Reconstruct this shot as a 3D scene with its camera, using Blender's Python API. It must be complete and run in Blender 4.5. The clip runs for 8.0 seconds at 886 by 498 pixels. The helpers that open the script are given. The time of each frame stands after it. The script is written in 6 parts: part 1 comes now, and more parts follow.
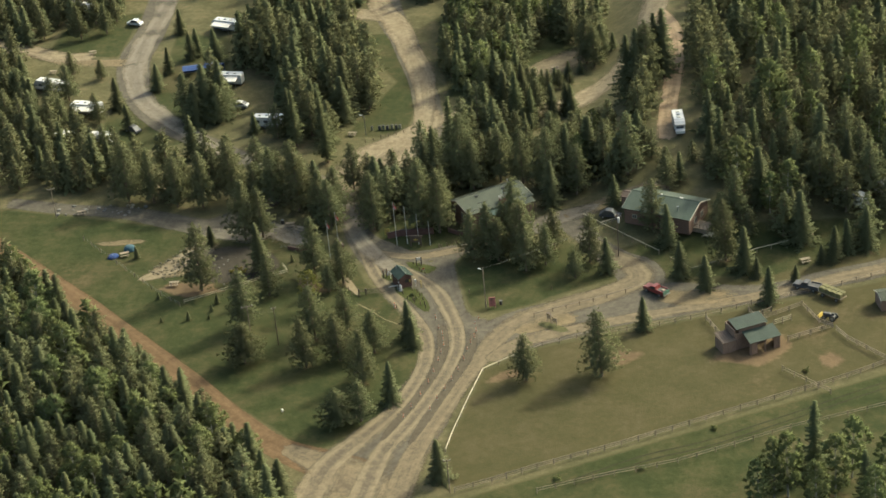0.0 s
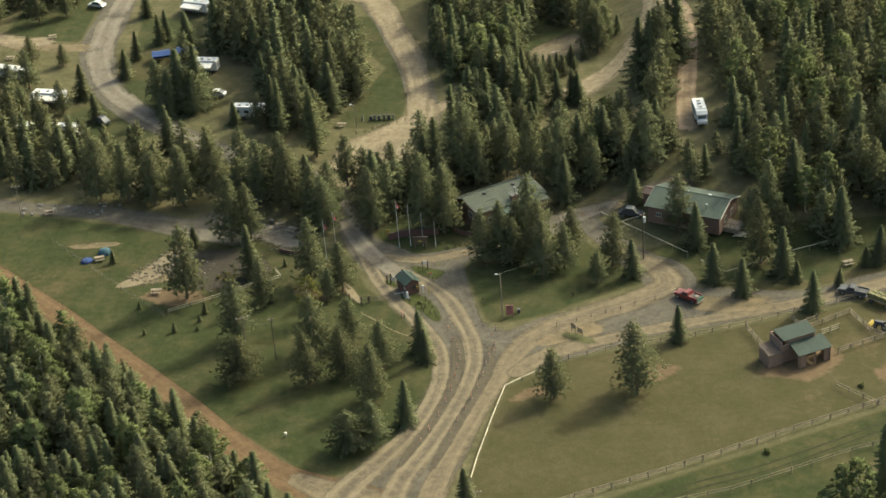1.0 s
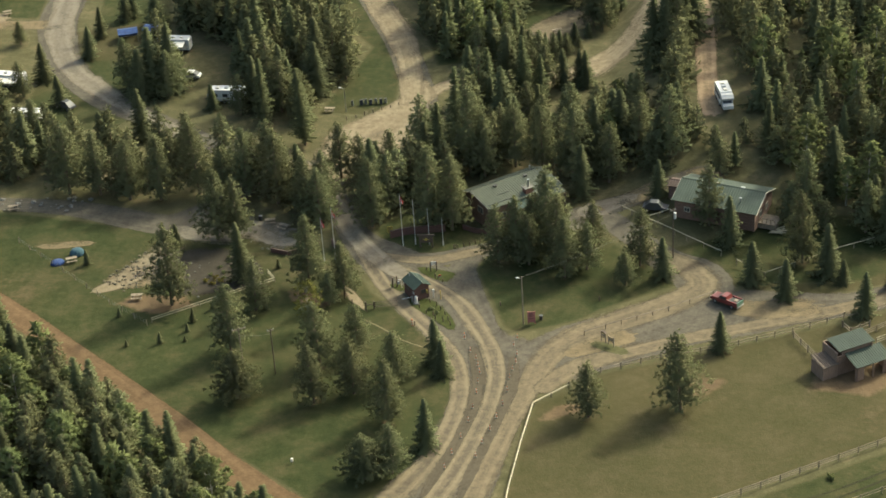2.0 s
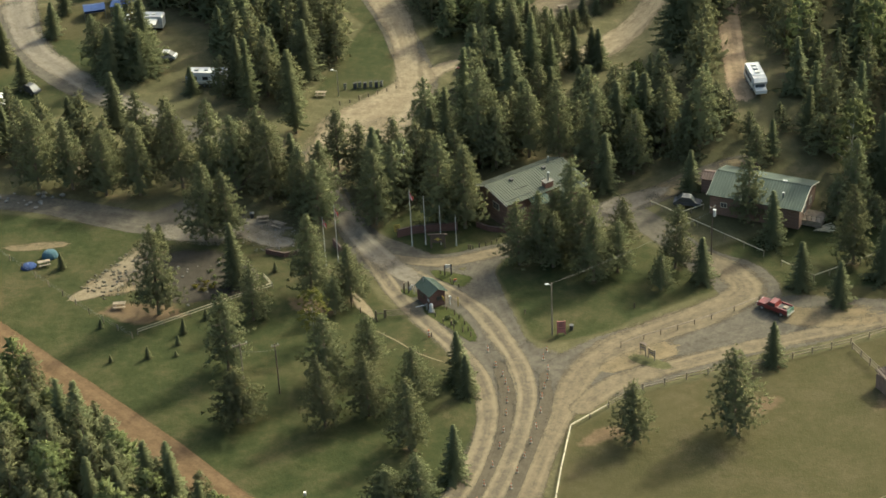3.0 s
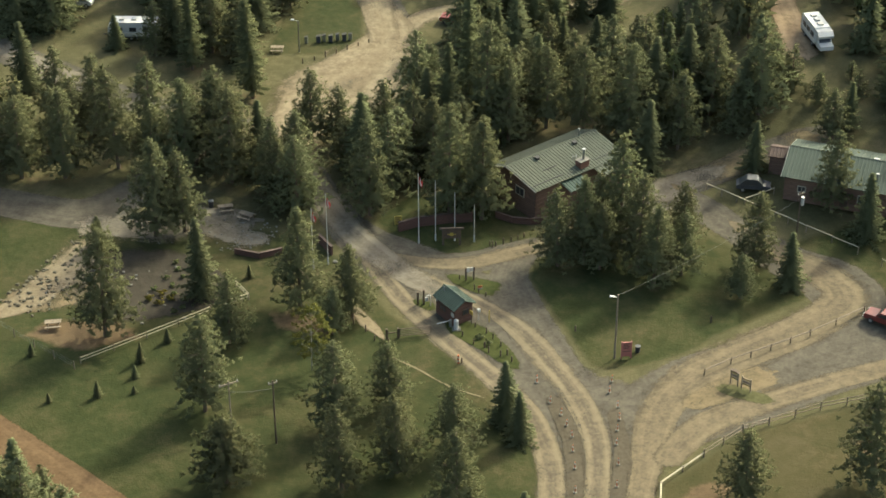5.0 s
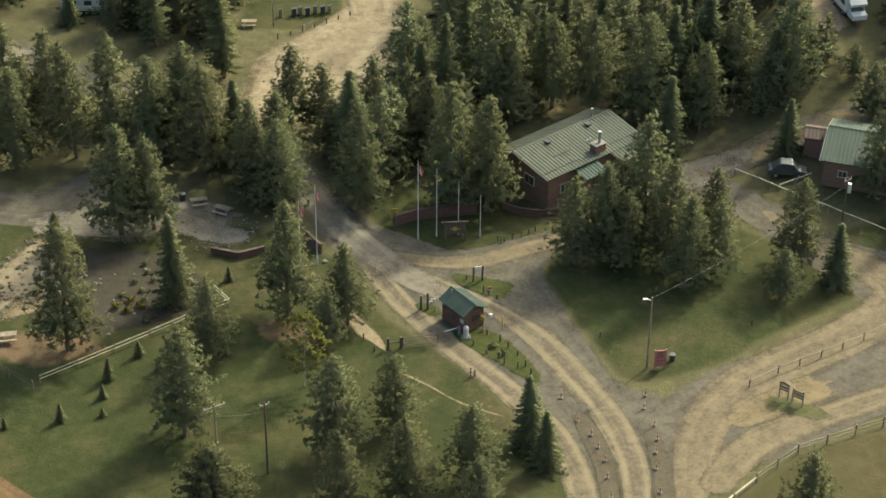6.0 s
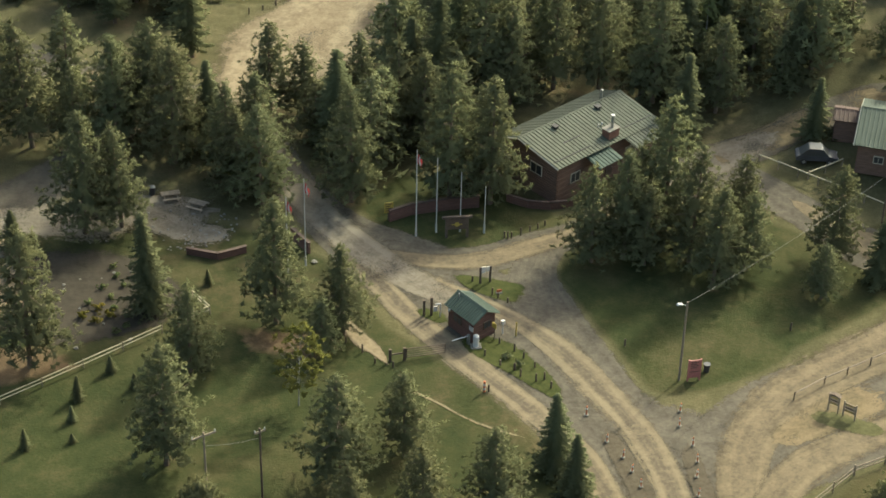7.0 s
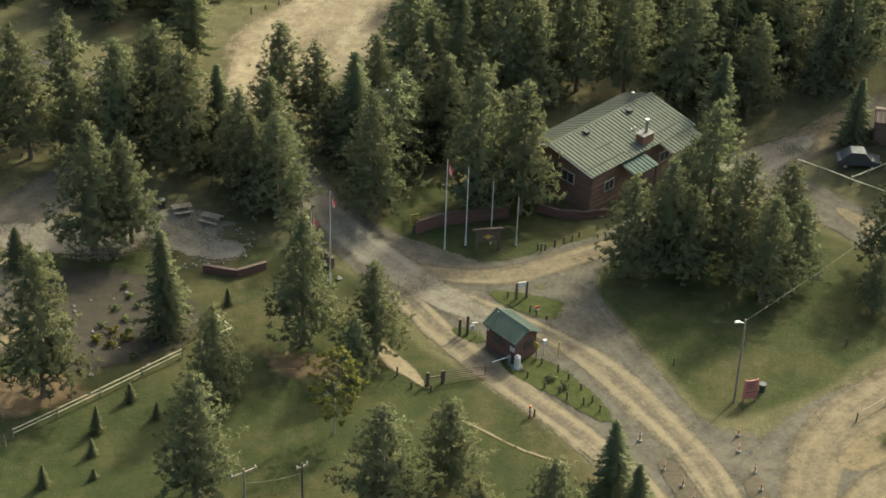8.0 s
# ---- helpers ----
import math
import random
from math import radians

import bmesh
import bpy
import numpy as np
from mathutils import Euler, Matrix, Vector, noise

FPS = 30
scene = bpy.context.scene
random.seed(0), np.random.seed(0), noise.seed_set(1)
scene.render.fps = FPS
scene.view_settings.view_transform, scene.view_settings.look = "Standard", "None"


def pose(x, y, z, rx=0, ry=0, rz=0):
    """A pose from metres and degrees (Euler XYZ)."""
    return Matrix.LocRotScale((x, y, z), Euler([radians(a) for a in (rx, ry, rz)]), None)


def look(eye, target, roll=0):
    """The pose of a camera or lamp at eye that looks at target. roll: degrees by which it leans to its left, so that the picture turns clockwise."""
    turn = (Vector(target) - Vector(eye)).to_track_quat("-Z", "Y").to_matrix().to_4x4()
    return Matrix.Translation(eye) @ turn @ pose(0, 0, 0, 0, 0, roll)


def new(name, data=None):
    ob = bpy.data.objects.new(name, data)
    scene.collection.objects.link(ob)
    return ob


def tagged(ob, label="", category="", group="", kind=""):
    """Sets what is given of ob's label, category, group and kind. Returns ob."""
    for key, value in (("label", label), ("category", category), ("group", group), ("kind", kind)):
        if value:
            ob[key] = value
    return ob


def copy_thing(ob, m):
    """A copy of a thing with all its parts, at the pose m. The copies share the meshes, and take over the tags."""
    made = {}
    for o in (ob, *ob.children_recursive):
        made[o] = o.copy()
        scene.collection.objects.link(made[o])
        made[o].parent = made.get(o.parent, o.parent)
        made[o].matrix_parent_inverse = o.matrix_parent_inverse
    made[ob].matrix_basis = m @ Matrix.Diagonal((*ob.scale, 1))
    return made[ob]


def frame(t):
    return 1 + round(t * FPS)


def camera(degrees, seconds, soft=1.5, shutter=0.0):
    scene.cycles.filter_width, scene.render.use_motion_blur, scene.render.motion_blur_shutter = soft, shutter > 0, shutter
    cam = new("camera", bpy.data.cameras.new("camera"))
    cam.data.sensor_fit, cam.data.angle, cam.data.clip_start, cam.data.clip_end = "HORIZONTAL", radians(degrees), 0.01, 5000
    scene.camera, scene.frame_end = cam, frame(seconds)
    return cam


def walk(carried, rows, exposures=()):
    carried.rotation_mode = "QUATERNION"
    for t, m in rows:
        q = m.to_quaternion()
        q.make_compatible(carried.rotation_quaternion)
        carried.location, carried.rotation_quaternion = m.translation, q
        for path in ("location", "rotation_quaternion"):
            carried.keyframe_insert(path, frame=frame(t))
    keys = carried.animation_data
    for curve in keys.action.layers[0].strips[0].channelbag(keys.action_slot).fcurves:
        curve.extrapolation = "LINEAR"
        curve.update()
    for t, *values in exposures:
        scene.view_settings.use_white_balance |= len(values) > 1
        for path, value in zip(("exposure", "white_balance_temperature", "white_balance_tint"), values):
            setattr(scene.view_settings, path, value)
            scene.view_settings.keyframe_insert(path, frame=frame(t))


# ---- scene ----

# ---------------------------------------------------------------- camera
PATH = [
    (0, (69.694, -336.65, 195.785), (69.383, -334.922, 194.826), -5.7),
    (0.5, (59.263, -321.97, 189.803), (58.988, -320.242, 188.835), -5.3),
    (1, (49.046, -306.981, 183.886), (48.81, -305.254, 182.906), -4.8),
    (1.5, (39.519, -291.828, 178.15), (39.322, -290.104, 177.155), -4.3),
    (3, (14.906, -247.917, 162.176), (14.818, -246.213, 161.133), -2.9),
    (3.5, (7.725, -232.954, 155.289), (7.676, -231.255, 154.234), -2.3),
    (4, (0.583, -217.911, 148.421), (0.579, -216.22, 147.353), -1.6),
    (4.5, (-5.773, -203.457, 141.719), (-5.731, -201.775, 140.637), -0.8),
    (5, (-11.577, -190.46, 135.655), (-11.489, -188.789, 134.56), -0.1),
    (6.5, (-19.723, -155.513, 116.716), (-19.543, -153.868, 115.594), 0.8),
    (7, (-23.017, -146.371, 112.653), (-22.797, -144.74, 111.518), 1.4),
    (7.5, (-26.638, -139.76, 109.998), (-26.38, -138.14, 108.854), 1.9),
    (8, (-30.538, -135.112, 108.054), (-30.255, -133.494, 106.913), 2.1),
]
cam = camera(25.0, 8.0, soft=1.65)
walk(cam, [(t, look(eye, target, roll)) for t, eye, target, roll in PATH], exposures=[(0, 1.16, 6050, 1), (3, 1.24, 6050, 1), (8, 1.34, 6050, 1)])

# ---------------------------------------------------------------- light
SUN_AZ = radians(43)      # the sun stands behind the trees and to the right
SUN_EL = radians(38)
world = bpy.data.worlds.new("world")
scene.world = world
world.use_nodes = True
wn = world.node_tree.nodes
sky = wn.new("ShaderNodeTexSky")
sky.sky_type = "NISHITA"
sky.sun_disc = False
sky.sun_elevation = SUN_EL
sky.sun_rotation = radians(90) - SUN_AZ
sky.dust_density = 9.0
sky.air_density = 1.6
sky.ozone_density = 0.6
wn["Background"].inputs["Strength"].default_value = 0.15
world.node_tree.links.new(sky.outputs[0], wn["Background"].inputs["Color"])
sun_data = bpy.data.lights.new("sun", "SUN")
sun_data.energy = 2.7
sun_data.angle = radians(3)
sun_data.color = (1.0, 0.92, 0.68)
sun = new("sun", sun_data)
sun_way = Vector((math.cos(SUN_AZ) * math.cos(SUN_EL), math.sin(SUN_AZ) * math.cos(SUN_EL), math.sin(SUN_EL)))
sun.rotation_euler = (-sun_way).to_track_quat("-Z", "Y").to_euler()
sun.location = sun_way * 400


# ---------------------------------------------------------------- tools
def ease(v):
    v = min(1.0, max(0.0, v))
    return v * v * (3 - 2 * v)


def height(x, y):
    """The lie of the land: level, with a wooded rise behind the second house."""
    return 8.0 * ease((x - 30) / 20) * ease((y - 8) / 52)


class Solid:
    """Gathers corners and faces of one part."""

    def __init__(self):
        self.v, self.f = [], []

    def add(self, verts, faces):
        n = len(self.v)
        self.v += [tuple(p) for p in verts]
        self.f += [tuple(i + n for i in q) for q in faces]
        return self

    def box(self, x0, x1, y0, y1, z0, z1):
        p = [(x, y, z) for z in (z0, z1) for x, y in ((x0, y0), (x1, y0), (x1, y1), (x0, y1))]
        return self.add(p, [(3, 2, 1, 0), (4, 5, 6, 7), (0, 1, 5, 4), (1, 2, 6, 5), (2, 3, 7, 6), (3, 0, 4, 7)])

    def tube(self, a, b, r0, r1, n=8):
        a, b = Vector(a), Vector(b)
        q = (b - a).to_track_quat("Z", "Y")
        ring = [Vector((math.cos(2 * math.pi * k / n), math.sin(2 * math.pi * k / n), 0)) for k in range(n)]
        p = [a + q @ (c * r0) for c in ring] + [b + q @ (c * r1) for c in ring]
        return self.add(p, [(k, (k + 1) % n, n + (k + 1) % n, n + k) for k in range(n)] + [tuple(range(n))[::-1], tuple(range(n, 2 * n))])

    def prism(self, outline, y0, y1, taper=None):
        """An outline in x and z, drawn out along y. taper: how far each corner pulls in at the ends."""
        n = len(outline)
        t = taper or [0] * n
        p = [(x, y0 + t[k], z) for k, (x, z) in enumerate(outline)] + [(x, y1 - t[k], z) for k, (x, z) in enumerate(outline)]
        return self.add(p, [(k, n + k, n + (k + 1) % n, (k + 1) % n)[::-1] for k in range(n)] + [tuple(range(n))[::-1], tuple(range(n, 2 * n))][::-1])

    def mesh(self, name):
        me = bpy.data.meshes.new(name)
        me.from_pydata(self.v, [], self.f)
        me.update()
        b = bmesh.new()
        b.from_mesh(me)
        bmesh.ops.recalc_face_normals(b, faces=b.faces)
        b.to_mesh(me)
        b.free()
        return me


def part(name, solid, material, parent=None, label="", at=None, smooth=False):
    me = solid.mesh(name) if isinstance(solid, Solid) else solid
    if not me.materials:
        me.materials.append(material)
    if smooth:
        me.polygons.foreach_set("use_smooth", [True] * len(me.polygons))
    ob = new(name, me)
    if parent is not None:
        ob.parent = parent
    if at is not None:
        ob.matrix_local = at
    if label:
        ob["label"] = label
    return ob


def thing(name, x, y, turn=0.0, label="", category="", group="", kind="", z=None):
    ob = new(name)
    ob.empty_display_size = 0.3
    ob.location = (x, y, height(x, y) if z is None else z)
    ob.rotation_euler = (0, 0, radians(turn))
    return tagged(ob, label, category, group, kind)


def stand(x, y, turn=0.0, s=1.0, sz=None, dz=0.0, rx=0.0, ry=0.0):
    return Matrix.LocRotScale((x, y, height(x, y) + dz), Euler((radians(rx), radians(ry), radians(turn))), (s, s, sz or s))


# ---------------------------------------------------------------- materials
def nodes_of(name):
    m = bpy.data.materials.new(name)
    m.use_nodes = True
    return m, m.node_tree.nodes, m.node_tree.links


def ramp_node(nt, links, src, stops):
    r = nt.new("ShaderNodeValToRGB")
    links.new(src, r.inputs[0])
    r.color_ramp.elements[0].position, r.color_ramp.elements[0].color = stops[0][0], (*stops[0][1], 1)
    r.color_ramp.elements[1].position, r.color_ramp.elements[1].color = stops[-1][0], (*stops[-1][1], 1)
    for pos, col in stops[1:-1]:
        e = r.color_ramp.elements.new(pos)
        e.color = (*col, 1)
    return r.outputs[0]


def noise_node(nt, links, vec, scale, detail=4.0, rough=0.6):
    n = nt.new("ShaderNodeTexNoise")
    n.inputs["Scale"].default_value, n.inputs["Detail"].default_value, n.inputs["Roughness"].default_value = scale, detail, rough
    links.new(vec, n.inputs["Vector"])
    return n.outputs["Fac"]


def mix_node(nt, links, fac, a, b, mode="MIX"):
    n = nt.new("ShaderNodeMix")
    n.data_type, n.blend_type = "RGBA", mode
    for slot, v in ((0, fac), (6, a), (7, b)):
        if isinstance(v, (int, float)):
            n.inputs[slot].default_value = v
        elif isinstance(v, tuple):
            n.inputs[slot].default_value = (*v, 1)
        else:
            links.new(v, n.inputs[slot])
    return n.outputs[2]


def math_node(nt, links, op, a, b=0.0, clamp=False):
    n = nt.new("ShaderNodeMath")
    n.operation, n.use_clamp = op, clamp
    for k, v in enumerate((a, b)):
        if isinstance(v, (int, float)):
            n.inputs[k].default_value = v
        else:
            links.new(v, n.inputs[k])
    return n.outputs[0]


def plain(name, dark, light, scale=3.0, rough=0.7, metal=0.0, bump=0.15, fine=25.0, spread=0.12, stretch=None):
    """A surface with large stains and a fine grain between two tones, a little different on each object."""
    m, nt, links = nodes_of(name)
    p = nt["Principled BSDF"]
    co = nt.new("ShaderNodeTexCoord").outputs["Object"]
    if stretch:
        mp = nt.new("ShaderNodeMapping")
        mp.inputs["Scale"].default_value = stretch
        links.new(co, mp.inputs["Vector"])
        co = mp.outputs[0]
    big, small = noise_node(nt, links, co, scale), noise_node(nt, links, co, fine, 3)
    both = math_node(nt, links, "ADD", math_node(nt, links, "MULTIPLY", big, 0.65), math_node(nt, links, "MULTIPLY", small, 0.35))
    col = ramp_node(nt, links, both, [(0.35, dark), (0.65, light)])
    rnd = nt.new("ShaderNodeObjectInfo").outputs["Random"]
    hsv = nt.new("ShaderNodeHueSaturation")
    links.new(col, hsv.inputs["Color"])
    links.new(math_node(nt, links, "ADD", math_node(nt, links, "MULTIPLY", rnd, 2 * spread), 1 - spread), hsv.inputs["Value"])
    links.new(hsv.outputs[0], p.inputs["Base Color"])
    p.inputs["Roughness"].default_value, p.inputs["Metallic"].default_value = rough, metal
    if bump:
        b = nt.new("ShaderNodeBump")
        b.inputs["Strength"].default_value, b.inputs["Distance"].default_value = bump, 0.02
        links.new(both, b.inputs["Height"])
        links.new(b.outputs[0], p.inputs["Normal"])
    return m


def foliage(name, dark, light, tip, through_light=0.3):
    m, nt, links = nodes_of(name)
    nt.remove(nt["Principled BSDF"])
    geo = nt.new("ShaderNodeNewGeometry")
    isl = geo.outputs["Random Per Island"]
    co = nt.new("ShaderNodeTexCoord").outputs["Object"]
    patch = noise_node(nt, links, co, 0.9, 2)
    col = ramp_node(nt, links, math_node(nt, links, "ADD", math_node(nt, links, "MULTIPLY", isl, 0.3), math_node(nt, links, "MULTIPLY", patch, 0.7)),
                    [(0.1, dark), (0.55, light), (0.95, tip)])
    rnd = nt.new("ShaderNodeObjectInfo").outputs["Random"]
    hsv = nt.new("ShaderNodeHueSaturation")
    links.new(col, hsv.inputs["Color"])
    links.new(math_node(nt, links, "ADD", math_node(nt, links, "MULTIPLY", rnd, 0.022), 0.489), hsv.inputs["Hue"])
    links.new(math_node(nt, links, "ADD", math_node(nt, links, "MULTIPLY", rnd, 0.3), 0.87), hsv.inputs["Value"])
    d, t, mx = nt.new("ShaderNodeBsdfDiffuse"), nt.new("ShaderNodeBsdfTranslucent"), nt.new("ShaderNodeMixShader")
    links.new(hsv.outputs[0], d.inputs[0])
    links.new(hsv.outputs[0], t.inputs[0])
    mx.inputs[0].default_value = through_light
    links.new(d.outputs[0], mx.inputs[1])
    links.new(t.outputs[0], mx.inputs[2])
    links.new(mx.outputs[0], nt["Material Output"].inputs[0])
    return m


def track(name, dark, light, ruts, edge=0.16, grain=0.5, cover=1.0, patchy=0.0, rim=None):
    """Gravel or sand on a strip: uv x runs across, uv y along in metres. The rim frays out into what lies under it."""
    m, nt, links = nodes_of(name)
    p = nt["Principled BSDF"]
    uv = nt.new("ShaderNodeUVMap")
    uv.uv_map = "across"
    sep = nt.new("ShaderNodeSeparateXYZ")
    links.new(uv.outputs[0], sep.inputs[0])
    co = nt.new("ShaderNodeTexCoord").outputs["Object"]
    mid = math_node(nt, links, "ABSOLUTE", math_node(nt, links, "SUBTRACT", sep.outputs[0], 0.5))          # 0 in the middle, .5 at the rim
    big, fine = noise_node(nt, links, co, 0.22, 5), noise_node(nt, links, co, 2.6, 5, 0.75)
    along = nt.new("ShaderNodeMapping")
    along.inputs["Scale"].default_value = (7.0, 0.07, 1.0)
    links.new(uv.outputs[0], along.inputs["Vector"])
    streak = noise_node(nt, links, along.outputs[0], 1.0, 3)
    # wheel tracks: lighter at a given distance from the middle
    rut = math_node(nt, links, "SUBTRACT", 1.0, math_node(nt, links, "MULTIPLY", math_node(nt, links, "ABSOLUTE", math_node(nt, links, "SUBTRACT", mid, 0.23)), 6.0), True)
    lumps = noise_node(nt, links, co, 0.75, 6, 0.7)
    rut = math_node(nt, links, "MULTIPLY", rut, math_node(nt, links, "ADD", 0.1, math_node(nt, links, "MULTIPLY", noise_node(nt, links, co, 0.14, 4, 0.6), 1.7), True), True)
    tone = math_node(nt, links, "ADD", math_node(nt, links, "MULTIPLY", big, 0.35), math_node(nt, links, "ADD", math_node(nt, links, "MULTIPLY", math_node(nt, links, "SUBTRACT", fine, 0.5), grain * 1.1), math_node(nt, links, "ADD", math_node(nt, links, "MULTIPLY", math_node(nt, links, "SUBTRACT", lumps, 0.5), 0.8), grain * 0.22)))
    tone = math_node(nt, links, "ADD", tone, math_node(nt, links, "MULTIPLY", streak, 0.45))
    tone = math_node(nt, links, "ADD", tone, math_node(nt, links, "MULTIPLY", math_node(nt, links, "SUBTRACT", rut, 0.4), ruts))
    col = ramp_node(nt, links, tone, [(0.3, dark), (0.72, light)])
    if rim:          # the colour thins out towards the rim
        full = math_node(nt, links, "ADD", math_node(nt, links, "MULTIPLY", math_node(nt, links, "SUBTRACT", 0.44, mid), 3.2), math_node(nt, links, "MULTIPLY", math_node(nt, links, "SUBTRACT", math_node(nt, links, "ADD", math_node(nt, links, "MULTIPLY", streak, 0.7), math_node(nt, links, "MULTIPLY", lumps, 0.6)), 0.65), 2.4), True)
        bed = nt.new("ShaderNodeRGB")
        bed.outputs[0].default_value = (*rim, 1)
        shade = mix_node(nt, links, lumps, bed.outputs[0], col)
        col = mix_node(nt, links, full, shade, col)
    links.new(col, p.inputs["Base Color"])
    p.inputs["Roughness"].default_value = 0.95
    p.inputs["Specular IOR Level"].default_value = 0.12
    b = nt.new("ShaderNodeBump")
    b.inputs["Strength"].default_value, b.inputs["Distance"].default_value = 0.7, 0.05
    links.new(math_node(nt, links, "ADD", fine, lumps), b.inputs["Height"])
    links.new(b.outputs[0], p.inputs["Normal"])
    frayed = math_node(nt, links, "ADD", math_node(nt, links, "SUBTRACT", 0.5, mid), math_node(nt, links, "MULTIPLY", math_node(nt, links, "SUBTRACT", math_node(nt, links, "ADD", math_node(nt, links, "MULTIPLY", streak, 0.6), math_node(nt, links, "MULTIPLY", noise_node(nt, links, co, 0.9, 6, 0.7), 0.4)), 0.52), edge * 2.2))
    alpha = math_node(nt, links, "MULTIPLY", math_node(nt, links, "MULTIPLY", frayed, 1.0 / (edge * 0.6)), cover, True)
    if patchy:
        worn = math_node(nt, links, "ADD", 1.0 - patchy, math_node(nt, links, "MULTIPLY", math_node(nt, links, "SUBTRACT", noise_node(nt, links, co, 0.12, 3, 0.6), 0.40), 6.0 * patchy), True)
        alpha = math_node(nt, links, "MULTIPLY", alpha, worn, True)
    grit = math_node(nt, links, "MULTIPLY", math_node(nt, links, "SUBTRACT", noise_node(nt, links, co, 5.0, 6, 0.75), 0.5), 2.6)
    alpha = math_node(nt, links, "ADD", math_node(nt, links, "MULTIPLY", math_node(nt, links, "ADD", math_node(nt, links, "SUBTRACT", alpha, 0.5), grit), 9.0), 0.5, True)
    links.new(alpha, p.inputs["Alpha"])
    return m


def ground_material():
    m, nt, links = nodes_of("ground_cover")
    p = nt["Principled BSDF"]
    co = nt.new("ShaderNodeTexCoord").outputs["Object"]
    at = nt.new("ShaderNodeAttribute")
    at.attribute_name = "cover"
    sep = nt.new("ShaderNodeSeparateColor")
    links.new(at.outputs["Color"], sep.inputs[0])
    huge, big, mid, fine = (noise_node(nt, links, co, s, 5, 0.65) for s in (0.035, 0.16, 0.7, 4.5))
    tone = math_node(nt, links, "ADD", math_node(nt, links, "MULTIPLY", big, 0.45), math_node(nt, links, "ADD", math_node(nt, links, "MULTIPLY", mid, 0.3), math_node(nt, links, "MULTIPLY", fine, 0.25)))
    floor = ramp_node(nt, links, tone, [(0.34, (0.036, 0.036, 0.016)), (0.5, (0.066, 0.061, 0.029)), (0.66, (0.117, 0.095, 0.053))])
    lawn = ramp_node(nt, links, tone, [(0.35, (0.015, 0.021, 0.007)), (0.5, (0.029, 0.034, 0.012)), (0.64, (0.054, 0.050, 0.021))])
    dry = ramp_node(nt, links, tone, [(0.33, (0.032, 0.032, 0.012)), (0.5, (0.047, 0.042, 0.018)), (0.66, (0.066, 0.054, 0.028))])
    soil = ramp_node(nt, links, tone, [(0.33, (0.058, 0.041, 0.023)), (0.66, (0.117, 0.082, 0.047))])
    wob = math_node(nt, links, "MULTIPLY", math_node(nt, links, "SUBTRACT", math_node(nt, links, "ADD", math_node(nt, links, "MULTIPLY", big, 0.5), math_node(nt, links, "MULTIPLY", mid, 0.5)), 0.5), 1.6)

    def soft(src):
        v = math_node(nt, links, "ADD", src, wob)
        return math_node(nt, links, "MULTIPLY", math_node(nt, links, "SUBTRACT", v, 0.35), 3.3, True)

    tired = math_node(nt, links, "MULTIPLY", math_node(nt, links, "SUBTRACT", math_node(nt, links, "ADD", huge, math_node(nt, links, "MULTIPLY", big, 0.5)), 0.68), 4.0, True)
    lawn = mix_node(nt, links, math_node(nt, links, "MULTIPLY", tired, 0.6), lawn, dry)
    col = mix_node(nt, links, soft(sep.outputs[0]), floor, lawn)
    col = mix_node(nt, links, soft(sep.outputs[1]), col, dry)
    worn = math_node(nt, links, "MULTIPLY", math_node(nt, links, "SUBTRACT", math_node(nt, links, "ADD", huge, math_node(nt, links, "MULTIPLY", mid, 0.35)), 0.77), 7.0, True)
    col = mix_node(nt, links, math_node(nt, links, "MULTIPLY", worn, 0.5), col, soil)
    col = mix_node(nt, links, soft(sep.outputs[2]), col, soil)
    links.new(col, p.inputs["Base Color"])
    p.inputs["Roughness"].default_value = 1.0
    p.inputs["Specular IOR Level"].default_value = 0.1
    b = nt.new("ShaderNodeBump")
    b.inputs["Strength"].default_value, b.inputs["Distance"].default_value = 0.6, 0.12
    links.new(math_node(nt, links, "ADD", fine, mid), b.inputs["Height"])
    links.new(b.outputs[0], p.inputs["Normal"])
    return m


GROUND = ground_material()
GRAVEL = track("grey_gravel", (0.043, 0.038, 0.028), (0.090, 0.079, 0.059), 0.03, 0.13, 0.6)
SAND = track("pale_sand", (0.072, 0.059, 0.041), (0.150, 0.123, 0.078), 0.4, 0.34, 0.6, 1.0, 0.3, rim=(0.070, 0.059, 0.038))
DRIVE = track("driven_sand", (0.070, 0.056, 0.037), (0.140, 0.113, 0.070), 0.16, 0.30, 0.6, 1.0, 0.12, rim=(0.058, 0.047, 0.029))
SANDY = track("sandy_gravel", (0.066, 0.053, 0.029), (0.142, 0.110, 0.064), 0.14, 0.34, 0.7, 0.9, 0.5, rim=(0.069, 0.056, 0.034))
BRIGHT = track("bright_sand", (0.112, 0.088, 0.054), (0.190, 0.155, 0.100), 0.12, 0.30, 0.6, 1.0, 0.3, rim=(0.055, 0.045, 0.028))
DIRT = track("reddish_dirt", (0.063, 0.040, 0.020), (0.114, 0.075, 0.040), 0.12, 0.10)
SOILTRACK = track("brown_soil", (0.114, 0.085, 0.051), (0.248, 0.180, 0.114), 0.15, 0.25)
TRAIL = track("trodden_earth", (0.099, 0.084, 0.049), (0.184, 0.150, 0.091), 0.1, 0.5, 0.6, 1.0, 0.35)
# Play gravel: dark grey, with the shade of the trees put into the colour too.
SHADEDGRAVEL = track("dark_shaded_play_gravel", (0.024, 0.020, 0.014), (0.043, 0.037, 0.027), 0.0, 0.16)
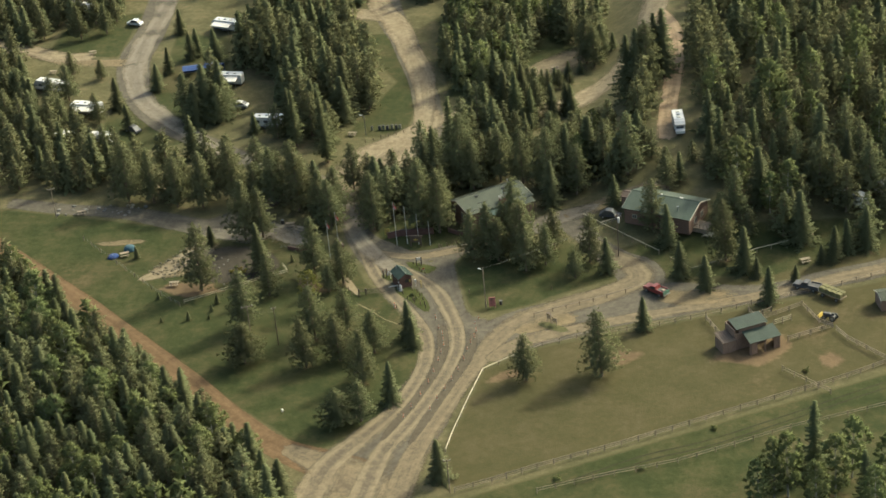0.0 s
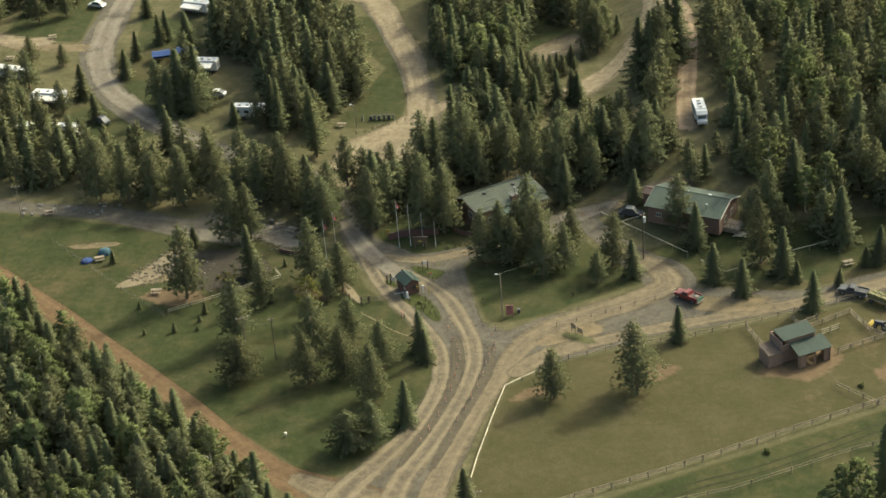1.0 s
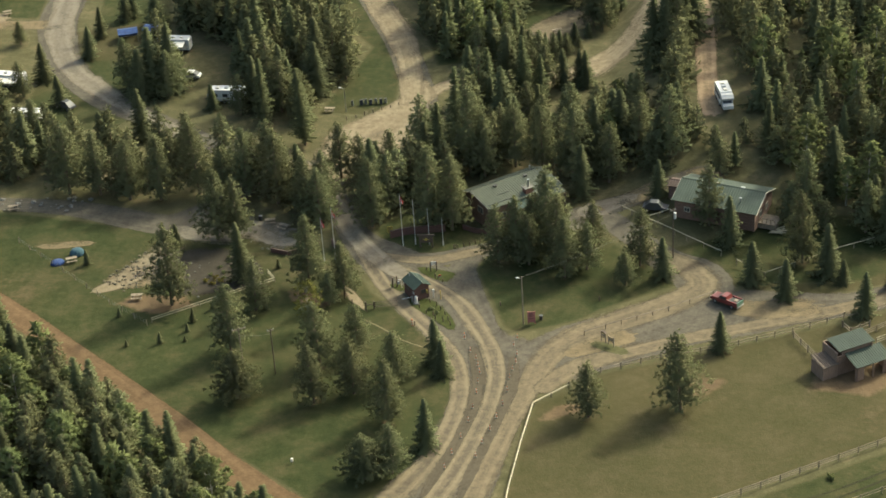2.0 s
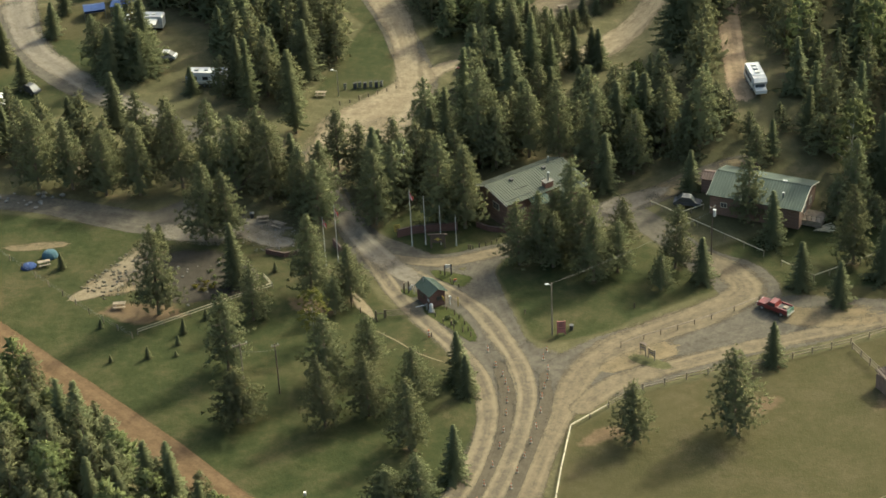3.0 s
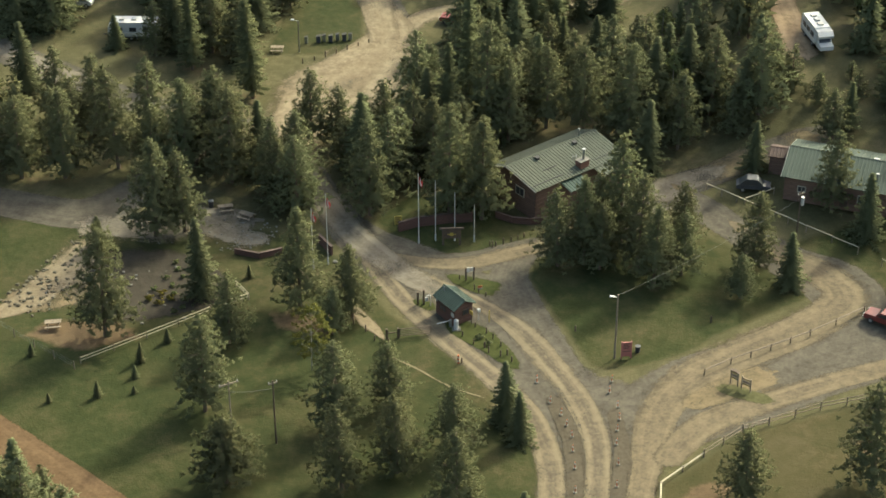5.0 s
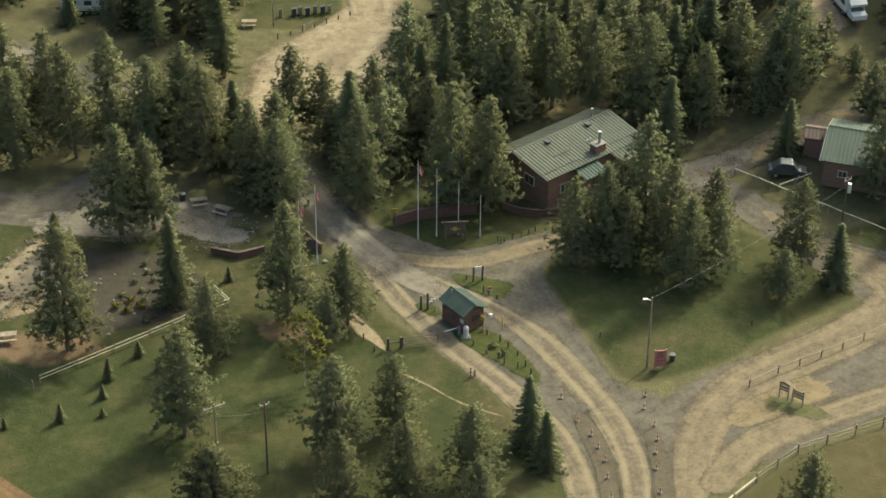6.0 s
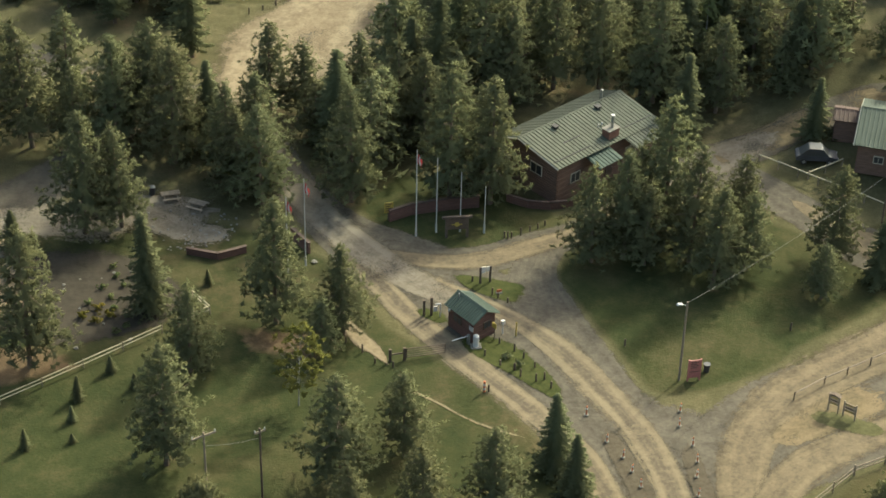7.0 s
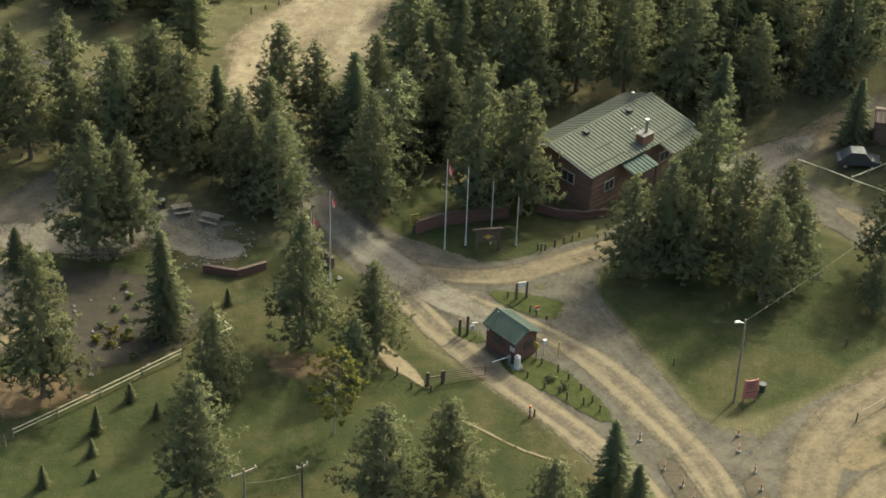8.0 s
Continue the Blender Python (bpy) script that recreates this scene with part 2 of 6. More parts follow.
DARKRUT = track("dark_rut_earth", (0.017, 0.019, 0.009), (0.034, 0.032, 0.015), 0.0, 0.25, 0.6, 1.0, 0.3)
PALEGRIT = track("pale_grit", (0.082, 0.071, 0.053), (0.145, 0.126, 0.096), 0.3, 0.34, 0.9, 1.0, 0.45, rim=(0.075, 0.063, 0.040))
GRIT = track("brown_grit", (0.036, 0.030, 0.020), (0.068, 0.057, 0.039), 0.0, 0.42, 1.0, 1.0, 0.1)
TURF = track("island_turf", (0.020, 0.026, 0.006), (0.046, 0.050, 0.014), 0.0, 0.24)
WEEDS = track("sparse_weeds", (0.030, 0.034, 0.012), (0.072, 0.068, 0.030), 0.0, 0.4, 0.9, 1.0, 0.7)
NEEDLES = foliage("pine_needles", (0.099, 0.104, 0.054), (0.130, 0.136, 0.071), (0.155, 0.158, 0.083), 0.38)
SPRUCE = foliage("spruce_needles", (0.082, 0.088, 0.046), (0.108, 0.114, 0.060), (0.130, 0.135, 0.072), 0.38)
LARCH = foliage("larch_needles", (0.088, 0.098, 0.050), (0.118, 0.128, 0.064), (0.145, 0.152, 0.078), 0.4)
LEAVES = foliage("broad_leaves", (0.088, 0.104, 0.046), (0.122, 0.140, 0.060), (0.160, 0.174, 0.078), 0.42)
YELLOWLEAF = foliage("yellowing_leaves", (0.080, 0.088, 0.026), (0.120, 0.125, 0.036), (0.180, 0.170, 0.055), 0.5)
BARK = plain("bark", (0.066, 0.050, 0.036), (0.180, 0.132, 0.090), 2.0, 0.95, bump=0.5, fine=14)
PALEBARK = plain("pale_bark", (0.165, 0.158, 0.132), (0.330, 0.317, 0.277), 2.0, 0.9)
LOGWALL = plain("stained_wood_wall", (0.091, 0.055, 0.039), (0.163, 0.099, 0.072), 1.2, 0.75, fine=18, stretch=(1, 1, 6))
BARNWALL = plain("barn_boards", (0.120, 0.078, 0.055), (0.215, 0.145, 0.105), 1.2, 0.85, fine=18, stretch=(6, 6, 1))
ROOFGREEN = plain("pale_green_metal", (0.034, 0.040, 0.025), (0.052, 0.059, 0.038), 0.7, 0.85, 0.0, 0.05)
ROOFDARK = plain("dark_green_metal", (0.022, 0.038, 0.027), (0.036, 0.056, 0.042), 0.7, 0.85, 0.0, 0.05)
ROOFTEAL = plain("teal_metal", (0.025, 0.038, 0.026), (0.040, 0.054, 0.040), 0.7, 0.85, 0.0, 0.05)
TRIM = plain("pale_trim", (0.309, 0.284, 0.224), (0.447, 0.413, 0.326), 2.0, 0.7)
WHITE = plain("white_paint", (0.360, 0.353, 0.330), (0.465, 0.460, 0.436), 1.5, 0.45, bump=0.03)
CREAM = plain("cream_panel", (0.459, 0.425, 0.354), (0.602, 0.566, 0.486), 1.5, 0.5, bump=0.03)
STEEL = plain("galvanised_steel", (0.228, 0.236, 0.236), (0.371, 0.379, 0.371), 4.0, 0.4, 0.8, 0.05)
BLACK = plain("black_rubber", (0.014, 0.014, 0.014), (0.042, 0.041, 0.038), 6.0, 0.8)
DARKWOOD = plain("dark_timber", (0.042, 0.029, 0.020), (0.102, 0.072, 0.050), 3.0, 0.85, stretch=(1, 1, 4))
REDWOOD = plain("red_brown_timber", (0.074, 0.036, 0.027), (0.122, 0.063, 0.047), 2.0, 0.8, stretch=(1, 1, 5))
REDCAP = plain("faded_red_timber", (0.044, 0.027, 0.020), (0.072, 0.046, 0.036), 2.0, 0.85, stretch=(5, 1, 1))
GREYWOOD = plain("weathered_wood", (0.114, 0.090, 0.063), (0.240, 0.194, 0.139), 2.0, 0.9, fine=20)
PALERAIL = plain("pale_peeled_pole", (0.248, 0.214, 0.143), (0.403, 0.359, 0.248), 2.0, 0.85, fine=20)
RED = plain("red_car_paint", (0.110, 0.020, 0.018), (0.165, 0.032, 0.028), 1.0, 0.35, bump=0.0)
DARKGREEN = plain("dark_green_paint", (0.047, 0.112, 0.075), (0.084, 0.168, 0.112), 1.0, 0.4, bump=0.0)
DARKCAR = plain("charcoal_car_paint", (0.024, 0.026, 0.030), (0.060, 0.062, 0.067), 1.0, 0.65, bump=0.0)
SILVER = plain("silver_car_paint", (0.408, 0.422, 0.435), (0.598, 0.612, 0.626), 1.0, 0.35, 0.3, bump=0.0)
ORANGE = plain("orange_plastic", (0.298, 0.070, 0.019), (0.391, 0.109, 0.035), 5.0, 0.6, bump=0.0)
YELLOW = plain("yellow_sign_paint", (0.274, 0.199, 0.029), (0.348, 0.259, 0.050), 4.0, 0.55, bump=0.0)
BLUE = plain("blue_tarpaulin", (0.010, 0.026, 0.085), (0.022, 0.050, 0.150), 1.5, 0.95)
TEALTENT = plain("blue_green_tent", (0.019, 0.048, 0.062), (0.037, 0.080, 0.099), 1.5, 0.95)
SIGNRED = plain("maroon_sign_board", (0.253, 0.084, 0.076), (0.354, 0.134, 0.118), 3.0, 0.6)
HAY = plain("dry_hay", (0.066, 0.062, 0.024), (0.132, 0.120, 0.050), 3.0, 0.95, bump=0.6)
STONE = plain("grey_rock", (0.082, 0.076, 0.063), (0.173, 0.162, 0.138), 2.0, 0.9, bump=0.5)
CLAY = plain("dark_clay", (0.045, 0.039, 0.024), (0.093, 0.078, 0.048), 2.0, 0.95, bump=0.5)
BRICK = plain("chimney_brick", (0.106, 0.046, 0.031), (0.174, 0.087, 0.059), 5.0, 0.9, bump=0.3)
FLAGRED = plain("red_flag_cloth", (0.255, 0.021, 0.021), (0.316, 0.035, 0.030), 3.0, 0.8)
CABLE = plain("cable", (0.085, 0.085, 0.076), (0.153, 0.153, 0.136), 3.0, 0.6)
GLASS, gn, gl = nodes_of("window_glass")
gn["Principled BSDF"].inputs["Base Color"].default_value = (0.02, 0.024, 0.026, 1)
gn["Principled BSDF"].inputs["Roughness"].default_value = 0.4

# ---------------------------------------------------------------- ground
def steps(lo, hi, step, far):
    near = list(np.arange(lo, hi + 0.01, step))
    out = [far * k for k in (0.12, 0.25, 0.5, 1.0)]
    return np.array([lo - v for v in out[::-1]] + near + [hi + v for v in out])


def swell(x, y):
    """Slight unevenness of the ground."""
    return 0.035 * np.sin(x * 0.31 + 1.3 * np.sin(y * 0.17)) * np.sin(y * 0.27 + np.sin(x * 0.11))


def inside(px, py, poly):
    """How deep points lie in a polygon: 1 inside, 0 outside, with a soft rim about a metre wide."""
    hit, near = np.zeros(px.shape, bool), np.full(px.shape, 1e9)
    for (ax, ay), (bx, by) in zip(poly, poly[1:] + poly[:1]):
        cross = ((ay > py) != (by > py)) & (px < (bx - ax) * (py - ay) / (by - ay + 1e-12) + ax)
        hit ^= cross
        t = np.clip(((px - ax) * (bx - ax) + (py - ay) * (by - ay)) / ((bx - ax) ** 2 + (by - ay) ** 2), 0, 1)
        near = np.minimum(near, np.hypot(px - ax - t * (bx - ax), py - ay - t * (by - ay)))
    return np.clip(0.5 + np.where(hit, near, -near) / 2.5, 0, 1)


LAWNS = [
    [(-108, 36), (-76, 5), (-8, -56), (1, -51), (7, -40), (7, -22), (0, -7), (-8, 3), (-13, 15), (-22, 22), (-45, 25), (-82, 34), (-108, 40)],
    [(11.2, 14), (9.4, 9.8), (10.7, 5), (12.3, 0.3), (13.6, -4.1), (14.7, -8.2), (16.6, -9.4), (20, -9.0), (25.7, -6.8), (30.4, -3.3), (36.5, 0.3), (42, 3.3), (44, 6), (38, 12), (30, 20), (20, 18)],
    [(-9, 24), (-5, 16), (4, 15), (12, 18), (9, 24), (-4, 30)],
    [(40, 14), (50, 3), (75, 4), (120, 18), (120, 26), (60, 22), (48, 17)],
    [(20, -70), (46, -56), (95, -30), (150, 0), (2600, 300), (2600, -2600), (-40, -2600), (0, -140)],
    [(-24, 70), (-10, 69), (-9, 92), (-22, 130), (-33, 130), (-16, 100)],
    [(-84, 60), (-62, 68), (-58, 95), (-64, 130), (-80, 135), (-76, 105), (-84, 85)],
    [(-112, 122), (-92, 120), (-93, 150), (-112, 146)],
    [(-2, 90), (8, 92), (12, 100), (26, 118), (4, 145), (-12, 140)],
]
DRYS = [
    [(20, -30), (30, -22), (48, -16), (70, -8), (95, 2), (97, -26), (46, -53), (19, -67), (16, -55)],
    [(60, -3), (95, 10), (100, 16), (70, 3), (56, 4)],
    [(-80, 96), (-64, 98), (-66, 116), (-82, 112)],
]
SOILS = [
    [(61, -27), (64, -21), (72, -15), (76, -22), (70, -29)],
    [(20.3, -34.4), (22, -31.5), (24.4, -29.2), (27.2, -30.6), (25.6, -32.6), (23, -33.4)],
    [(41.5, -24.2), (45, -23.2), (49.5, -24), (47.5, -26.3), (44.3, -29), (43, -27)],
    [(80, -26), (83, -24), (85, -27), (82, -30)],
    [(40, -75), (60, -70), (66, -78), (50, -84)],
    [(-48, 4), (-40, 3), (-36, 0), (-44, -2.5), (-50, 1)],
    [(-22, 4), (-14, 3), (-15, -1), (-21, 1)],
]

LAWN_TREES = [
    (-40.8, 0.3, 15.8, "p"), (-30.0, 7.7, 11.6, "s"), (-26.4, -1.8, 9.8, "p"), (-28.6, -14.5, 13.4, "p"), (-25.8, -27.0, 8.6, "r"), (-13.7, -28.6, 11.0, "p"),
    (-7.8, -26.3, 10.5, "p"), (-1.9, -34.0, 11.5, "p"), (4.4, -18.3, 8.4, "s"), (5.6, -21.7, 6.6, "s"), (4.2, -40.5, 8.8, "s"), (-4.1, -47.8, 7.4, "r"),
    (-0.3, -46.5, 8.9, "p"), (-12.1, 2.4, 10.5, "p"), (-16.9, -7.6, 9.4, "b"), (-18.3, 4.8, 14.3, "p"), (-14.4, -0.6, 6.6, "p"), (-36.4, 21.6, 14.4, "p"),
    (-43.4, 19.2, 4.7, "s"), (-32.8, 22.4, 12.0, "p"), (16.3, -64.3, 8.3, "s"), (-13.9, -18.4, 12.0, "p"), (-8.2, -15.2, 9.3, "p"), (-1.6, -23.6, 9.6, "p"),
]
MIDDLE_TREES = [
    (-66.7, 39.2, 14.8, "p"), (-60.9, 38.9, 13.3, "p"), (-54.9, 36.7, 12.2, "p"), (-49.2, 36.4, 13.7, "p"), (-42.4, 38.5, 15.5, "p"), (-33.4, 37.5, 14.0, "p"),
    (-27.4, 34.1, 15.0, "p"), (-22.1, 31.4, 11.5, "p"), (-18.7, 28.9, 8.1, "p"), (-38.5, 44.5, 7.0, "s"), (-57.1, 60.7, 11.0, "s"), (-34.1, 65.7, 14.3, "l"),
    (-25.2, 56.8, 16.2, "l"), (-16.9, 43.3, 11.7, "p"), (-13.1, 43.1, 9.1, "p"), (-6.9, 40.5, 11.3, "p"), (-1.0, 34.0, 12.0, "p"), (4.6, 29.2, 10.9, "p"),
    (-65.2, 61.1, 6.1, "s"), (-76.6, 76.0, 6.9, "s"), (-36.8, 71.8, 12, "s"), (-39.6, 70.2, 9.0, "p"), (-45.5, 73.0, 5.5, "s"), (-82.9, 88.0, 8.7, "s"), (-10.9, 37.3, 6.4, "p"), (-29.9, 40.4, 14.0, "p"), (-32.6, 41.8, 11.0, "p"), (-23.4, 36.6, 11.0, "s"), (-37.8, 37.6, 10.0, "p"), (-27.0, 39.2, 9.5, "p"),
]
LODGE_TREES = [
    (13.1, 12.0, 11.3, "p"), (16.4, 12.3, 13.0, "p"), (21.4, 16.6, 16.0, "p"), (18.6, 17.2, 10.5, "p"), (22.8, 11.2, 13.5, "p"), (18.2, 11.1, 9.6, "p"), (24.2, 7.0, 11.9, "p"),
    (29.1, 15.9, 9.2, "p"), (27.9, 9.2, 9.3, "p"), (36.7, 10.0, 11.3, "p"), (34.2, 3.9, 6.4, "p"), (40.5, 5.9, 8.0, "s"), (40.5, 30.3, 7.6, "s"),
    (26.9, 34.0, 10.9, "s"), (4.6, 23.3, 15.0, "p"), (0.6, 24.9, 16.0, "p"), (-9.5, 25.0, 13.7, "p"), (-0.4, 54.6, 9.1, "p"), (1.1, 42.4, 15.8, "l"),
    (20, 45, 14, "p"), (25.5, 42, 15, "p"), (29.5, 45, 14, "s"), (15, 46, 13, "p"), (32, 39, 12, "p"), (9.5, 42.5, 13, "p"),
    (4.3, 48.1, 20.0, "l"), (6.7, 44.0, 17.8, "p"), (10.0, 66.4, 8.8, "s"), (13.0, 63.0, 10.4, "s"), (27.9, 78.7, 7.9, "s"), (41.0, 77.0, 16, "s"), (43.4, 75.0, 17, "s"), (45.6, 77.0, 17, "p"), (44.0, 80.0, 15, "s"), (47.3, 84.5, 15, "s"), (49.2, 83.6, 16, "s"),
]
UPPER_TREES = [
    (6.5, 89.5, 9.5, "p"), (9.5, 92.5, 9.0, "p"), (12.2, 89.6, 9.5, "p"), (12.6, 94.6, 7.0, "p"), (15.2, 91.2, 8.0, "s"), (16.4, 95.2, 5.5, "p"), (18.6, 89.8, 7.5, "p"), (19.6, 95.2, 4.5, "s"),
    (21.4, 91.6, 6.0, "p"), (22.6, 97.4, 4.0, "s"), (24.0, 93.6, 5.0, "p"), (25.6, 99.6, 4.6, "s"), (26.4, 95.4, 3.2, "p"), (28.4, 102.0, 3.4, "s"), (29.6, 107.4, 13.0, "p"), (31.4, 105.6, 11.0, "p"), (33.2, 109.6, 9.5, "p"),
    (35.6, 112.6, 4.5, "s"), (9.0, 77.8, 9.0, "s"), (13.6, 78.6, 9.5, "s"), (17.4, 79.2, 9.0, "p"), (20.2, 78.8, 9.5, "p"), (23.6, 78.8, 8.5, "s"), (26.6, 79.6, 8.0, "s"), (15.8, 75.6, 10.0, "p"), (19.2, 74.2, 9.5, "l"),
]
PASTURE_TREES = [
    (28.0, -33.2, 9.8, "p"), (41.6, -31.9, 14.0, "p"), (48.5, -16.0, 7.1, "s"), (54.8, 3.6, 8.2, "s"), (59.8, -1.3, 7.7, "s"), (52.0, 15.2, 9.6, "s"),
    (48.8, 21.0, 12.0, "p"), (63.5, 10.0, 13.8, "p"), (67.2, 5.5, 10.0, "s"), (69.5, 3.3, 4.4, "s"), (71.8, -6.4, 8.0, "s"), (76.8, 1.6, 3.7, "s"),
    (82.1, 8.5, 4.2, "s"), (84.3, 9.5, 7.8, "s"), (87.2, 12.6, 7.6, "s"), (91.0, 13.5, 10.0, "s"), (76.4, 20.4, 9.6, "s"), (65.2, 23.4, 12.8, "p"),
    (71.9, -69.8, 13, "a"), (78.4, -60.7, 14, "l"), (74.1, -68.2, 13, "a"), (81.7, -68.2, 13, "a"), (87.4, -76.0, 12, "a"), (69.2, -71.7, 10, "a"),
    (84.5, -63.0, 12.5, "a"), (78.5, -73.5, 11, "a"), (90.5, -66.5, 12, "a"), (76.0, -63.5, 8.5, "l"), (86.5, -69.5, 10, "l"),
]
CAMP_TREES = [
    (-42.9, -36.3, 7.2, "s"), (-32.1, -47.6, 7.9, "s"), (-25.1, -53.0, 8.7, "s"), (-100.5, 108.6, 7.0, "p"), (-92.4, 106.4, 5.4, "p"),
    (-75.4, 108.7, 7.4, "s"), (-75.7, 98.6, 7.3, "s"), (-71.6, 117.2, 7.7, "s"), (-78.8, 134.1, 7.1, "s"), (-64.4, 114.9, 9.2, "s"), (-105.3, 132.4, 10.4, "p"), (-99.3, 135.7, 8.8, "p"),
    (-64.5, 84.0, 11.0, "p"), (-59.5, 82.0, 9.5, "s"), (-55.5, 79.0, 10.5, "p"), (-97.0, 94.0, 10.0, "p"), (-85.5, 80.5, 8.0, "p"), (-99.0, 87.5, 9.5, "p"), (-103.0, 84.5, 10.5, "s"),
    (-108.0, 91.0, 10.5, "p"), (-93.5, 78.0, 8.5, "p"), (-89.5, 74.0, 8.0, "s"), (-96.5, 80.5, 9.0, "p"), (-86.0, 68.0, 8.0, "p"), (-79.0, 63.5, 8.0, "p"), (-110.0, 100.0, 10.0, "s"), (-70.5, 119.5, 8.0, "s"), (-101.0, 79.0, 10.0, "p"),
]

gx, gy = steps(-150, 150, 1.25, 2600), steps(-130, 200, 1.25, 2600)
PX, PY = np.meshgrid(gx, gy, indexing="ij")
gz = np.array([[height(a, b) for b in gy] for a in gx])
bumps = swell(PX, PY)
nx, ny = len(gx), len(gy)
idx = np.arange(nx * ny).reshape(nx, ny)
quads = np.stack([idx[:-1, :-1], idx[1:, :-1], idx[1:, 1:], idx[:-1, 1:]], -1).reshape(-1, 4)
me = bpy.data.meshes.new("ground")
me.from_pydata(np.stack([PX, PY, gz + bumps - 0.06], -1).reshape(-1, 3).tolist(), [], quads.tolist())
cover = np.zeros((nx * ny, 4), np.float32)
cover[:, 3] = 1
for k, polys in enumerate((LAWNS, DRYS, SOILS)):
    for poly in polys:
        cover[:, k] = np.maximum(cover[:, k], inside(PX, PY, poly).ravel())
for x, y, h, key in LAWN_TREES + MIDDLE_TREES + LODGE_TREES + PASTURE_TREES:      # bare needle litter under the trees
    near = np.hypot(PX - x, PY - y).ravel()
    cover[:, 2] = np.maximum(cover[:, 2], 0.45 * np.exp(-(near / (0.18 * h)) ** 2))
me.color_attributes.new("cover", "FLOAT_COLOR", "POINT").data.foreach_set("color", cover.ravel())
me.materials.append(GROUND)
me.polygons.foreach_set("use_smooth", [True] * len(me.polygons))
tagged(new("ground", me), "level ground of green lawn, dry grass and forest floor", "ground", kind="structure")


# ---------------------------------------------------------------- roads
def smooth_line(points, step=1.5):
    """A smooth line through points of x, y and width."""
    p = [Vector(q) for q in points]
    p = [2 * p[0] - p[1]] + p + [2 * p[-1] - p[-2]]
    out = []
    for a, b, c, d in zip(p, p[1:], p[2:], p[3:]):
        n = max(2, int((c - b).length / step))
        for k in range(n):
            t = k / n
            out.append(0.5 * ((2 * b) + (c - a) * t + (2 * a - 5 * b + 4 * c - d) * t * t + (3 * b - a - 3 * c + d) * t ** 3))
    return out + [p[-2]]


LAYER = [0.0]


def strip(name, points, material, label, category="road"):
    """A draped strip; each new one lies a little higher than the one before."""
    LAYER[0] += 0.0011
    line = smooth_line([(*q,) for q in points])
    v, uv, run = [], [], 0.0
    cols = 9
    total = sum((Vector(b[:2]) - Vector(a[:2])).length for a, b in zip(line, line[1:]))
    for k, q in enumerate(line):
        a, b = line[max(0, k - 1)], line[min(len(line) - 1, k + 1)]
        d = Vector((b.x - a.x, b.y - a.y)).normalized()
        if k:
            run += (Vector(q[:2]) - Vector(line[k - 1][:2])).length
        for c in range(cols):
            u = c / (cols - 1)
            off = (u - 0.5) * q.z
            x, y = q.x + d.y * off, q.y - d.x * off
            h = height(x, y)
            v.append((x, y, h + float(swell(x, y)) - 0.05 + LAYER[0] + (0.03 if h > 0.01 else 0.0)))
            gap = min(run, total - run) / max(q.z, 0.1)
            side = max(abs(u - 0.5), 0.5 - gap)
            uv.append((0.5 + math.copysign(side, u - 0.499), run))
    faces = [(r * cols + c, r * cols + c + 1, (r + 1) * cols + c + 1, (r + 1) * cols + c) for r in range(len(line) - 1) for c in range(cols - 1)]
    me = bpy.data.meshes.new(name)
    me.from_pydata(v, [], faces)
    lay = me.uv_layers.new(name="across")
    for loop in me.loops:
        lay.data[loop.index].uv = uv[loop.vertex_index]
    me.materials.append(material)
    me.polygons.foreach_set("use_smooth", [True] * len(me.polygons))
    return tagged(new(name, me), label, category, kind="structure")


# grey gravel beds first
strip("road", [(2, -90, 16), (3, -70, 17), (4, -58, 18), (9.3, -45, 14), (12.6, -30, 13), (14.5, -20, 17), (10, -12.9, 13), (6.2, -4.2, 12.6), (3.6, 3, 13), (-1.5, 9, 12), (-7, 15, 10), (-11, 20, 7), (-14.5, 27, 5.5), (-17.5, 35, 6), (-21, 46, 7), (-16, 55, 8), (-7, 64, 9), (-4.8, 75, 7.5), (-6.5, 85, 7), (-10.4, 101, 7), (-18, 125, 7.5), (-25, 145, 8), (-35, 185, 8)], GRAVEL, "wide grey gravel entrance road", "road")
strip("road", [(17, -20, 10), (26, -12.5, 10), (34, -8.5, 9.5), (42, -4, 9.5), (47, 1, 10), (46, 7, 10), (42, 10.8, 8), (37.4, 17, 5.5), (32.8, 24, 5.5), (29.5, 29, 6.5), (36.5, 31.8, 5.5), (43, 33.3, 5), (52, 34.5, 5)], GRAVEL, "grey gravel drive curving up to the houses")
strip("road", [(20, -23, 7), (26, -18.5, 9), (34, -13.5, 11), (43, -9, 12), (53, -5, 14), (62, -4, 10), (72, -2.5, 7), (85, 3, 7), (120, 17, 7)], GRAVEL, "gravel parking strip beside the pasture", "parking")
strip("road", [(-8, 16, 5), (-2, 13.6, 5), (3, 13.6, 5), (8, 15.4, 5), (13, 17.2, 4.5), (19, 22, 5), (25.5, 26, 7), (31, 29.5, 6)], GRAVEL, "gravel loop road in front of the lodge")
strip("road", [(10.5, 17, 4), (7.2, 11, 5), (7.4, 5, 6.5), (9.3, -3, 6.5), (12, -11, 6)], GRAVEL, "grey gravel lane beside the lawn")
strip("road", [(-95, 40, 5), (-80, 36.5, 5), (-72, 35.3, 5.5), (-63, 33.5, 6), (-52, 29, 7), (-45.5, 27.5, 8), (-40, 32, 7), (-35, 39, 6), (-31, 48, 6)], GRAVEL, "gravel service road among the pines")
strip("gravel_lot", [(-47, 25, 6), (-38, 24, 9), (-31, 25, 10), (-23, 24, 8)], PALEGRIT, "gravel picnic clearing", "clearing")
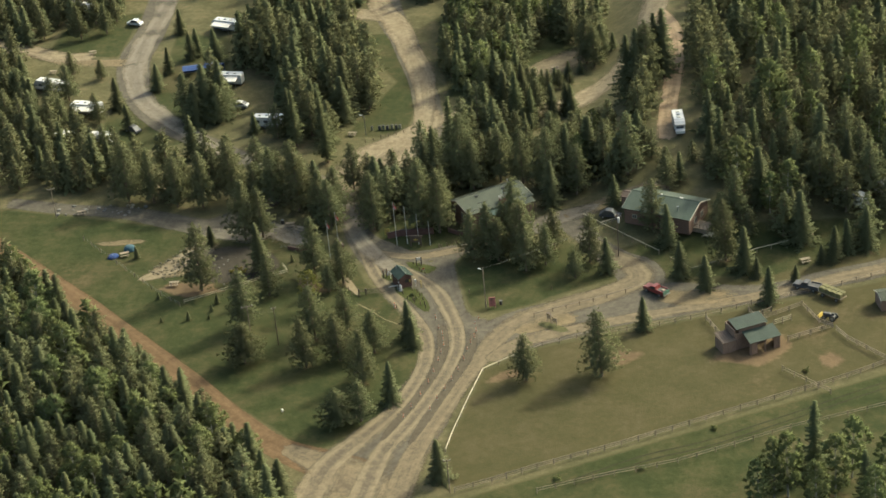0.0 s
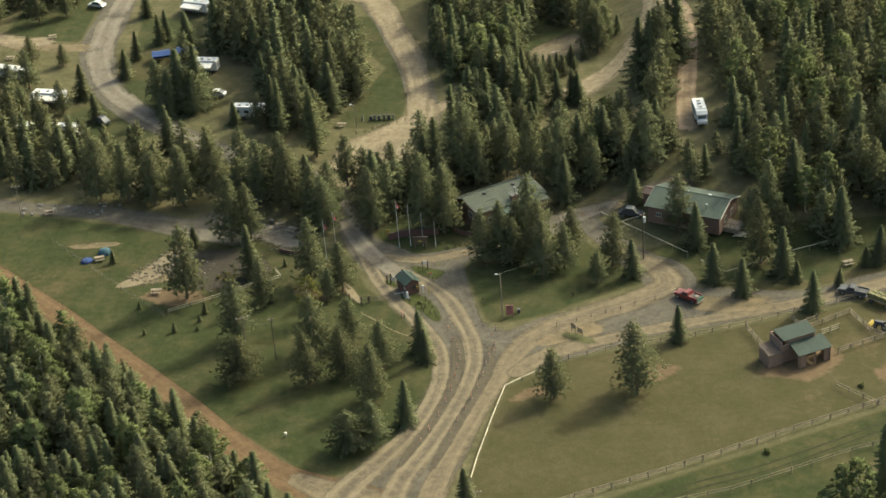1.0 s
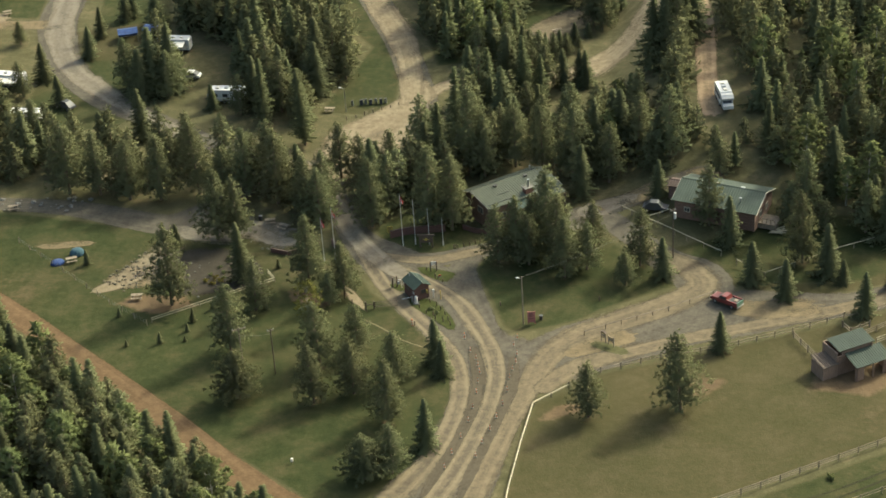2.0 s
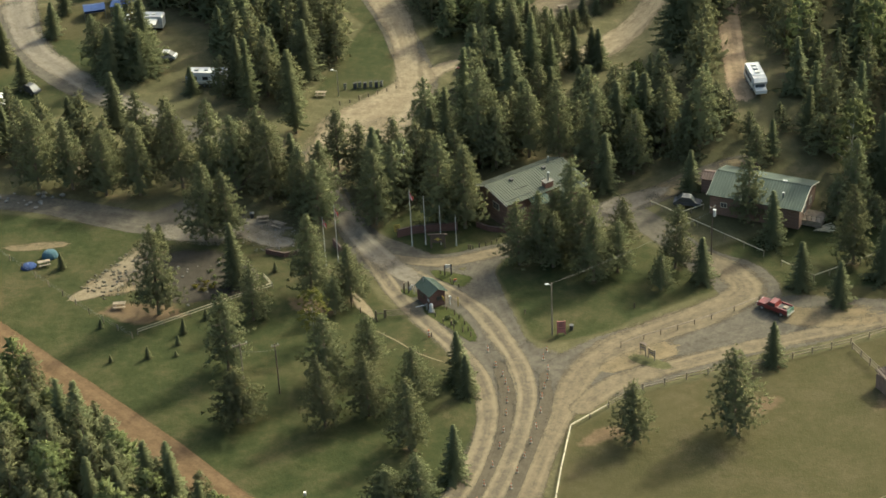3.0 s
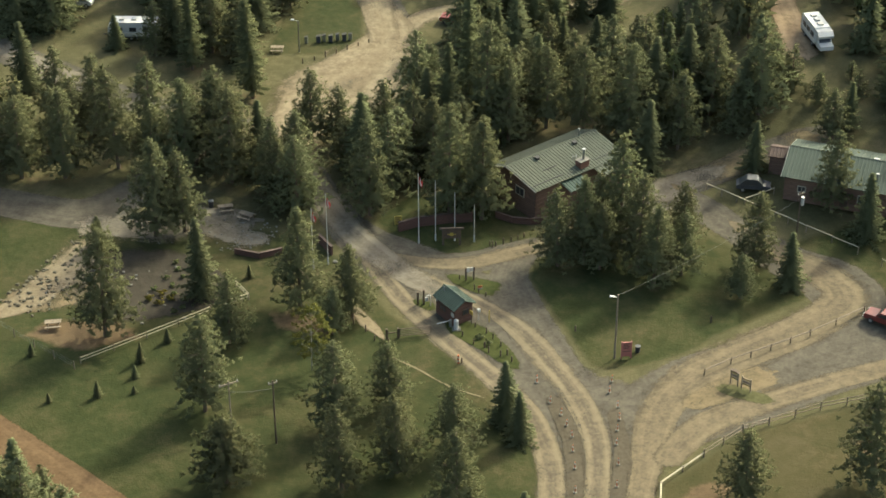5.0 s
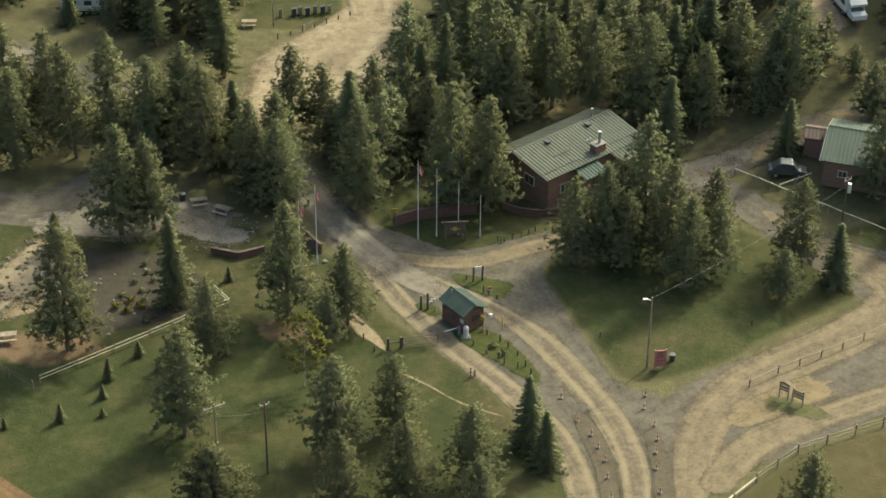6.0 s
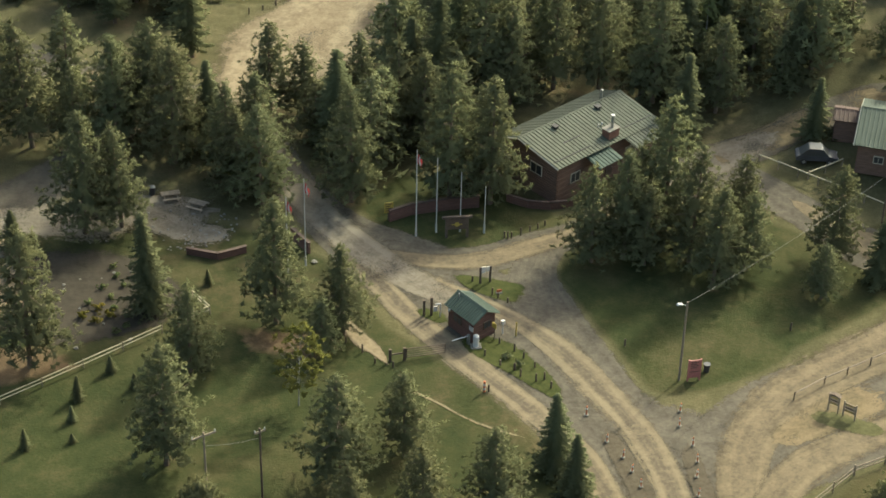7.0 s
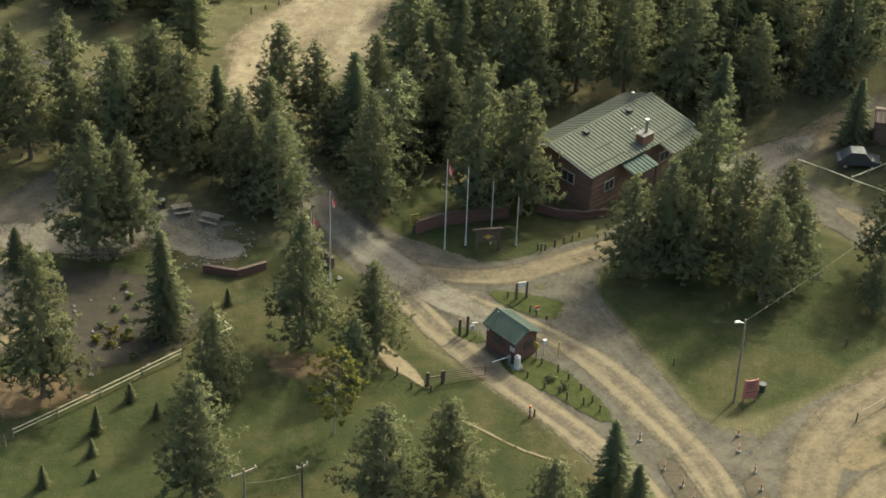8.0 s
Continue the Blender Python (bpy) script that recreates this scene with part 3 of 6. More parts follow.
strip("road", [(-20, 47, 5), (-31, 50, 5.5), (-44, 58.4, 6), (-55, 67.5, 6), (-69, 79, 7), (-80, 95.6, 8), (-86.6, 116.5, 9.4), (-87.6, 138.7, 9), (-92, 175, 8.5)], GRAVEL, "gravel campground loop road")
strip("road", [(-86, 116, 7), (-103, 117.6, 7), (-116, 124, 7), (-145, 136, 7)], SANDY, "sandy campground side road")
strip("road", [(-5, 72, 5), (0, 81, 4.5), (10, 83.3, 5), (25, 84, 8.5), (32.5, 90.6, 9.5), (38.3, 97.5, 10), (42.5, 107, 9), (44.8, 117, 9), (45.5, 131, 9), (47, 170, 9)], BRIGHT, "sandy campground road")
strip("road", [(46, 122, 5), (50.3, 109, 5), (51.5, 89, 5), (50.7, 62, 5), (51, 50, 5)], SOILTRACK, "brown earth track into the wood")
strip("road", [(-115, 42, 5), (-95, 24, 5), (-66, -2.6, 5), (-52.5, -15.8, 5), (-37, -31.2, 5), (-23.5, -45.8, 5.5), (-14, -54.5, 6), (-4, -60, 9), (4, -64, 10)], DIRT, "straight reddish dirt road along the forest")
strip("gravel_lot", [(14, 99.5, 7), (17.5, 103, 10), (23, 109, 11), (29.5, 116, 9)], DRIVE, "sandy camp pitch", "clearing")
strip("gravel_lot", [(-47, 12, 8), (-42, 11.5, 15), (-37, 11, 17), (-31.5, 9.5, 13), (-27.5, 7.6, 5)], SHADEDGRAVEL, "gravel play area beside the lawn", "clearing")
strip("gravel_lot", [(-54, 8, 4), (-49, 9, 9), (-45, 11.5, 12), (-42, 14, 8)], SANDY, "sandy end of the play area", "clearing")
strip("gravel_lot", [(-55.5, 4.5, 2), (-50.5, 8.6, 6), (-46.6, 14.5, 7.5), (-43.5, 21.5, 7)], BRIGHT, "stony sand beside the play area", "clearing")
strip("gravel_lot", [(-42, 47, 4), (-36, 45.5, 6), (-31, 45, 7), (-26, 46, 5)], SANDY, "stony sand between the pines", "clearing")
strip("wheel_track", [(-21, 46.5, 4), (-30, 49.5, 4.5), (-38, 54, 4)], SANDY, "sandy start of the campground road")
strip("junction", [(-13, -54.5, 4), (-6, -59, 8), (0, -64, 15), (4.5, -72, 20), (6, -90, 22)], DRIVE, "wide pale sandy junction with the dirt road", "road")
strip("sand_patch", [(-69, 20.5, 2), (-65, 20.6, 3.4), (-61, 21, 3), (-58, 21.4, 1.5)], SANDY, "bare sandy ground behind the tents", "bare ground")
strip("sand_patch", [(-65, 47, 2), (-61.5, 45.8, 4.5), (-57, 44.5, 4), (-53, 43.5, 4.5), (-50, 43, 2)], BRIGHT, "bright sandy pitches among the pines", "bare ground")
# pale driven tracks above
strip("wheel_track", [(-15, 29, 3.4), (-11.6, 20, 3.6), (-8.8, 12.5, 4), (-5.6, 5, 4), (-1.6, -2, 4), (3.4, -10, 4), (7.3, -18, 4.2), (8.5, -27, 4.2), (7.5, -35, 4.4), (5, -43, 4.8), (0.5, -52, 6), (-4, -61, 8), (-6, -75, 9)], SAND, "pale sandy exit lane past the gatehouse")
strip("wheel_track", [(-11.5, 21, 3), (-6.5, 13.5, 3.2), (-2, 9.1, 3.2), (2.2, 5.4, 3.2), (7.1, -0.7, 4.2), (10.5, -8.3, 4.4), (12.9, -15.5, 4.4), (13.8, -22.3, 4.4), (13.0, -30, 4.4), (11.1, -38.8, 4.6), (8.5, -47, 5.0), (5, -57, 6), (3, -75, 7)], SAND, "pale sandy entry lane beside the gatehouse")
strip("wheel_track", [(35.5, 21, 1.2), (40, 14, 4), (45, 8.5, 6.5), (46.8, 3, 7.5), (39.3, -3.5, 7.2), (31.7, -7.6, 7.2), (25.8, -11.7, 7), (21.6, -17.2, 6.4), (19, -25.2, 5), (16.9, -32.8, 4), (14.9, -40, 4), (12.5, -49, 5), (10.5, -59, 6), (9, -75, 7)], DRIVE, "pale sandy lane from the houses")
strip("wheel_track", [(20, -27, 4), (25, -21, 5), (31, -17.4, 4.5), (43, -12.6, 4), (60, -7.2, 4), (72, -3.2, 4.5), (85, 2.5, 5), (120, 16, 5)], DRIVE, "pale sandy track along the pasture fence")
strip("wheel_track", [(24, -17, 3), (30, -13.5, 6), (36, -11, 5)], SANDY, "churned sand at the parking entrance")
strip("wheel_track", [(50, -3, 6), (58, -4.5, 8), (66, -3.5, 6)], SANDY, "churned sandy parking end")
strip("wheel_track", [(-15, 30, 4), (-17.3, 36, 4.6), (-19.3, 43, 9), (-18.3, 50, 13), (-14.5, 57, 20), (-9, 65.5, 17), (-4.8, 76, 9), (-6, 84, 6)], BRIGHT, "bright dry sand on the upper road")
strip("wheel_track", [(-9, 15.8, 2.6), (-2, 13.4, 3.2), (3, 13.5, 3.4), (8, 15.3, 3.6), (13, 17.3, 3.4), (19, 22, 3.2)], DRIVE, "pale wheel tracks on the lodge loop")
strip("wheel_track", [(28, 30, 4), (36.5, 32, 6.5), (43, 33.5, 7), (50, 34.5, 4)], SANDY, "sandy drive behind the lodge")
strip("clearing", [(-44, 147, 5), (-34, 144.5, 8), (-24, 141, 8)], BRIGHT, "bright sandy turning place", "clearing")
strip("wheel_track", [(-98, 121, 7), (-108, 121, 7.5), (-119, 127, 7), (-145, 137, 7)], BRIGHT, "pale sand on the camp side road")
strip("wheel_track", [(-50, 63, 5), (-57, 69, 5.8), (-68, 80.5, 6.8), (-78.2, 93.5, 7.2), (-85, 111, 8.6), (-87, 128, 8.2), (-87.6, 152, 8), (-92, 175, 8)], PALEGRIT, "pale sand on the campground road")
strip("wheel_track", [(-6.2, 72, 6), (-7.2, 86, 6.5), (-10, 102, 8), (-16, 119.6, 8), (-22, 137, 9), (-28, 150, 8), (-37, 185, 8)], BRIGHT, "pale sand on the upper road")
strip("farm_track", [(38.2, -64.2, 0.5), (50.2, -56.9, 0.5), (60.2, -52.7, 0.5), (73.1, -45.4, 0.5), (81.9, -40.0, 0.5), (97, -31, 0.5)], DARKRUT, "dark rut of a farm track in the grass")
strip("farm_track", [(38.9, -65.6, 0.5), (50.9, -58.3, 0.5), (60.9, -54.1, 0.5), (73.8, -46.8, 0.5), (82.6, -41.4, 0.5), (98, -32.4, 0.5)], DARKRUT, "second dark rut of the farm track in the grass")
strip("footpath", [(-8.5, -5, 0.35), (-5, -8, 0.4), (-1.5, -11.5, 0.4), (2.5, -14, 0.35)], TRAIL, "narrow trodden path across the lawn", "path")
strip("sand_patch", [(-12.4, 5.4, 1.0), (-11.4, 3.4, 1.8), (-10.4, 1.2, 2.4), (-9.2, -0.6, 1.5), (-8.4, -2.6, 0.4)], BRIGHT, "bare sandy patch beside the road", "bare ground")
strip("sand_patch", [(-32, 26.5, 2.5), (-28.5, 22.6, 5.5), (-24.8, 20.2, 5), (-21.8, 20.8, 2.5)], PALEGRIT, "pale leaf-strewn gravel by the picnic tables", "bare ground")
# Pale gravel; the strip also makes up in colour for the tree shade here.
strip("wheel_track", [(-18.5, 38, 4), (-15.6, 30, 5), (-12.3, 22, 5.5), (-8.2, 15, 6), (-4, 9.6, 4.5), (0.5, 4.8, 2)], PALEGRIT, "pale gravel lightened against tree shade on the road past the flagpoles")
strip("wheel_track", [(26, 26.5, 5), (29, 29, 7), (33, 31, 6), (37.5, 32.6, 3)], PALEGRIT, "pale dusty gravel drive behind the lodge")
strip("gravel_ridge", [(9.6, -13.5, 2.0), (10.6, -18, 3.0), (11.2, -24, 3.0), (10.4, -32, 2.8), (8.3, -40.5, 2.4), (5.6, -48.5, 2.0), (4.2, -53, 1.0)], GRIT, "ridge of brown grit between the lanes")
strip("gravel_ridge", [(16.4, -16, 2.0), (16.4, -24, 2.8), (15.0, -31.5, 2.5), (13.0, -39.5, 2.4), (10.9, -47.5, 2.2), (9.4, -54, 1.0)], GRIT, "ridge of brown grit beside the entry lane")
# turf islands
strip("grass_island", [(-1.5, 0.8, 2.4), (1.5, -1.2, 4.6), (4.2, -4.6, 3.6), (6.6, -8.8, 1.4)], TURF, "grass island behind the gatehouse", "verge")
strip("grass_island", [(-0.8, 10.9, 1.2), (2, 9, 3.4), (4.6, 7.6, 4), (5.6, 7, 2.5)], TURF, "small grass island with posts", "verge")
strip("grass_island", [(-5, 5.6, 0.8), (-3.6, 4.8, 2), (-2.2, 3.4, 1.6)], TURF, "grass tip in front of the gatehouse", "verge")
strip("grass_island", [(28, -13.4, 1), (30, -14, 3), (32.6, -15.6, 3), (34.5, -16.5, 1.5)], WEEDS, "weedy island round the notice board", "verge")


# ---------------------------------------------------------------- trees
def leaf_mesh(name, tris, material, out=None):
    """tris: an array of n triangles of three corners."""
    n = len(tris)
    me = bpy.data.meshes.new(name)
    me.materials.append(material)
    if out is None:          # needles shade as one soft crown: their normals lean outwards from the stem
        mid = tris.mean(1)
        out = np.stack([mid[:, 0], mid[:, 1], 0.30 * np.hypot(mid[:, 0], mid[:, 1]) + 0.25], 1)
    out = out / (np.linalg.norm(out, axis=1)[:, None] + 1e-9)
    flat = np.cross(tris[:, 1] - tris[:, 0], tris[:, 2] - tris[:, 0])
    flat /= np.linalg.norm(flat, axis=1)[:, None] + 1e-9
    away = (flat * out).sum(1) < 0
    tris = np.where(away[:, None, None], tris[:, ::-1], tris)
    flat = np.where(away[:, None], -flat, flat)
    soft = 0.88 * out + 0.12 * flat
    soft /= np.linalg.norm(soft, axis=1)[:, None] + 1e-9
    me.from_pydata(tris.reshape(-1, 3).tolist(), [], np.arange(3 * n).reshape(n, 3).tolist())
    me.polygons.foreach_set("use_smooth", [True] * n)
    me.normals_split_custom_set(np.repeat(soft, 3, axis=0).tolist())
    return me


def spruce_tris(rng, whorls=26, per=7, reach=2.0, low=0.6, droop=0.35, sprays=5):
    """A cone of drooping branches, 10 m high; each branch carries flat sprays."""
    out = []
    for w in range(whorls):
        z = low + (9.75 - low) * (w / (whorls - 1)) ** 0.92
        r = reach * (1 - z / 10.2) ** 0.85 * rng.uniform(0.8, 1.15)
        for b in range(per):
            a = 2 * math.pi * (b + rng.uniform(-0.4, 0.4)) / per + w * 1.3
            if rng.uniform() < 0.10:
                continue
            ln = r * rng.uniform(0.65, 1.15) + 0.12
            d, s = np.array([math.cos(a), math.sin(a), 0]), np.array([-math.sin(a), math.cos(a), 0])
            zz = z + rng.uniform(-0.12, 0.12)
            for k in range(sprays):
                t = (k + 0.6) / sprays
                p = d * ln * t + np.array([0, 0, zz - droop * ln * t + 0.18 * ln * t * t])
                size = (0.20 + 0.16 * ln) * (1.15 - 0.5 * t) * rng.uniform(0.7, 1.25)
                back = p - d * size * 0.35
                for fan in (-0.95, 0.0, 0.95):
                    turn = fan + rng.uniform(-0.2, 0.2)
                    way = d * math.cos(turn) + s * math.sin(turn)
                    across = (s * math.cos(turn) - d * math.sin(turn)) * size * 0.25
                    end = back + way * size * rng.uniform(0.95, 1.4) + np.array([0, 0, -size * rng.uniform(0.15, 0.42)])
                    out.append([back - across, back + across + way * 0.3 * size, end])
                out.append([back + [0, 0, 0.05], back + d * size * 1.2, p + [0, 0, -0.5 * size] + s * rng.uniform(-0.2, 0.2)])
    return np.array(out)


def tuft(rng, c, size, n, up=0.25, thin=0.15):
    """n narrow triangles that stand out of a clump's middle, flatter than it is wide."""
    d = rng.normal(size=(n, 3))
    d[:, 2] = d[:, 2] * 0.7 + up
    d /= np.linalg.norm(d, axis=1)[:, None]
    e = np.cross(d, rng.normal(size=(n, 3)))
    e /= np.linalg.norm(e, axis=1)[:, None] + 1e-9
    ln = size * rng.uniform(0.5, 1.1, (n, 1))
    base = c + d * ln * 0.12
    return np.stack([base - e * ln * thin, base + e * ln * thin, c + d * ln], 1)


def pine_tris(rng, branches=76, reach=3.2, low=0.7, n=11, bulk=0.64, top=9.9, blunt=0.8, step=0.22, lump=0.16):
    """A full, uneven crown of needle tufts along rising branches, 10 m high, widest low down."""
    fine = step < 0.2
    out, sticks = [], []
    lean = rng.uniform(-0.25, 0.25, 2)
    side = rng.uniform(0, 6.28)
    for b in range(branches):
        f = ((b + rng.uniform()) / branches) ** 1.15
        z = low + (top - 0.45 - low) * f
        prof = math.sin(min(1.0, (f + 0.2) / 0.34) * math.pi / 2) * (1 - f) ** blunt + 0.05
        a = b * 2.399 + rng.uniform(-0.5, 0.5)
        ln = reach * prof * rng.uniform(0.7, 1.1) * (1 + 0.10 * math.cos(a - side) + 0.09 * math.sin(5.2 * f + 2.0 * a))
        d = np.array([math.cos(a), math.sin(a), rng.uniform(-0.12, 0.22)])
        root = np.array([lean[0] * f, lean[1] * f, z])
        if b % 3 == 0:
            sticks.append((root, root + d * ln * 0.85))
        m = 2 + int(ln > 0.9) + int(ln > 1.7) + int(ln > 2.5) + (3 if fine else 0)
        for k in range(m):
            t = 1 - step * k
            c = root + d * ln * t + rng.normal(size=3) * lump
            out.append(tuft(rng, c, bulk * rng.uniform(0.8, 1.2) * (0.65 + 0.4 * (1 - f)), n, 0.22, 0.15 if fine else 0.19))
    for b in range(40):          # a denser heart
        f = (b + 0.5) / 40
        r = reach * (1 - f) ** blunt * rng.uniform(0.15, 0.5)
        a = b * 2.399 + 1.0
        out.append(tuft(rng, np.array([math.cos(a) * r, math.sin(a) * r, low + 0.3 + (top - 1.0 - low) * f]), (0.4 + 0.45 * (1 - f)), 16 if fine else 10, 0.0, 0.25))
    out.append(tuft(rng, np.array([lean[0], lean[1], top - 0.35]), 0.5, n + 6, 1.2))
    return np.concatenate(out), sticks


def leafy_tris(rng, clumps=70, reach=2.1, low=1.6, n=30, bulk=0.62):
    out, sticks = [], []
    for b in range(clumps):
        f = (b + rng.uniform()) / clumps
        z = low + (9.4 - low) * f
        r = reach * math.sin(math.pi * min(0.96, 0.13 + 0.83 * f)) ** 0.7 * math.sqrt(rng.uniform(0.15, 1.0)) * rng.uniform(0.8, 1.15)
        a = b * 2.399
        c = np.array([math.cos(a) * r, math.sin(a) * r, z + rng.uniform(-0.3, 0.3)])
        if b % 3 == 0:
            sticks.append((np.array([0, 0, max(low * 0.7, z - r * 0.9)]), c))
        out.append(tuft(rng, c, bulk * rng.uniform(0.7, 1.2), n, 0.1, 0.24))
    return np.concatenate(out), sticks


def trunk_solid(top, r, sticks=()):
    s = Solid()
    for a, b in ((0, 0.12), (0.12, 0.5), (0.5, 1.0)):
        s.tube((0, 0, top * a - 0.1), (0, 0, top * b), r * (1.25 if a == 0 else 1.1 - a), r * (1.1 - b), 7)
    for p, q in sticks:
        s.tube(tuple(p), tuple(q), r * 0.22, r * 0.06, 3)
    return s


KINDS = {}


def tree_kind(key, label, category, material, bark, variants):
    """Models that later trees copy: they wait far below the ground's far rim and are removed at the end."""
    KINDS[key] = []
    for tris, sticks, top, r in variants:
        tree = new(category.replace(" ", "_"))
        tagged(tree, label, category)
        part("trunk", trunk_solid(top, r, sticks), bark, tree)
        part("crown", leaf_mesh("crown", tris, material), material, tree)
        KINDS[key].append(tree)


R = np.random.default_rng(7)
vs = []
for k in range(5):
    vs.append((spruce_tris(R, 30 + k % 3, 9, R.uniform(2.5, 3.1)), [], 9.6, 0.16))
tree_kind("s", "dark green spruce with drooping layered branches", "spruce tree", SPRUCE, BARK, vs)
vs = []
for k in range(7):
    t, st = pine_tris(R, 74 + 4 * (k % 3), R.uniform(2.8, 3.3), R.uniform(0.6, 1.5), blunt=R.uniform(0.6, 0.85))
    vs.append((t, st, 9.3, 0.17))
tree_kind("p", "tall green pine with an uneven tufted crown", "pine tree", NEEDLES, BARK, vs)
vs = []
for k in range(6):
    t, st = pine_tris(R, 116, R.uniform(3.0, 3.6), R.uniform(0.9, 1.6), 16, 0.39, 9.9, R.uniform(0.55, 0.85), 0.11, 0.25)
    vs.append((t, st, 9.3, 0.17))
tree_kind("f", "tall green pine with an uneven tufted crown", "pine tree", NEEDLES, BARK, vs)
vs = []
for k in range(3):
    t, st = pine_tris(R, 120, R.uniform(4.4, 5.0), 1.5, 26, 0.6, blunt=0.42, step=0.15)
    vs.append((t, st, 8.8, 0.2))
tree_kind("r", "broad low pine with a rounded crown", "pine tree", NEEDLES, BARK, vs)
vs = []
for k in range(4):
    vs.append((spruce_tris(R, 27, 7, R.uniform(1.9, 2.5), 0.9, 0.12, 5), [], 9.6, 0.14))
tree_kind("l", "feathery light green larch", "larch tree", LARCH, BARK, vs)
vs = []
for k in range(4):
    t, st = leafy_tris(R, 84, R.uniform(1.9, 2.5))
    vs.append((t, st, 8.6, 0.12))
tree_kind("a", "light green leafy aspen", "aspen tree", LEAVES, PALEBARK, vs)

vs = []
for k in range(2):
    t, st = leafy_tris(R, 95, 2.6, 2.6, 20, 0.5)
    vs.append((t, st, 8.8, 0.06))
tree_kind("b", "thin yellowing birch with a pale trunk", "birch tree", YELLOWLEAF, PALEBARK, vs)


def plant(x, y, h, key, group, wide=1.15):
    src = KINDS[key][random.randrange(len(KINDS[key]))]
    s = h / 10.0
    w = s ** 0.75 * wide * random.uniform(0.92, 1.1)
    m = Matrix.LocRotScale((x, y, height(x, y)), Euler((radians(random.uniform(-2, 2)), radians(random.uniform(-2, 2)), random.uniform(0, 6.28))), (w, w, s))
    return tagged(copy_thing(src, m), group=group)


random.seed(8)
for x, y, h in ((-18.6, 25.4, 12.0), (-20.8, 27.0, 10.5), (-18.9, 32.5, 11.5)):
    plant(x, y, h, "f", "trees along the service road", 1.2)
random.seed(5)
for rows, group in ((LAWN_TREES, "trees on the lawn"), (MIDDLE_TREES, "trees along the service road"), (LODGE_TREES, "trees round the lodge"), (PASTURE_TREES, "trees by the pasture"), (CAMP_TREES, "trees at the camp"), (UPPER_TREES, "trees by the upper road")):
    for x, y, h, key in rows:
        plant(x, y, h, "f" if key == "p" else key, group, 1.02 if "lodge" in group else 1.04)

for x, y, h in ((-36.4, -5.0, 3.2), (-40.7, -11.3, 2.6), (-36.8, -7.9, 2.0), (-36.7, -10.8, 1.2), (-24.8, -1.6, 2.4), (-31.4, -3.7, 2.0), (-24.4, 11.6, 2.2), (-58, 14, 3.5), (-49, -3, 2.0), (-33.5, -1.2, 2.2), (-46, -12, 1.6)):
    tagged(plant(x, y, 0.85 * h, "s", "young conifers", 0.8), "young conifer on the lawn", "young conifer")

# woods: a plan of patches, each with a spacing, a range of heights and a mix of kinds
WOODS = [
    ([(-112, 32), (-69.5, -7), (-56.5, -20.5), (-41, -36), (-27, -50.5), (-17, -61), (-8, -74), (-3, -95), (-10, -120), (-125, -120), (-125, 40)], 3.6, (9, 13.5), "pppsllaa"),
    ([(-62, 77), (-50, 82), (-37, 76), (-24, 74), (-18, 84), (-23, 106), (-34, 130), (-43, 143), (-58, 158), (-60, 122), (-57, 101), (-62, 91)], 3.8, (9, 16), "pppssl"),
    ([(28, 50), (40.4, 38), (59, 30), (76, 24), (97, 32), (150, 40), (150, 175), (58, 175), (55.5, 92), (54.5, 61), (53, 45), (47, 48), (47, 88), (30, 75)], 5.4, (9, 15), "ppppsla"),
    ([(0, 58), (4, 78), (13, 80), (28, 75), (30, 52), (46, 38), (30, 38), (20, 44), (12, 48), (8, 42), (2, 48)], 5.2, (8, 14), "pppppsl"),
    ([(-5, 98), (-8, 144), (6, 150), (21, 138), (12, 102), (7, 93)], 4.2, (8, 13), "ppslaa"),
    ([(-101, 44), (-130, 120), (-118, 118), (-106, 88), (-92, 74), (-76, 62), (-56, 50), (-45, 43), (-56, 40), (-78, 42)], 5.4, (8, 13), "ppps"),
    ([(-60, 160), (-42, 146), (-30, 150), (-40, 200), (-85, 200), (-84, 160)], 4.8, (8, 13), "pps"),
    ([(-20, 150), (40, 152), (42, 200), (-24, 200)], 4.8, (8, 13), "pps"),
    ([(-118, 128), (-96, 146), (-98, 190), (-150, 190), (-150, 142)], 5.0, (8, 12), "pps"),
    ([(-13, 40), (-11, 29), (-2, 29), (7, 36), (2, 50), (-6, 55), (-14, 50)], 5.2, (8, 13), "ppps"),
    ([(-58, 52), (-46, 42), (-24, 38), (-24, 44), (-34, 50), (-50, 58)], 7.0, (8, 13), "ppps"),
    ([(-52, 88), (-44, 78), (-24, 58), (-18, 68), (-28, 76), (-44, 84)], 6.5, (8, 13), "pps"),
    ([(20.7, 134.8), (30.8, 133.9), (33.3, 114.2), (29.6, 108), (28.7, 117.5), (21.6, 116.4)], 5.0, (8, 13), "ppsl"),
    ([(-4, 136), (13, 135), (14.5, 117), (13.5, 103), (16, 96), (10, 88), (0, 90)], 4.6, (8, 13), "ppsla"),
    ([(60, 20), (62, 12), (100, 18), (100, 30), (76, 26)], 7.0, (7, 12), "pps"),
]
OPEN_SAND = [(-27, 52), (-22, 41), (-15, 39), (-6, 48), (0, 56), (0, 74), (-12, 74), (-24, 64)]
UPPER_ROAD = [(20, 78), (28, 72), (38, 74), (41, 84), (41, 100), (41, 130), (35, 122), (30, 100), (20, 92)]
TARP_PITCH = [(-70, 114), (-52, 108), (-47, 97), (-43, 84), (-36, 76), (-42, 68), (-50, 74), (-54, 86), (-58, 94), (-66, 97)]
MOTOR_PITCH = [(50.5, 47), (56.2, 47), (56, 61), (51, 61)]
NEAR_WOOD = []
rest = {"p": [], "s": [], "l": [], "a": []}
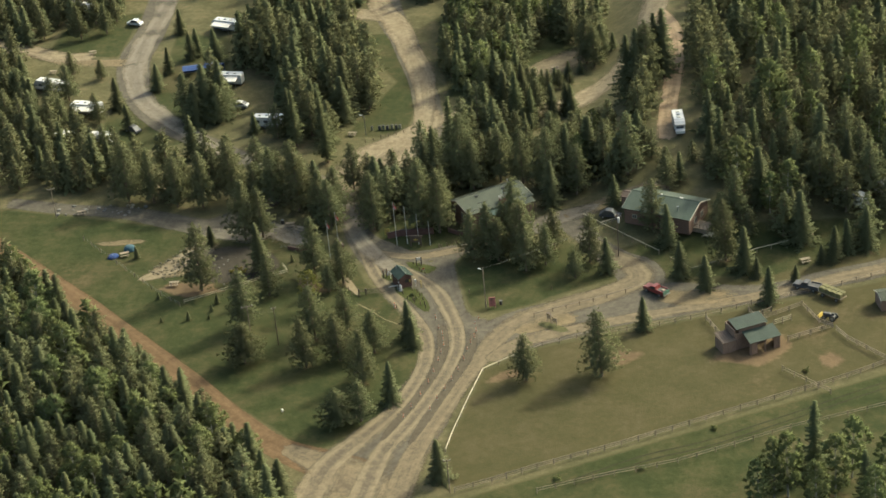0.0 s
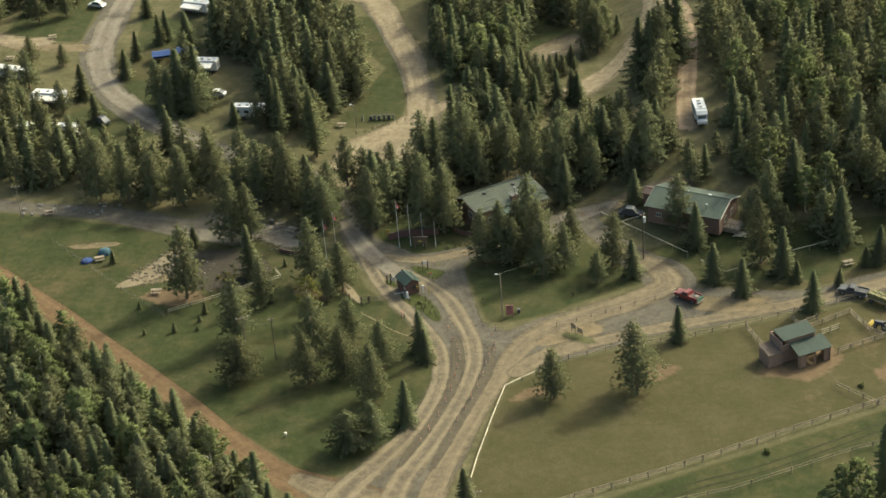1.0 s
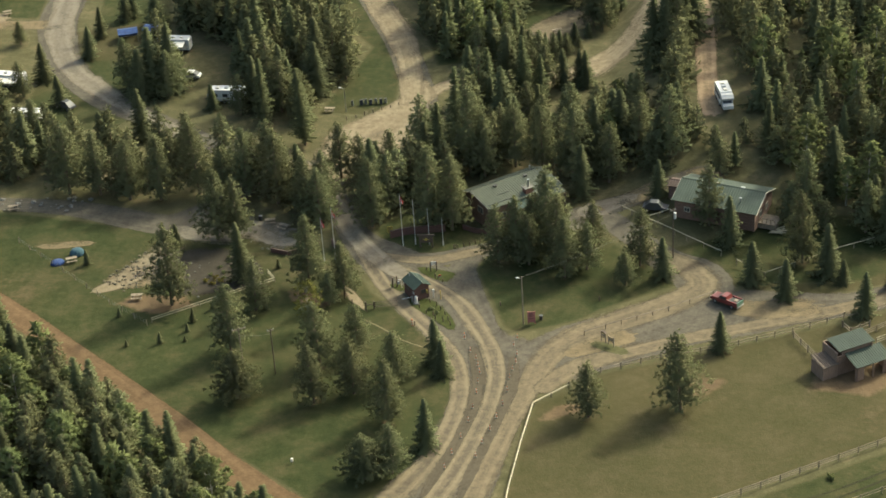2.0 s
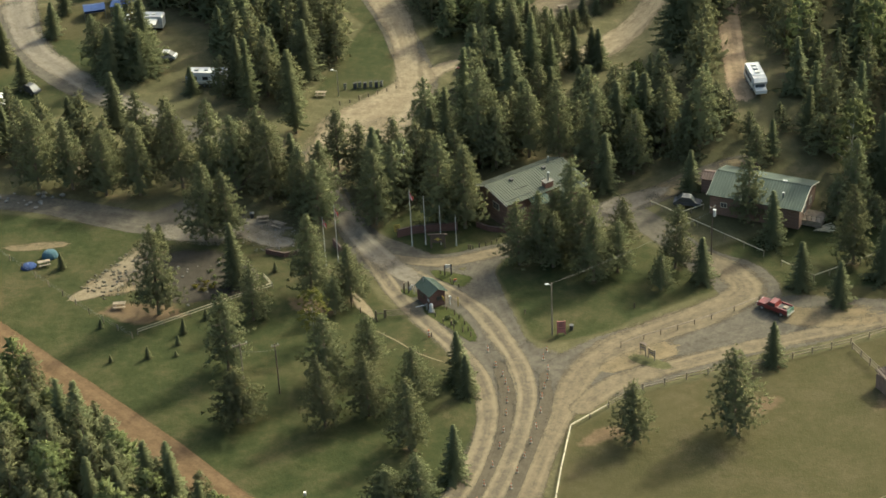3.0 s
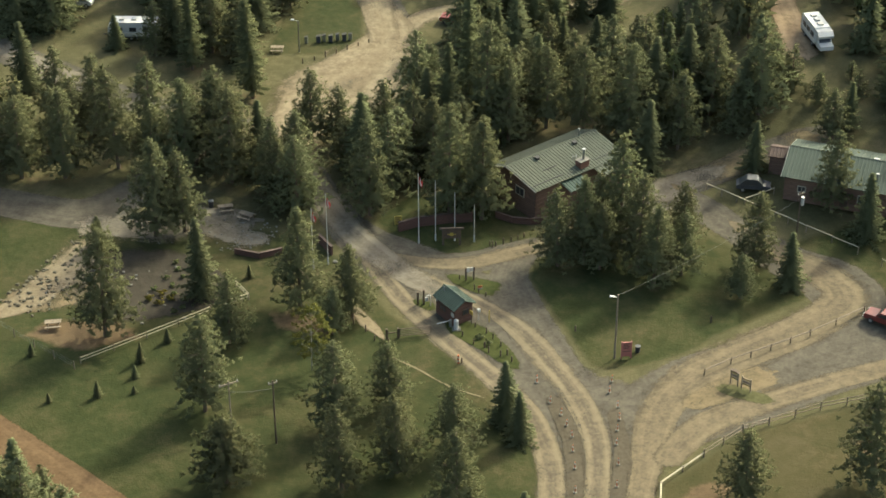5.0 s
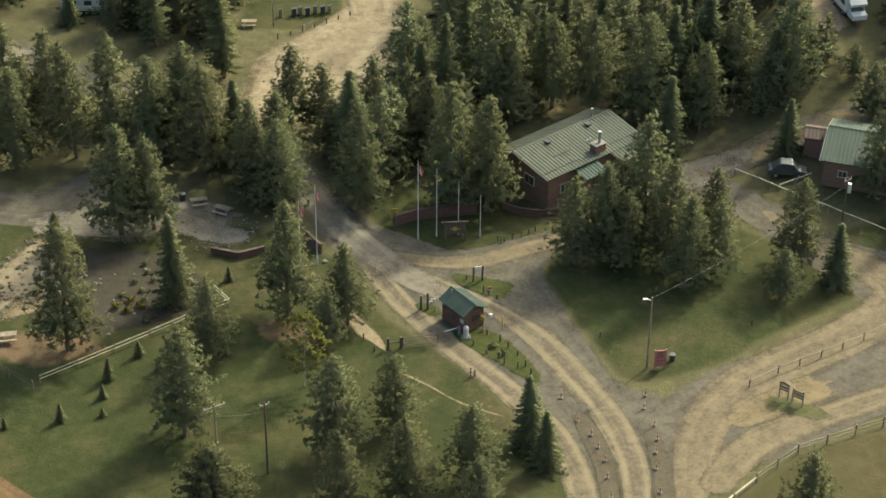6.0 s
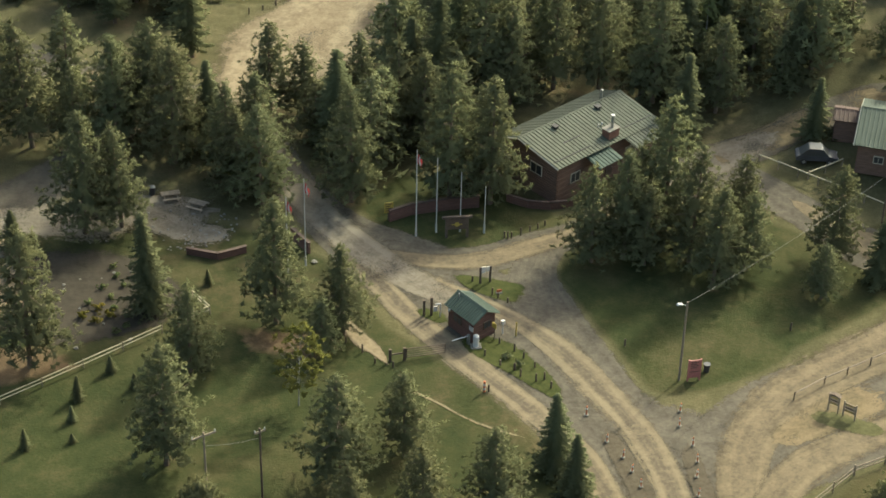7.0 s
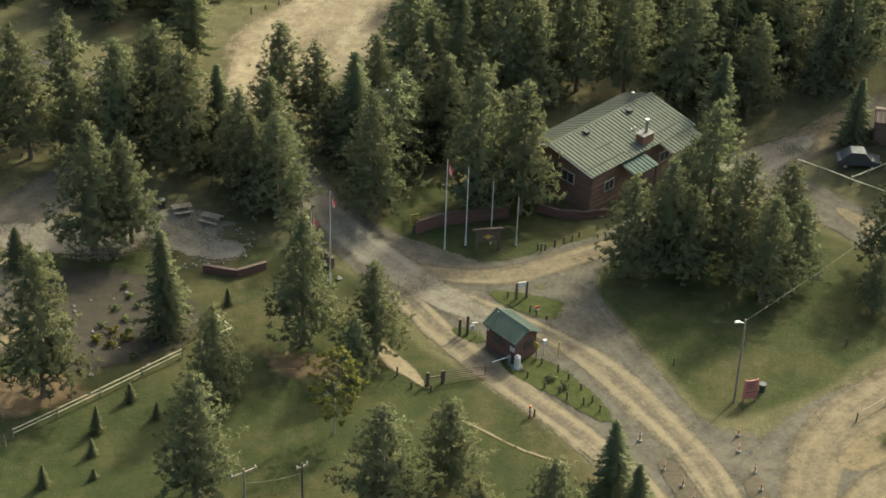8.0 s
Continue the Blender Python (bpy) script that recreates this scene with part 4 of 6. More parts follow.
for number, (poly, gap, (h0, h1), mix) in enumerate(WOODS):
    xs, ys = [p[0] for p in poly], [p[1] for p in poly]
    spots = []
    for a in np.arange(min(xs), max(xs), gap):
        for b in np.arange(min(ys), max(ys), gap):
            x, y = a + random.uniform(-0.42, 0.42) * gap, b + random.uniform(-0.42, 0.42) * gap
            deep = float(inside(np.array([x]), np.array([y]), poly)[0])
            if deep > 0.5 and max(float(inside(np.array([x]), np.array([y]), q)[0]) for q in (OPEN_SAND, MOTOR_PITCH, UPPER_ROAD, TARP_PITCH)) < 0.2:
                h = random.uniform(h0, h1) * random.choice((0.75, 1, 1, 1.05))
                if number == 0:      # young growth towards the dirt road
                    off = (-66 - x) * 0.707 + (-3.4 - y) * 0.707
                    h = min(h, 2.0 * off - 2)
                if 49 < x < 57.5 and 26 < y < 47:      # young trees before the motorhome
                    h = min(h, 2.5 + 0.42 * (46.5 - y))
                if 18 < x < 42 and 48 < y < 76:      # and below the upper road
                    h = min(h, 2.0 + 0.5 * (76 - y))
                if h > 2.6:
                    spots.append((x, y, h, random.choice(mix)))
    for x, y, h, key in spots:
        near = number == 0 and x > -72 and y > -78 or number in (1, 3) and y < 84 or number == 2 and y < 44 and x < 100 or number in (9, 10, 11, 14)
        (NEAR_WOOD if near else rest[key]).append((x, y, h, key))
random.shuffle(NEAR_WOOD)
for x, y, h, key in NEAR_WOOD[:260]:
    plant(x, y, h, key, "trees of the wood")
for x, y, h, key in NEAR_WOOD[260:]:
    rest[key].append((x, y, h, key))


def far_wood(name, key, spots, material, bark, tall_cut):
    """Trees past counting, joined: the models' crowns, thinned and turned."""
    crowns, ways, stems = [], [], Solid()
    rng = np.random.default_rng(11)
    for x, y, h, _ in spots:
        src = KINDS[key][rng.integers(len(KINDS[key]))].children
        crown = [c for c in src if c.name.startswith("crown")][0].data
        co = np.empty(len(crown.vertices) * 3, np.float32)
        crown.vertices.foreach_get("co", co)
        tris = co.reshape(-1, 3, 3)
        tris = tris[rng.uniform(size=len(tris)) < tall_cut]
        mid = tris.mean(1, keepdims=True)
        tris = mid + (tris - mid) * np.float32(2.4)
        s, a = h / 10, rng.uniform(0, 6.28)
        w = s ** 0.75 * rng.uniform(0.9, 1.1)
        c, n = math.cos(a), math.sin(a)
        p = tris @ (np.array([[c * w, n * w, 0], [-n * w, c * w, 0], [0, 0, s]]))
        crowns.append(p + np.array([x, y, height(x, y)]))
        mid = p.mean(1)
        ways.append(np.stack([mid[:, 0], mid[:, 1], 0.30 * np.hypot(mid[:, 0], mid[:, 1]) + 0.25], 1))
        stems.tube((x, y, height(x, y) - 0.1), (x, y, height(x, y) + h * 0.9), 0.17, 0.04, 5)
    ob = new(name)
    tagged(ob, "dense conifer wood around the camp", "woodland", kind="stuff")
    part("crown", leaf_mesh("crown", np.concatenate(crowns), material, np.concatenate(ways)), material, ob)
    part("trunk", stems, bark, ob)


far_wood("pine_wood", "p", rest["p"], NEEDLES, BARK, 0.14)
far_wood("spruce_wood", "s", rest["s"], SPRUCE, BARK, 0.14)
far_wood("larch_wood", "l", rest["l"], LARCH, BARK, 0.14)
far_wood("aspen_wood", "a", rest["a"], LEAVES, PALEBARK, 0.14)
for models in KINDS.values():
    for tree in models:
        for o in (*tree.children_recursive, tree):
            bpy.data.objects.remove(o)


# ---------------------------------------------------------------- buildings
def board_wall(length, h, thick=0.2, board=0.3, gable=0.0):
    """A wall along x with stepped boards; gable: how much higher it rises to a peak in the middle."""
    rows, z, k = [], -0.4, 0
    top = h + gable - (0.03 if gable else 0)

    def half(z):
        return length / 2 if z <= h else length / 2 * max(0.01, 1 - (z - h) / gable)

    while z < top - 0.02:
        z1 = min(z + board, top)
        if z < h < z1:
            z1 = h
        y = 0.0 if k % 2 else -0.035
        rows += [(half(z), y, z + 0.004), (half(z1), y, z1)]
        z, k = z1, k + 1
    s, n = Solid(), len(rows)
    front = [(a * w, y, z) for w, y, z in rows for a in (-1, 1)]
    back = [(a * w, thick, z) for w, y, z in rows for a in (-1, 1)]
    f = []
    for r in range(n - 1):
        a = 2 * r
        f += [(a, a + 1, a + 3, a + 2), (2 * n + a + 2, 2 * n + a + 3, 2 * n + a + 1, 2 * n + a)]
        f += [(a, a + 2, 2 * n + a + 2, 2 * n + a), (a + 1, 2 * n + a + 1, 2 * n + a + 3, a + 3)]
    f += [(0, 2 * n, 2 * n + 1, 1), (2 * n - 2, 2 * n - 1, 4 * n - 1, 4 * n - 2)]
    return s.add(front + back, f)


def ribbed_slab(length, run, rise, thick=0.07, rib=0.46):
    """A roof slope that falls from y = 0 to y = -run: one sheet with standing ribs down the slope."""
    n = math.hypot(run, rise)
    ny, nz = rise / n, run / n
    prof = [(-length / 2, thick)]
    for k in range(int(length / rib)):
        x = -length / 2 + 0.1 + k * rib
        prof += [(x, thick), (x + 0.03, thick + 0.06), (x + 0.11, thick + 0.06), (x + 0.14, thick)]
    prof += [(length / 2, thick), (length / 2, 0), (-length / 2, 0)]
    m = len(prof)
    p = [(x, -run * t - ny * o, -rise * t + nz * o) for t in (0, 1) for x, o in prof]
    f = [(k, (k + 1) % m, m + (k + 1) % m, m + k) for k in range(m)] + [tuple(range(m))[::-1], tuple(range(m, 2 * m))]
    return Solid().add(p, f)


def window(parent, x, y, z, w, h, turn, material=TRIM, panes=2):
    holder = Solid()
    t = 0.09
    for a in (-1, 1):
        holder.box(a * w / 2 - t / 2, a * w / 2 + t / 2, -0.07, 0.03, -h / 2, h / 2)
        holder.box(-w / 2 - t / 2, w / 2 + t / 2, -0.07, 0.03, a * h / 2 - t / 2, a * h / 2 + t / 2)
    for k in range(1, panes):
        holder.box(-w / 2 + w * k / panes - t / 3, -w / 2 + w * k / panes + t / 3, -0.068, 0.028, -h / 2, h / 2)
    fr = part("window", holder, material, parent, "", pose(x, y, z, 0, 0, turn))
    part("pane", Solid().box(-w / 2, w / 2, -0.045, 0.0, -h / 2, h / 2), GLASS, fr, "dark window glass")
    return fr


def door(parent, x, y, z, w, h, turn, material=DARKWOOD):
    d = part("door", Solid().box(-w / 2, w / 2, -0.06, 0.02, 0, h), material, parent, "", pose(x, y, z, 0, 0, turn))
    part("handle", Solid().box(w * 0.36, w * 0.44, -0.11, -0.06, h * 0.46, h * 0.5), STEEL, d)
    return d


def gable_house(name, x, y, turn, half_l, half_w, eave, ridge, wall, roof, label, category="house", over=0.45, rib=0.46, back=None, fall=None, trim=TRIM):
    """The ridge runs along local x; local -y is the front."""
    ob = thing(name, x, y, turn, label, category)
    pitch = (ridge - eave) / half_w
    wl, ww = half_l - over, half_w - over
    half_b = back or half_w
    wb = half_b - over
    h = eave + pitch * over - 0.08
    part("wall", board_wall(2 * wl, h), wall, ob, "", pose(0, -ww, 0))
    drop = fall or ridge - eave
    hb = ridge - drop * wb / half_b - 0.08
    part("wall", board_wall(2 * wl, hb), wall, ob, "", pose(0, wb, 0, 0, 0, 180))
    mid = (wb - ww) / 2
    for a in (-1, 1) if fall else ():          # uneven gables with log courses
        g = Solid().prism([(-ww, -0.1), (wb, -0.1), (wb, hb), (0, ridge - 0.12), (-ww, h)], -0.1, 0.1)
        gable = part("wall", g, wall, ob, "", pose(a * wl, 0, 0, 0, 0, 90))
        for k in range(int(min(h, hb) / 0.3)):
            part("log", Solid().box(-ww, wb, -0.125, 0.125, 0.3 * k + 0.02, 0.3 * k + 0.28), wall, gable)
    for a in () if fall else (-1, 1):
        part("wall", board_wall(ww + wb, h, gable=pitch * (ww + wb) / 2 - 0.08), wall, ob, "", pose(a * wl, mid, 0, 0, 0, a * 90))
    part("roof", ribbed_slab(2 * half_l, half_w, ridge - eave, rib=rib), roof, ob, "", pose(0, 0, ridge))
    part("roof", ribbed_slab(2 * half_l, half_b, drop, rib=rib), roof, ob, "", pose(0, 0, ridge, 0, 0, 180))
    part("ridge_cap", Solid().prism([(-0.22, -0.05), (0, 0.12), (0.22, -0.05), (0, 0.02)], -half_l, half_l), roof, ob, "", pose(0, 0, ridge + 0.05, 0, 0, -90))
    for a in (-1, 1):
        for b in (-1, 1):
            s = Solid()
            p = [(a * half_l, 0, ridge), (a * half_l, half_b, ridge - drop) if b > 0 else (a * half_l, -half_w, eave)]
            s.tube(p[0], p[1], 0.08, 0.08, 4)
            part("bargeboard", s, trim, ob)
    return ob


lodge = gable_house("lodge", 14.06, 31.2, 34.9, 7.6, 6.02, 4.46, 5.45, LOGWALL, ROOFGREEN, "red-brown log lodge with a pale green ribbed metal roof", "lodge", back=3.5, fall=1.5)
window(lodge, -7.28, -2.6, 2.95, 1.6, 1.15, -90)
window(lodge, -7.28, 1.6, 2.95, 1.6, 1.15, -90)
window(lodge, -4.6, -5.6, 2.3, 1.3, 1.1, 0)
window(lodge, 3.6, -5.6, 2.3, 1.5, 1.1, 0)
door(lodge, 0.4, -5.6, 0.4, 0.95, 2.05, 0)
flue = part("chimney", Solid().box(-0.75, 0.75, -0.5, 0.5, 0, 1.5), BRICK, lodge, "brick chimney box", pose(1.1, -4.9, 4.1))
part("cap", Solid().box(-0.85, 0.85, -0.6, 0.6, 1.5, 1.58), STONE, flue)
part("pipe", Solid().tube((0.15, 0, 1.5), (0.15, 0, 2.9), 0.16, 0.16, 10).tube((0.15, 0, 2.9), (0.15, 0, 3.05), 0.26, 0.22, 10), STEEL, flue, "steel stove pipe")
for vx, vy in ((-3.1, -0.9), (3.2, -0.9)):
    part("roof_vent", Solid().box(-0.22, 0.22, -0.25, 0.25, 0, 0.4).box(-0.3, 0.3, -0.33, 0.33, 0.4, 0.48), BLACK, lodge, "black roof vent", pose(vx, vy, 5.22))
part("pipe", Solid().tube((0, 0, 0), (0, 0, 1.1), 0.09, 0.09, 8).tube((0, 0, 1.1), (0, 0, 1.25), 0.17, 0.15, 8), STEEL, lodge, "thin steel vent pipe", pose(5.0, 0.3, 5.2))
for px in (1.0, 1.5):
    part("pipe", Solid().tube((0, 0, 0), (0, 0, 0.5), 0.07, 0.07, 8), WHITE, lodge, "white vent pipe", pose(px, -3.2, 4.85))
part("porch_roof", ribbed_slab(3.4, 2.4, 0.5), ROOFDARK, lodge, "dark green porch roof", pose(-1.6, -5.4, 4.2))
for px in (-3.1, -0.1):
    part("post", Solid().box(-0.08, 0.08, -0.08, 0.08, -0.2, 3.6), DARKWOOD, lodge, "", pose(px, -7.7, 0))
part("awning", ribbed_slab(5.0, 1.9, 0.35), ROOFGREEN, lodge, "", pose(4.6, -5.95, 4.4))
for px in (2.4, 6.8):
    part("post", Solid().box(-0.08, 0.08, -0.08, 0.08, -0.2, 3.9), DARKWOOD, lodge, "", pose(px, -8.0, 0))
part("snow_guard", Solid().box(-2.6, -0.2, -0.04, 0.04, 0, 0.12), BLACK, lodge, "", pose(-1.5, -3.2, 4.97))
part("snow_guard", Solid().box(-2.6, 2.6, -0.04, 0.04, 0, 0.12), BLACK, lodge, "", pose(-4.6, -5.0, 4.67))
part("snow_guard", Solid().box(-2.0, 2.0, -0.04, 0.04, 0, 0.12), BLACK, lodge, "", pose(5.2, -4.8, 4.7))

gate = gable_house("gatehouse", -0.12, 2.16, -57.2, 2.08, 1.62, 2.35, 3.24, REDWOOD, ROOFDARK, "small red-brown timber gatehouse with a dark green metal roof", "gatehouse", 0.3, 0.3, trim=ROOFDARK)
window(gate, 1.82, 0.3, 1.45, 0.8, 0.7, 90, DARKWOOD)
window(gate, -0.6, 1.36, 1.5, 0.9, 0.8, 180, DARKWOOD)
door(gate, 0.9, 1.36, 0.0, 0.8, 1.95, 180)
window(gate, -0.4, -1.36, 1.5, 1.1, 0.7, 0, DARKWOOD)
part("notice", Solid().box(-0.28, 0.28, -0.04, 0.0, 0, 0.5), WHITE, gate, "white notice on the corner", pose(1.62, -1.42, 1.35))
part("pipe", Solid().tube((0, 0, 0), (0, 0, 0.75), 0.06, 0.06, 8), STEEL, gate, "", pose(-1.3, -0.5, 2.85))
part("lamp", Solid().box(-0.12, 0.12, -0.15, 0, -0.1, 0.1), WHITE, gate, "", pose(-1.5, -1.4, 2.0))

house = gable_house("house", 51.4, 24.8, -23.2, 7.6, 5.0, 3.05, 4.8, LOGWALL, ROOFTEAL, "dark log house with a green metal roof", "house")
window(house, -4.9, -4.58, 1.5, 1.0, 0.8, 0)
window(house, 3.0, -4.58, 1.5, 1.6, 1.1, 0)
window(house, 7.18, -1.5, 1.5, 1.2, 1.1, 90)
window(house, 7.18, 1.6, 1.5, 1.2, 1.1, 90)
door(house, 0.5, -4.58, 0.0, 0.95, 2.05, 0)
for vx in (-1.2, 3.4):
    part("roof_vent", Solid().box(-0.35, 0.35, -0.15, 0.15, 0, 0.22), WHITE, house, "white roof vent", pose(vx, 0.3, 4.75))
part("pipe", Solid().tube((0, 0, 0), (0, 0, 0.8), 0.14, 0.14, 8).tube((0, 0, 0.8), (0, 0, 0.95), 0.24, 0.2, 8), STEEL, house, "", pose(4.1, -3.0, 3.8))
part("porch", Solid().box(-1.6, 1.6, -1.7, 1.7, -0.6, 0.35), GREYWOOD, house, "weathered brown timber deck", pose(8.6, -1.0, 0))
for k in range(5):
    part("baluster", Solid().box(-0.05, 0.05, -0.05, 0.05, 0.35, 1.2), GREYWOOD, house, "", pose(7.1 + 0.75 * k, -2.6, 0))
part("handrail", Solid().box(7.0, 10.2, -2.66, -2.54, 1.2, 1.27), GREYWOOD, house)
shed = gable_house("shed", 44.2, 29.8, -20, 1.8, 1.6, 2.2, 2.75, LOGWALL, REDCAP, "narrow dark brown timber shed", "shed", 0.2, trim=DARKWOOD)

# barn with a raised roof, a lower lean-to and a plank wing
barn = thing("barn", 68.2, -20.6, 28, "weathered plank barn with two stepped green metal roofs", "barn")
part("wall", board_wall(6.4, 3.3, board=0.25), BARNWALL, barn, "", pose(-0.6, -1.2, 0))
part("wall", board_wall(6.4, 4.1, board=0.25), BARNWALL, barn, "", pose(-0.6, 2.6, 0, 0, 0, 180))
part("wall", board_wall(3.8, 4.0, board=0.25), BARNWALL, barn, "", pose(-3.8, 0.7, 0, 0, 0, -90))
part("wall", board_wall(3.8, 4.0, board=0.25), BARNWALL, barn, "", pose(2.6, 0.7, 0, 0, 0, 90))
part("wall", board_wall(5.2, 0.9, board=0.25), BARNWALL, barn, "plank clerestory above the lower roof", pose(-0.2, -0.95, 3.25))
part("roof", ribbed_slab(6.4, 3.4, 0.45, rib=0.4), ROOFTEAL, barn, "upper green metal roof", pose(-0.3, 2.1, 4.65))
part("roof", ribbed_slab(6.4, 3.3, 0.85, rib=0.4), ROOFTEAL, barn, "lower green metal lean-to roof", pose(0.9, -0.95, 3.35))
for px in (-1.9, 0.9, 3.8):
    part("post", Solid().box(-0.1, 0.1, -0.1, 0.1, -0.3, 2.55), BARNWALL, barn, "", pose(px, -4.0, 0))
part("wall", board_wall(2.6, 2.4, board=0.25), BARNWALL, barn, "", pose(3.95, -2.6, 0, 0, 0, 90))
part("wall", board_wall(1.5, 2.4, board=0.25), BARNWALL, barn, "", pose(-1.4, -3.9, 0))
part("wall", board_wall(1.2, 2.4, board=0.25), BARNWALL, barn, "", pose(3.35, -3.9, 0))
part("wing", Solid().box(-1.3, 1.3, -1.6, 1.6, -0.3, 2.2), BARNWALL, barn, "", pose(-5.0, 0.2, 0))
part("wing_roof", ribbed_slab(2.9, 3.5, 0.5, rib=0.5), DARKWOOD, barn, "dark plank roof", pose(-5.0, 1.95, 2.75))
side_shed = gable_house("shed", 94.2, -7.6, 15, 2.6, 2.2, 2.3, 3.0, BARNWALL, ROOFGREEN, "small plank shed with a green metal roof", "shed", 0.25)


# ---------------------------------------------------------------- fences
POST = Solid().box(-0.08, 0.08, -0.08, 0.08, -0.3, 1.0).mesh("post")
THINPOST = Solid().tube((0, 0, -0.3), (0, 0, 1.0), 0.07, 0.06, 6).mesh("post")
RAIL = Solid().box(0, 1, -0.035, 0.035, -0.06, 0.06).mesh("rail")
ROUNDRAIL = Solid().tube((0, 0, 0), (1, 0, 0), 0.07, 0.06, 6).mesh("rail")
WIRE = Solid().tube((0, 0, 0), (1, 0, 0), 0.012, 0.012, 4).mesh("wire")


def mat_copy(mesh, material):
    me = mesh.copy()
    me.materials.append(material)
    return me


def fence(name, points, gap, rails, tall, post_mat, rail_mat, label, post=POST, rail=RAIL, part_name="rail", wide=1.0):
    """Posts set out along a broken line, with rails from post to post."""
    ob = thing(name, points[0][0], points[0][1], 0, label, "fence")
    base = Vector(ob.location)
    pm, rm = mat_copy(post, post_mat), mat_copy(rail, rail_mat)
    spots = []
    for (ax, ay), (bx, by) in zip(points, points[1:]):
        n = max(1, round(math.hypot(bx - ax, by - ay) / gap))
        spots += [(ax + (bx - ax) * k / n, ay + (by - ay) * k / n) for k in range(n)]
    spots.append(points[-1])
    feet = [Vector((x, y, height(x, y))) - base for x, y in spots]
    for p in feet:
        part("post", pm, None, ob, "", Matrix.LocRotScale(p, Euler((random.uniform(-0.04, 0.04), random.uniform(-0.04, 0.04), random.uniform(0, 3))), (wide, wide, tall * random.uniform(0.93, 1.07))))
    for p, q in zip(feet, feet[1:]):
        for z in rails:
            a, b = p + Vector((0, 0, z + random.uniform(-0.03, 0.03))), q + Vector((0, 0, z + random.uniform(-0.03, 0.03)))
            d = b - a
            turn = d.to_track_quat("X", "Z")
            part(part_name, rm, None, ob, "", Matrix.LocRotScale(a, turn, (d.length, wide, wide)))
    return ob


random.seed(21)
fence("pasture_fence", [(16.1, -56), (16.6, -50.8), (18.2, -39.1), (19.7, -30.1), (25.0, -25.5)], 3.0, (0.55,), 0.7, GREYWOOD, PALERAIL, "low fence with one pale yellow peeled rail along the road", rail=ROUNDRAIL, post=THINPOST, wide=1.5)
fence("pasture_fence", [(25.0, -25.5), (29.9, -21.6), (39.2, -18.1), (48.5, -15.8), (60.0, -11.4), (68.4, -7.2)], 3.2, (0.45, 0.9), 1.1, GREYWOOD, GREYWOOD, "weathered two-rail fence along the north of the pasture", wide=0.75)
fence("pasture_fence", [(73, -6), (75.9, -4.2), (85.5, -0.1), (94.0, 4.0), (112, 11)], 3.4, (0.45, 0.9), 1.1, GREYWOOD, GREYWOOD, "weathered two-rail fence beside the sandy track", wide=0.75)
fence("pasture_fence", [(19.2, -67.9), (25.1, -65.0), (32.4, -60.9), (46.3, -54.1), (60.5, -46.4), (75.2, -38.4), (85.1, -33.0), (92.1, -28.4), (104, -21)], 3.2, (0.4, 0.75, 1.1), 1.2, GREYWOOD, GREYWOOD, "grey three-rail fence along the south of the pasture", wide=0.7)
fence("pasture_fence", [(33.0, -67.8), (42.1, -64.0), (56.0, -59.1), (65.4, -54.1), (74.9, -49.0), (91.2, -42.0)], 3.4, (0.5, 0.95), 1.1, GREYWOOD, GREYWOOD, "thin grey fence beyond the farm track", wide=0.6)
fence("rail_fence", [(-43.2, -5.0), (-36.0, -0.4), (-28.9, 4.3)], 3.6, (0.45, 0.85), 0.95, GREYWOOD, PALERAIL, "pale two-rail fence along the play area", rail=ROUNDRAIL, post=THINPOST, wide=0.7)
fence("rail_fence", [(-27.4, 5.2), (-24.4, 6.9), (-26.0, 9.6)], 3.0, (0.45, 0.85), 0.95, GREYWOOD, PALERAIL, "short angled pale rail fence on the lawn", rail=ROUNDRAIL, post=THINPOST)
fence("wire_fence", [(-72, 22), (-56.4, 6.0), (-51.4, 0.8), (-43.8, -6.0)], 3.5, (0.4, 0.7, 1.0), 1.1, GREYWOOD, CABLE, "thin wire fence on grey posts across the lawn", rail=WIRE, post=THINPOST, part_name="wire")
fence("rope_fence", [(27.4, -11.1), (30.8, -9.1), (35.8, -6.8), (40.9, -4.3), (44.4, -2.2), (48.3, 0.2)], 3.6, (0.75,), 0.95, DARKWOOD, GREYWOOD, "dark posts with a single grey pole beside the parking strip", rail=ROUNDRAIL, post=THINPOST)
fence("rail_fence", [(34.1, 28.2), (39.0, 22.6), (44.8, 17.1), (50.3, 12.4)], 2.9, (0.95,), 1.0, GREYWOOD, PALERAIL, "pale single-rail fence below the house", rail=ROUNDRAIL, post=THINPOST)
fence("rail_fence", [(52.7, 9.8), (57.0, 5.5), (69.6, 12.7), (80.7, 17.3)], 3.2, (0.95,), 1.0, GREYWOOD, PALERAIL, "pale single-rail fence round the house lawn", rail=ROUNDRAIL, post=THINPOST)
fence("rail_fence", [(38.3, 23.8), (42.2, 25.0)], 2.1, (0.9,), 1.0, GREYWOOD, PALERAIL, "short pale rail by the parked car", rail=ROUNDRAIL, post=THINPOST)
fence("corral_fence", [(75.0, -20.4), (83.3, -15.8), (80.8, -14.1), (77.9, -7.9), (70.5, -12.9)], 2.6, (0.35, 0.7, 1.05), 1.15, GREYWOOD, GREYWOOD, "grey three-rail corral beside the barn", wide=0.75)
fence("corral_fence", [(83.8, -16.8), (85.7, -20.2), (92.1, -27.0)], 2.6, (0.35, 0.7, 1.05), 1.15, GREYWOOD, GREYWOOD, "grey corral fence behind the barn", wide=0.75)
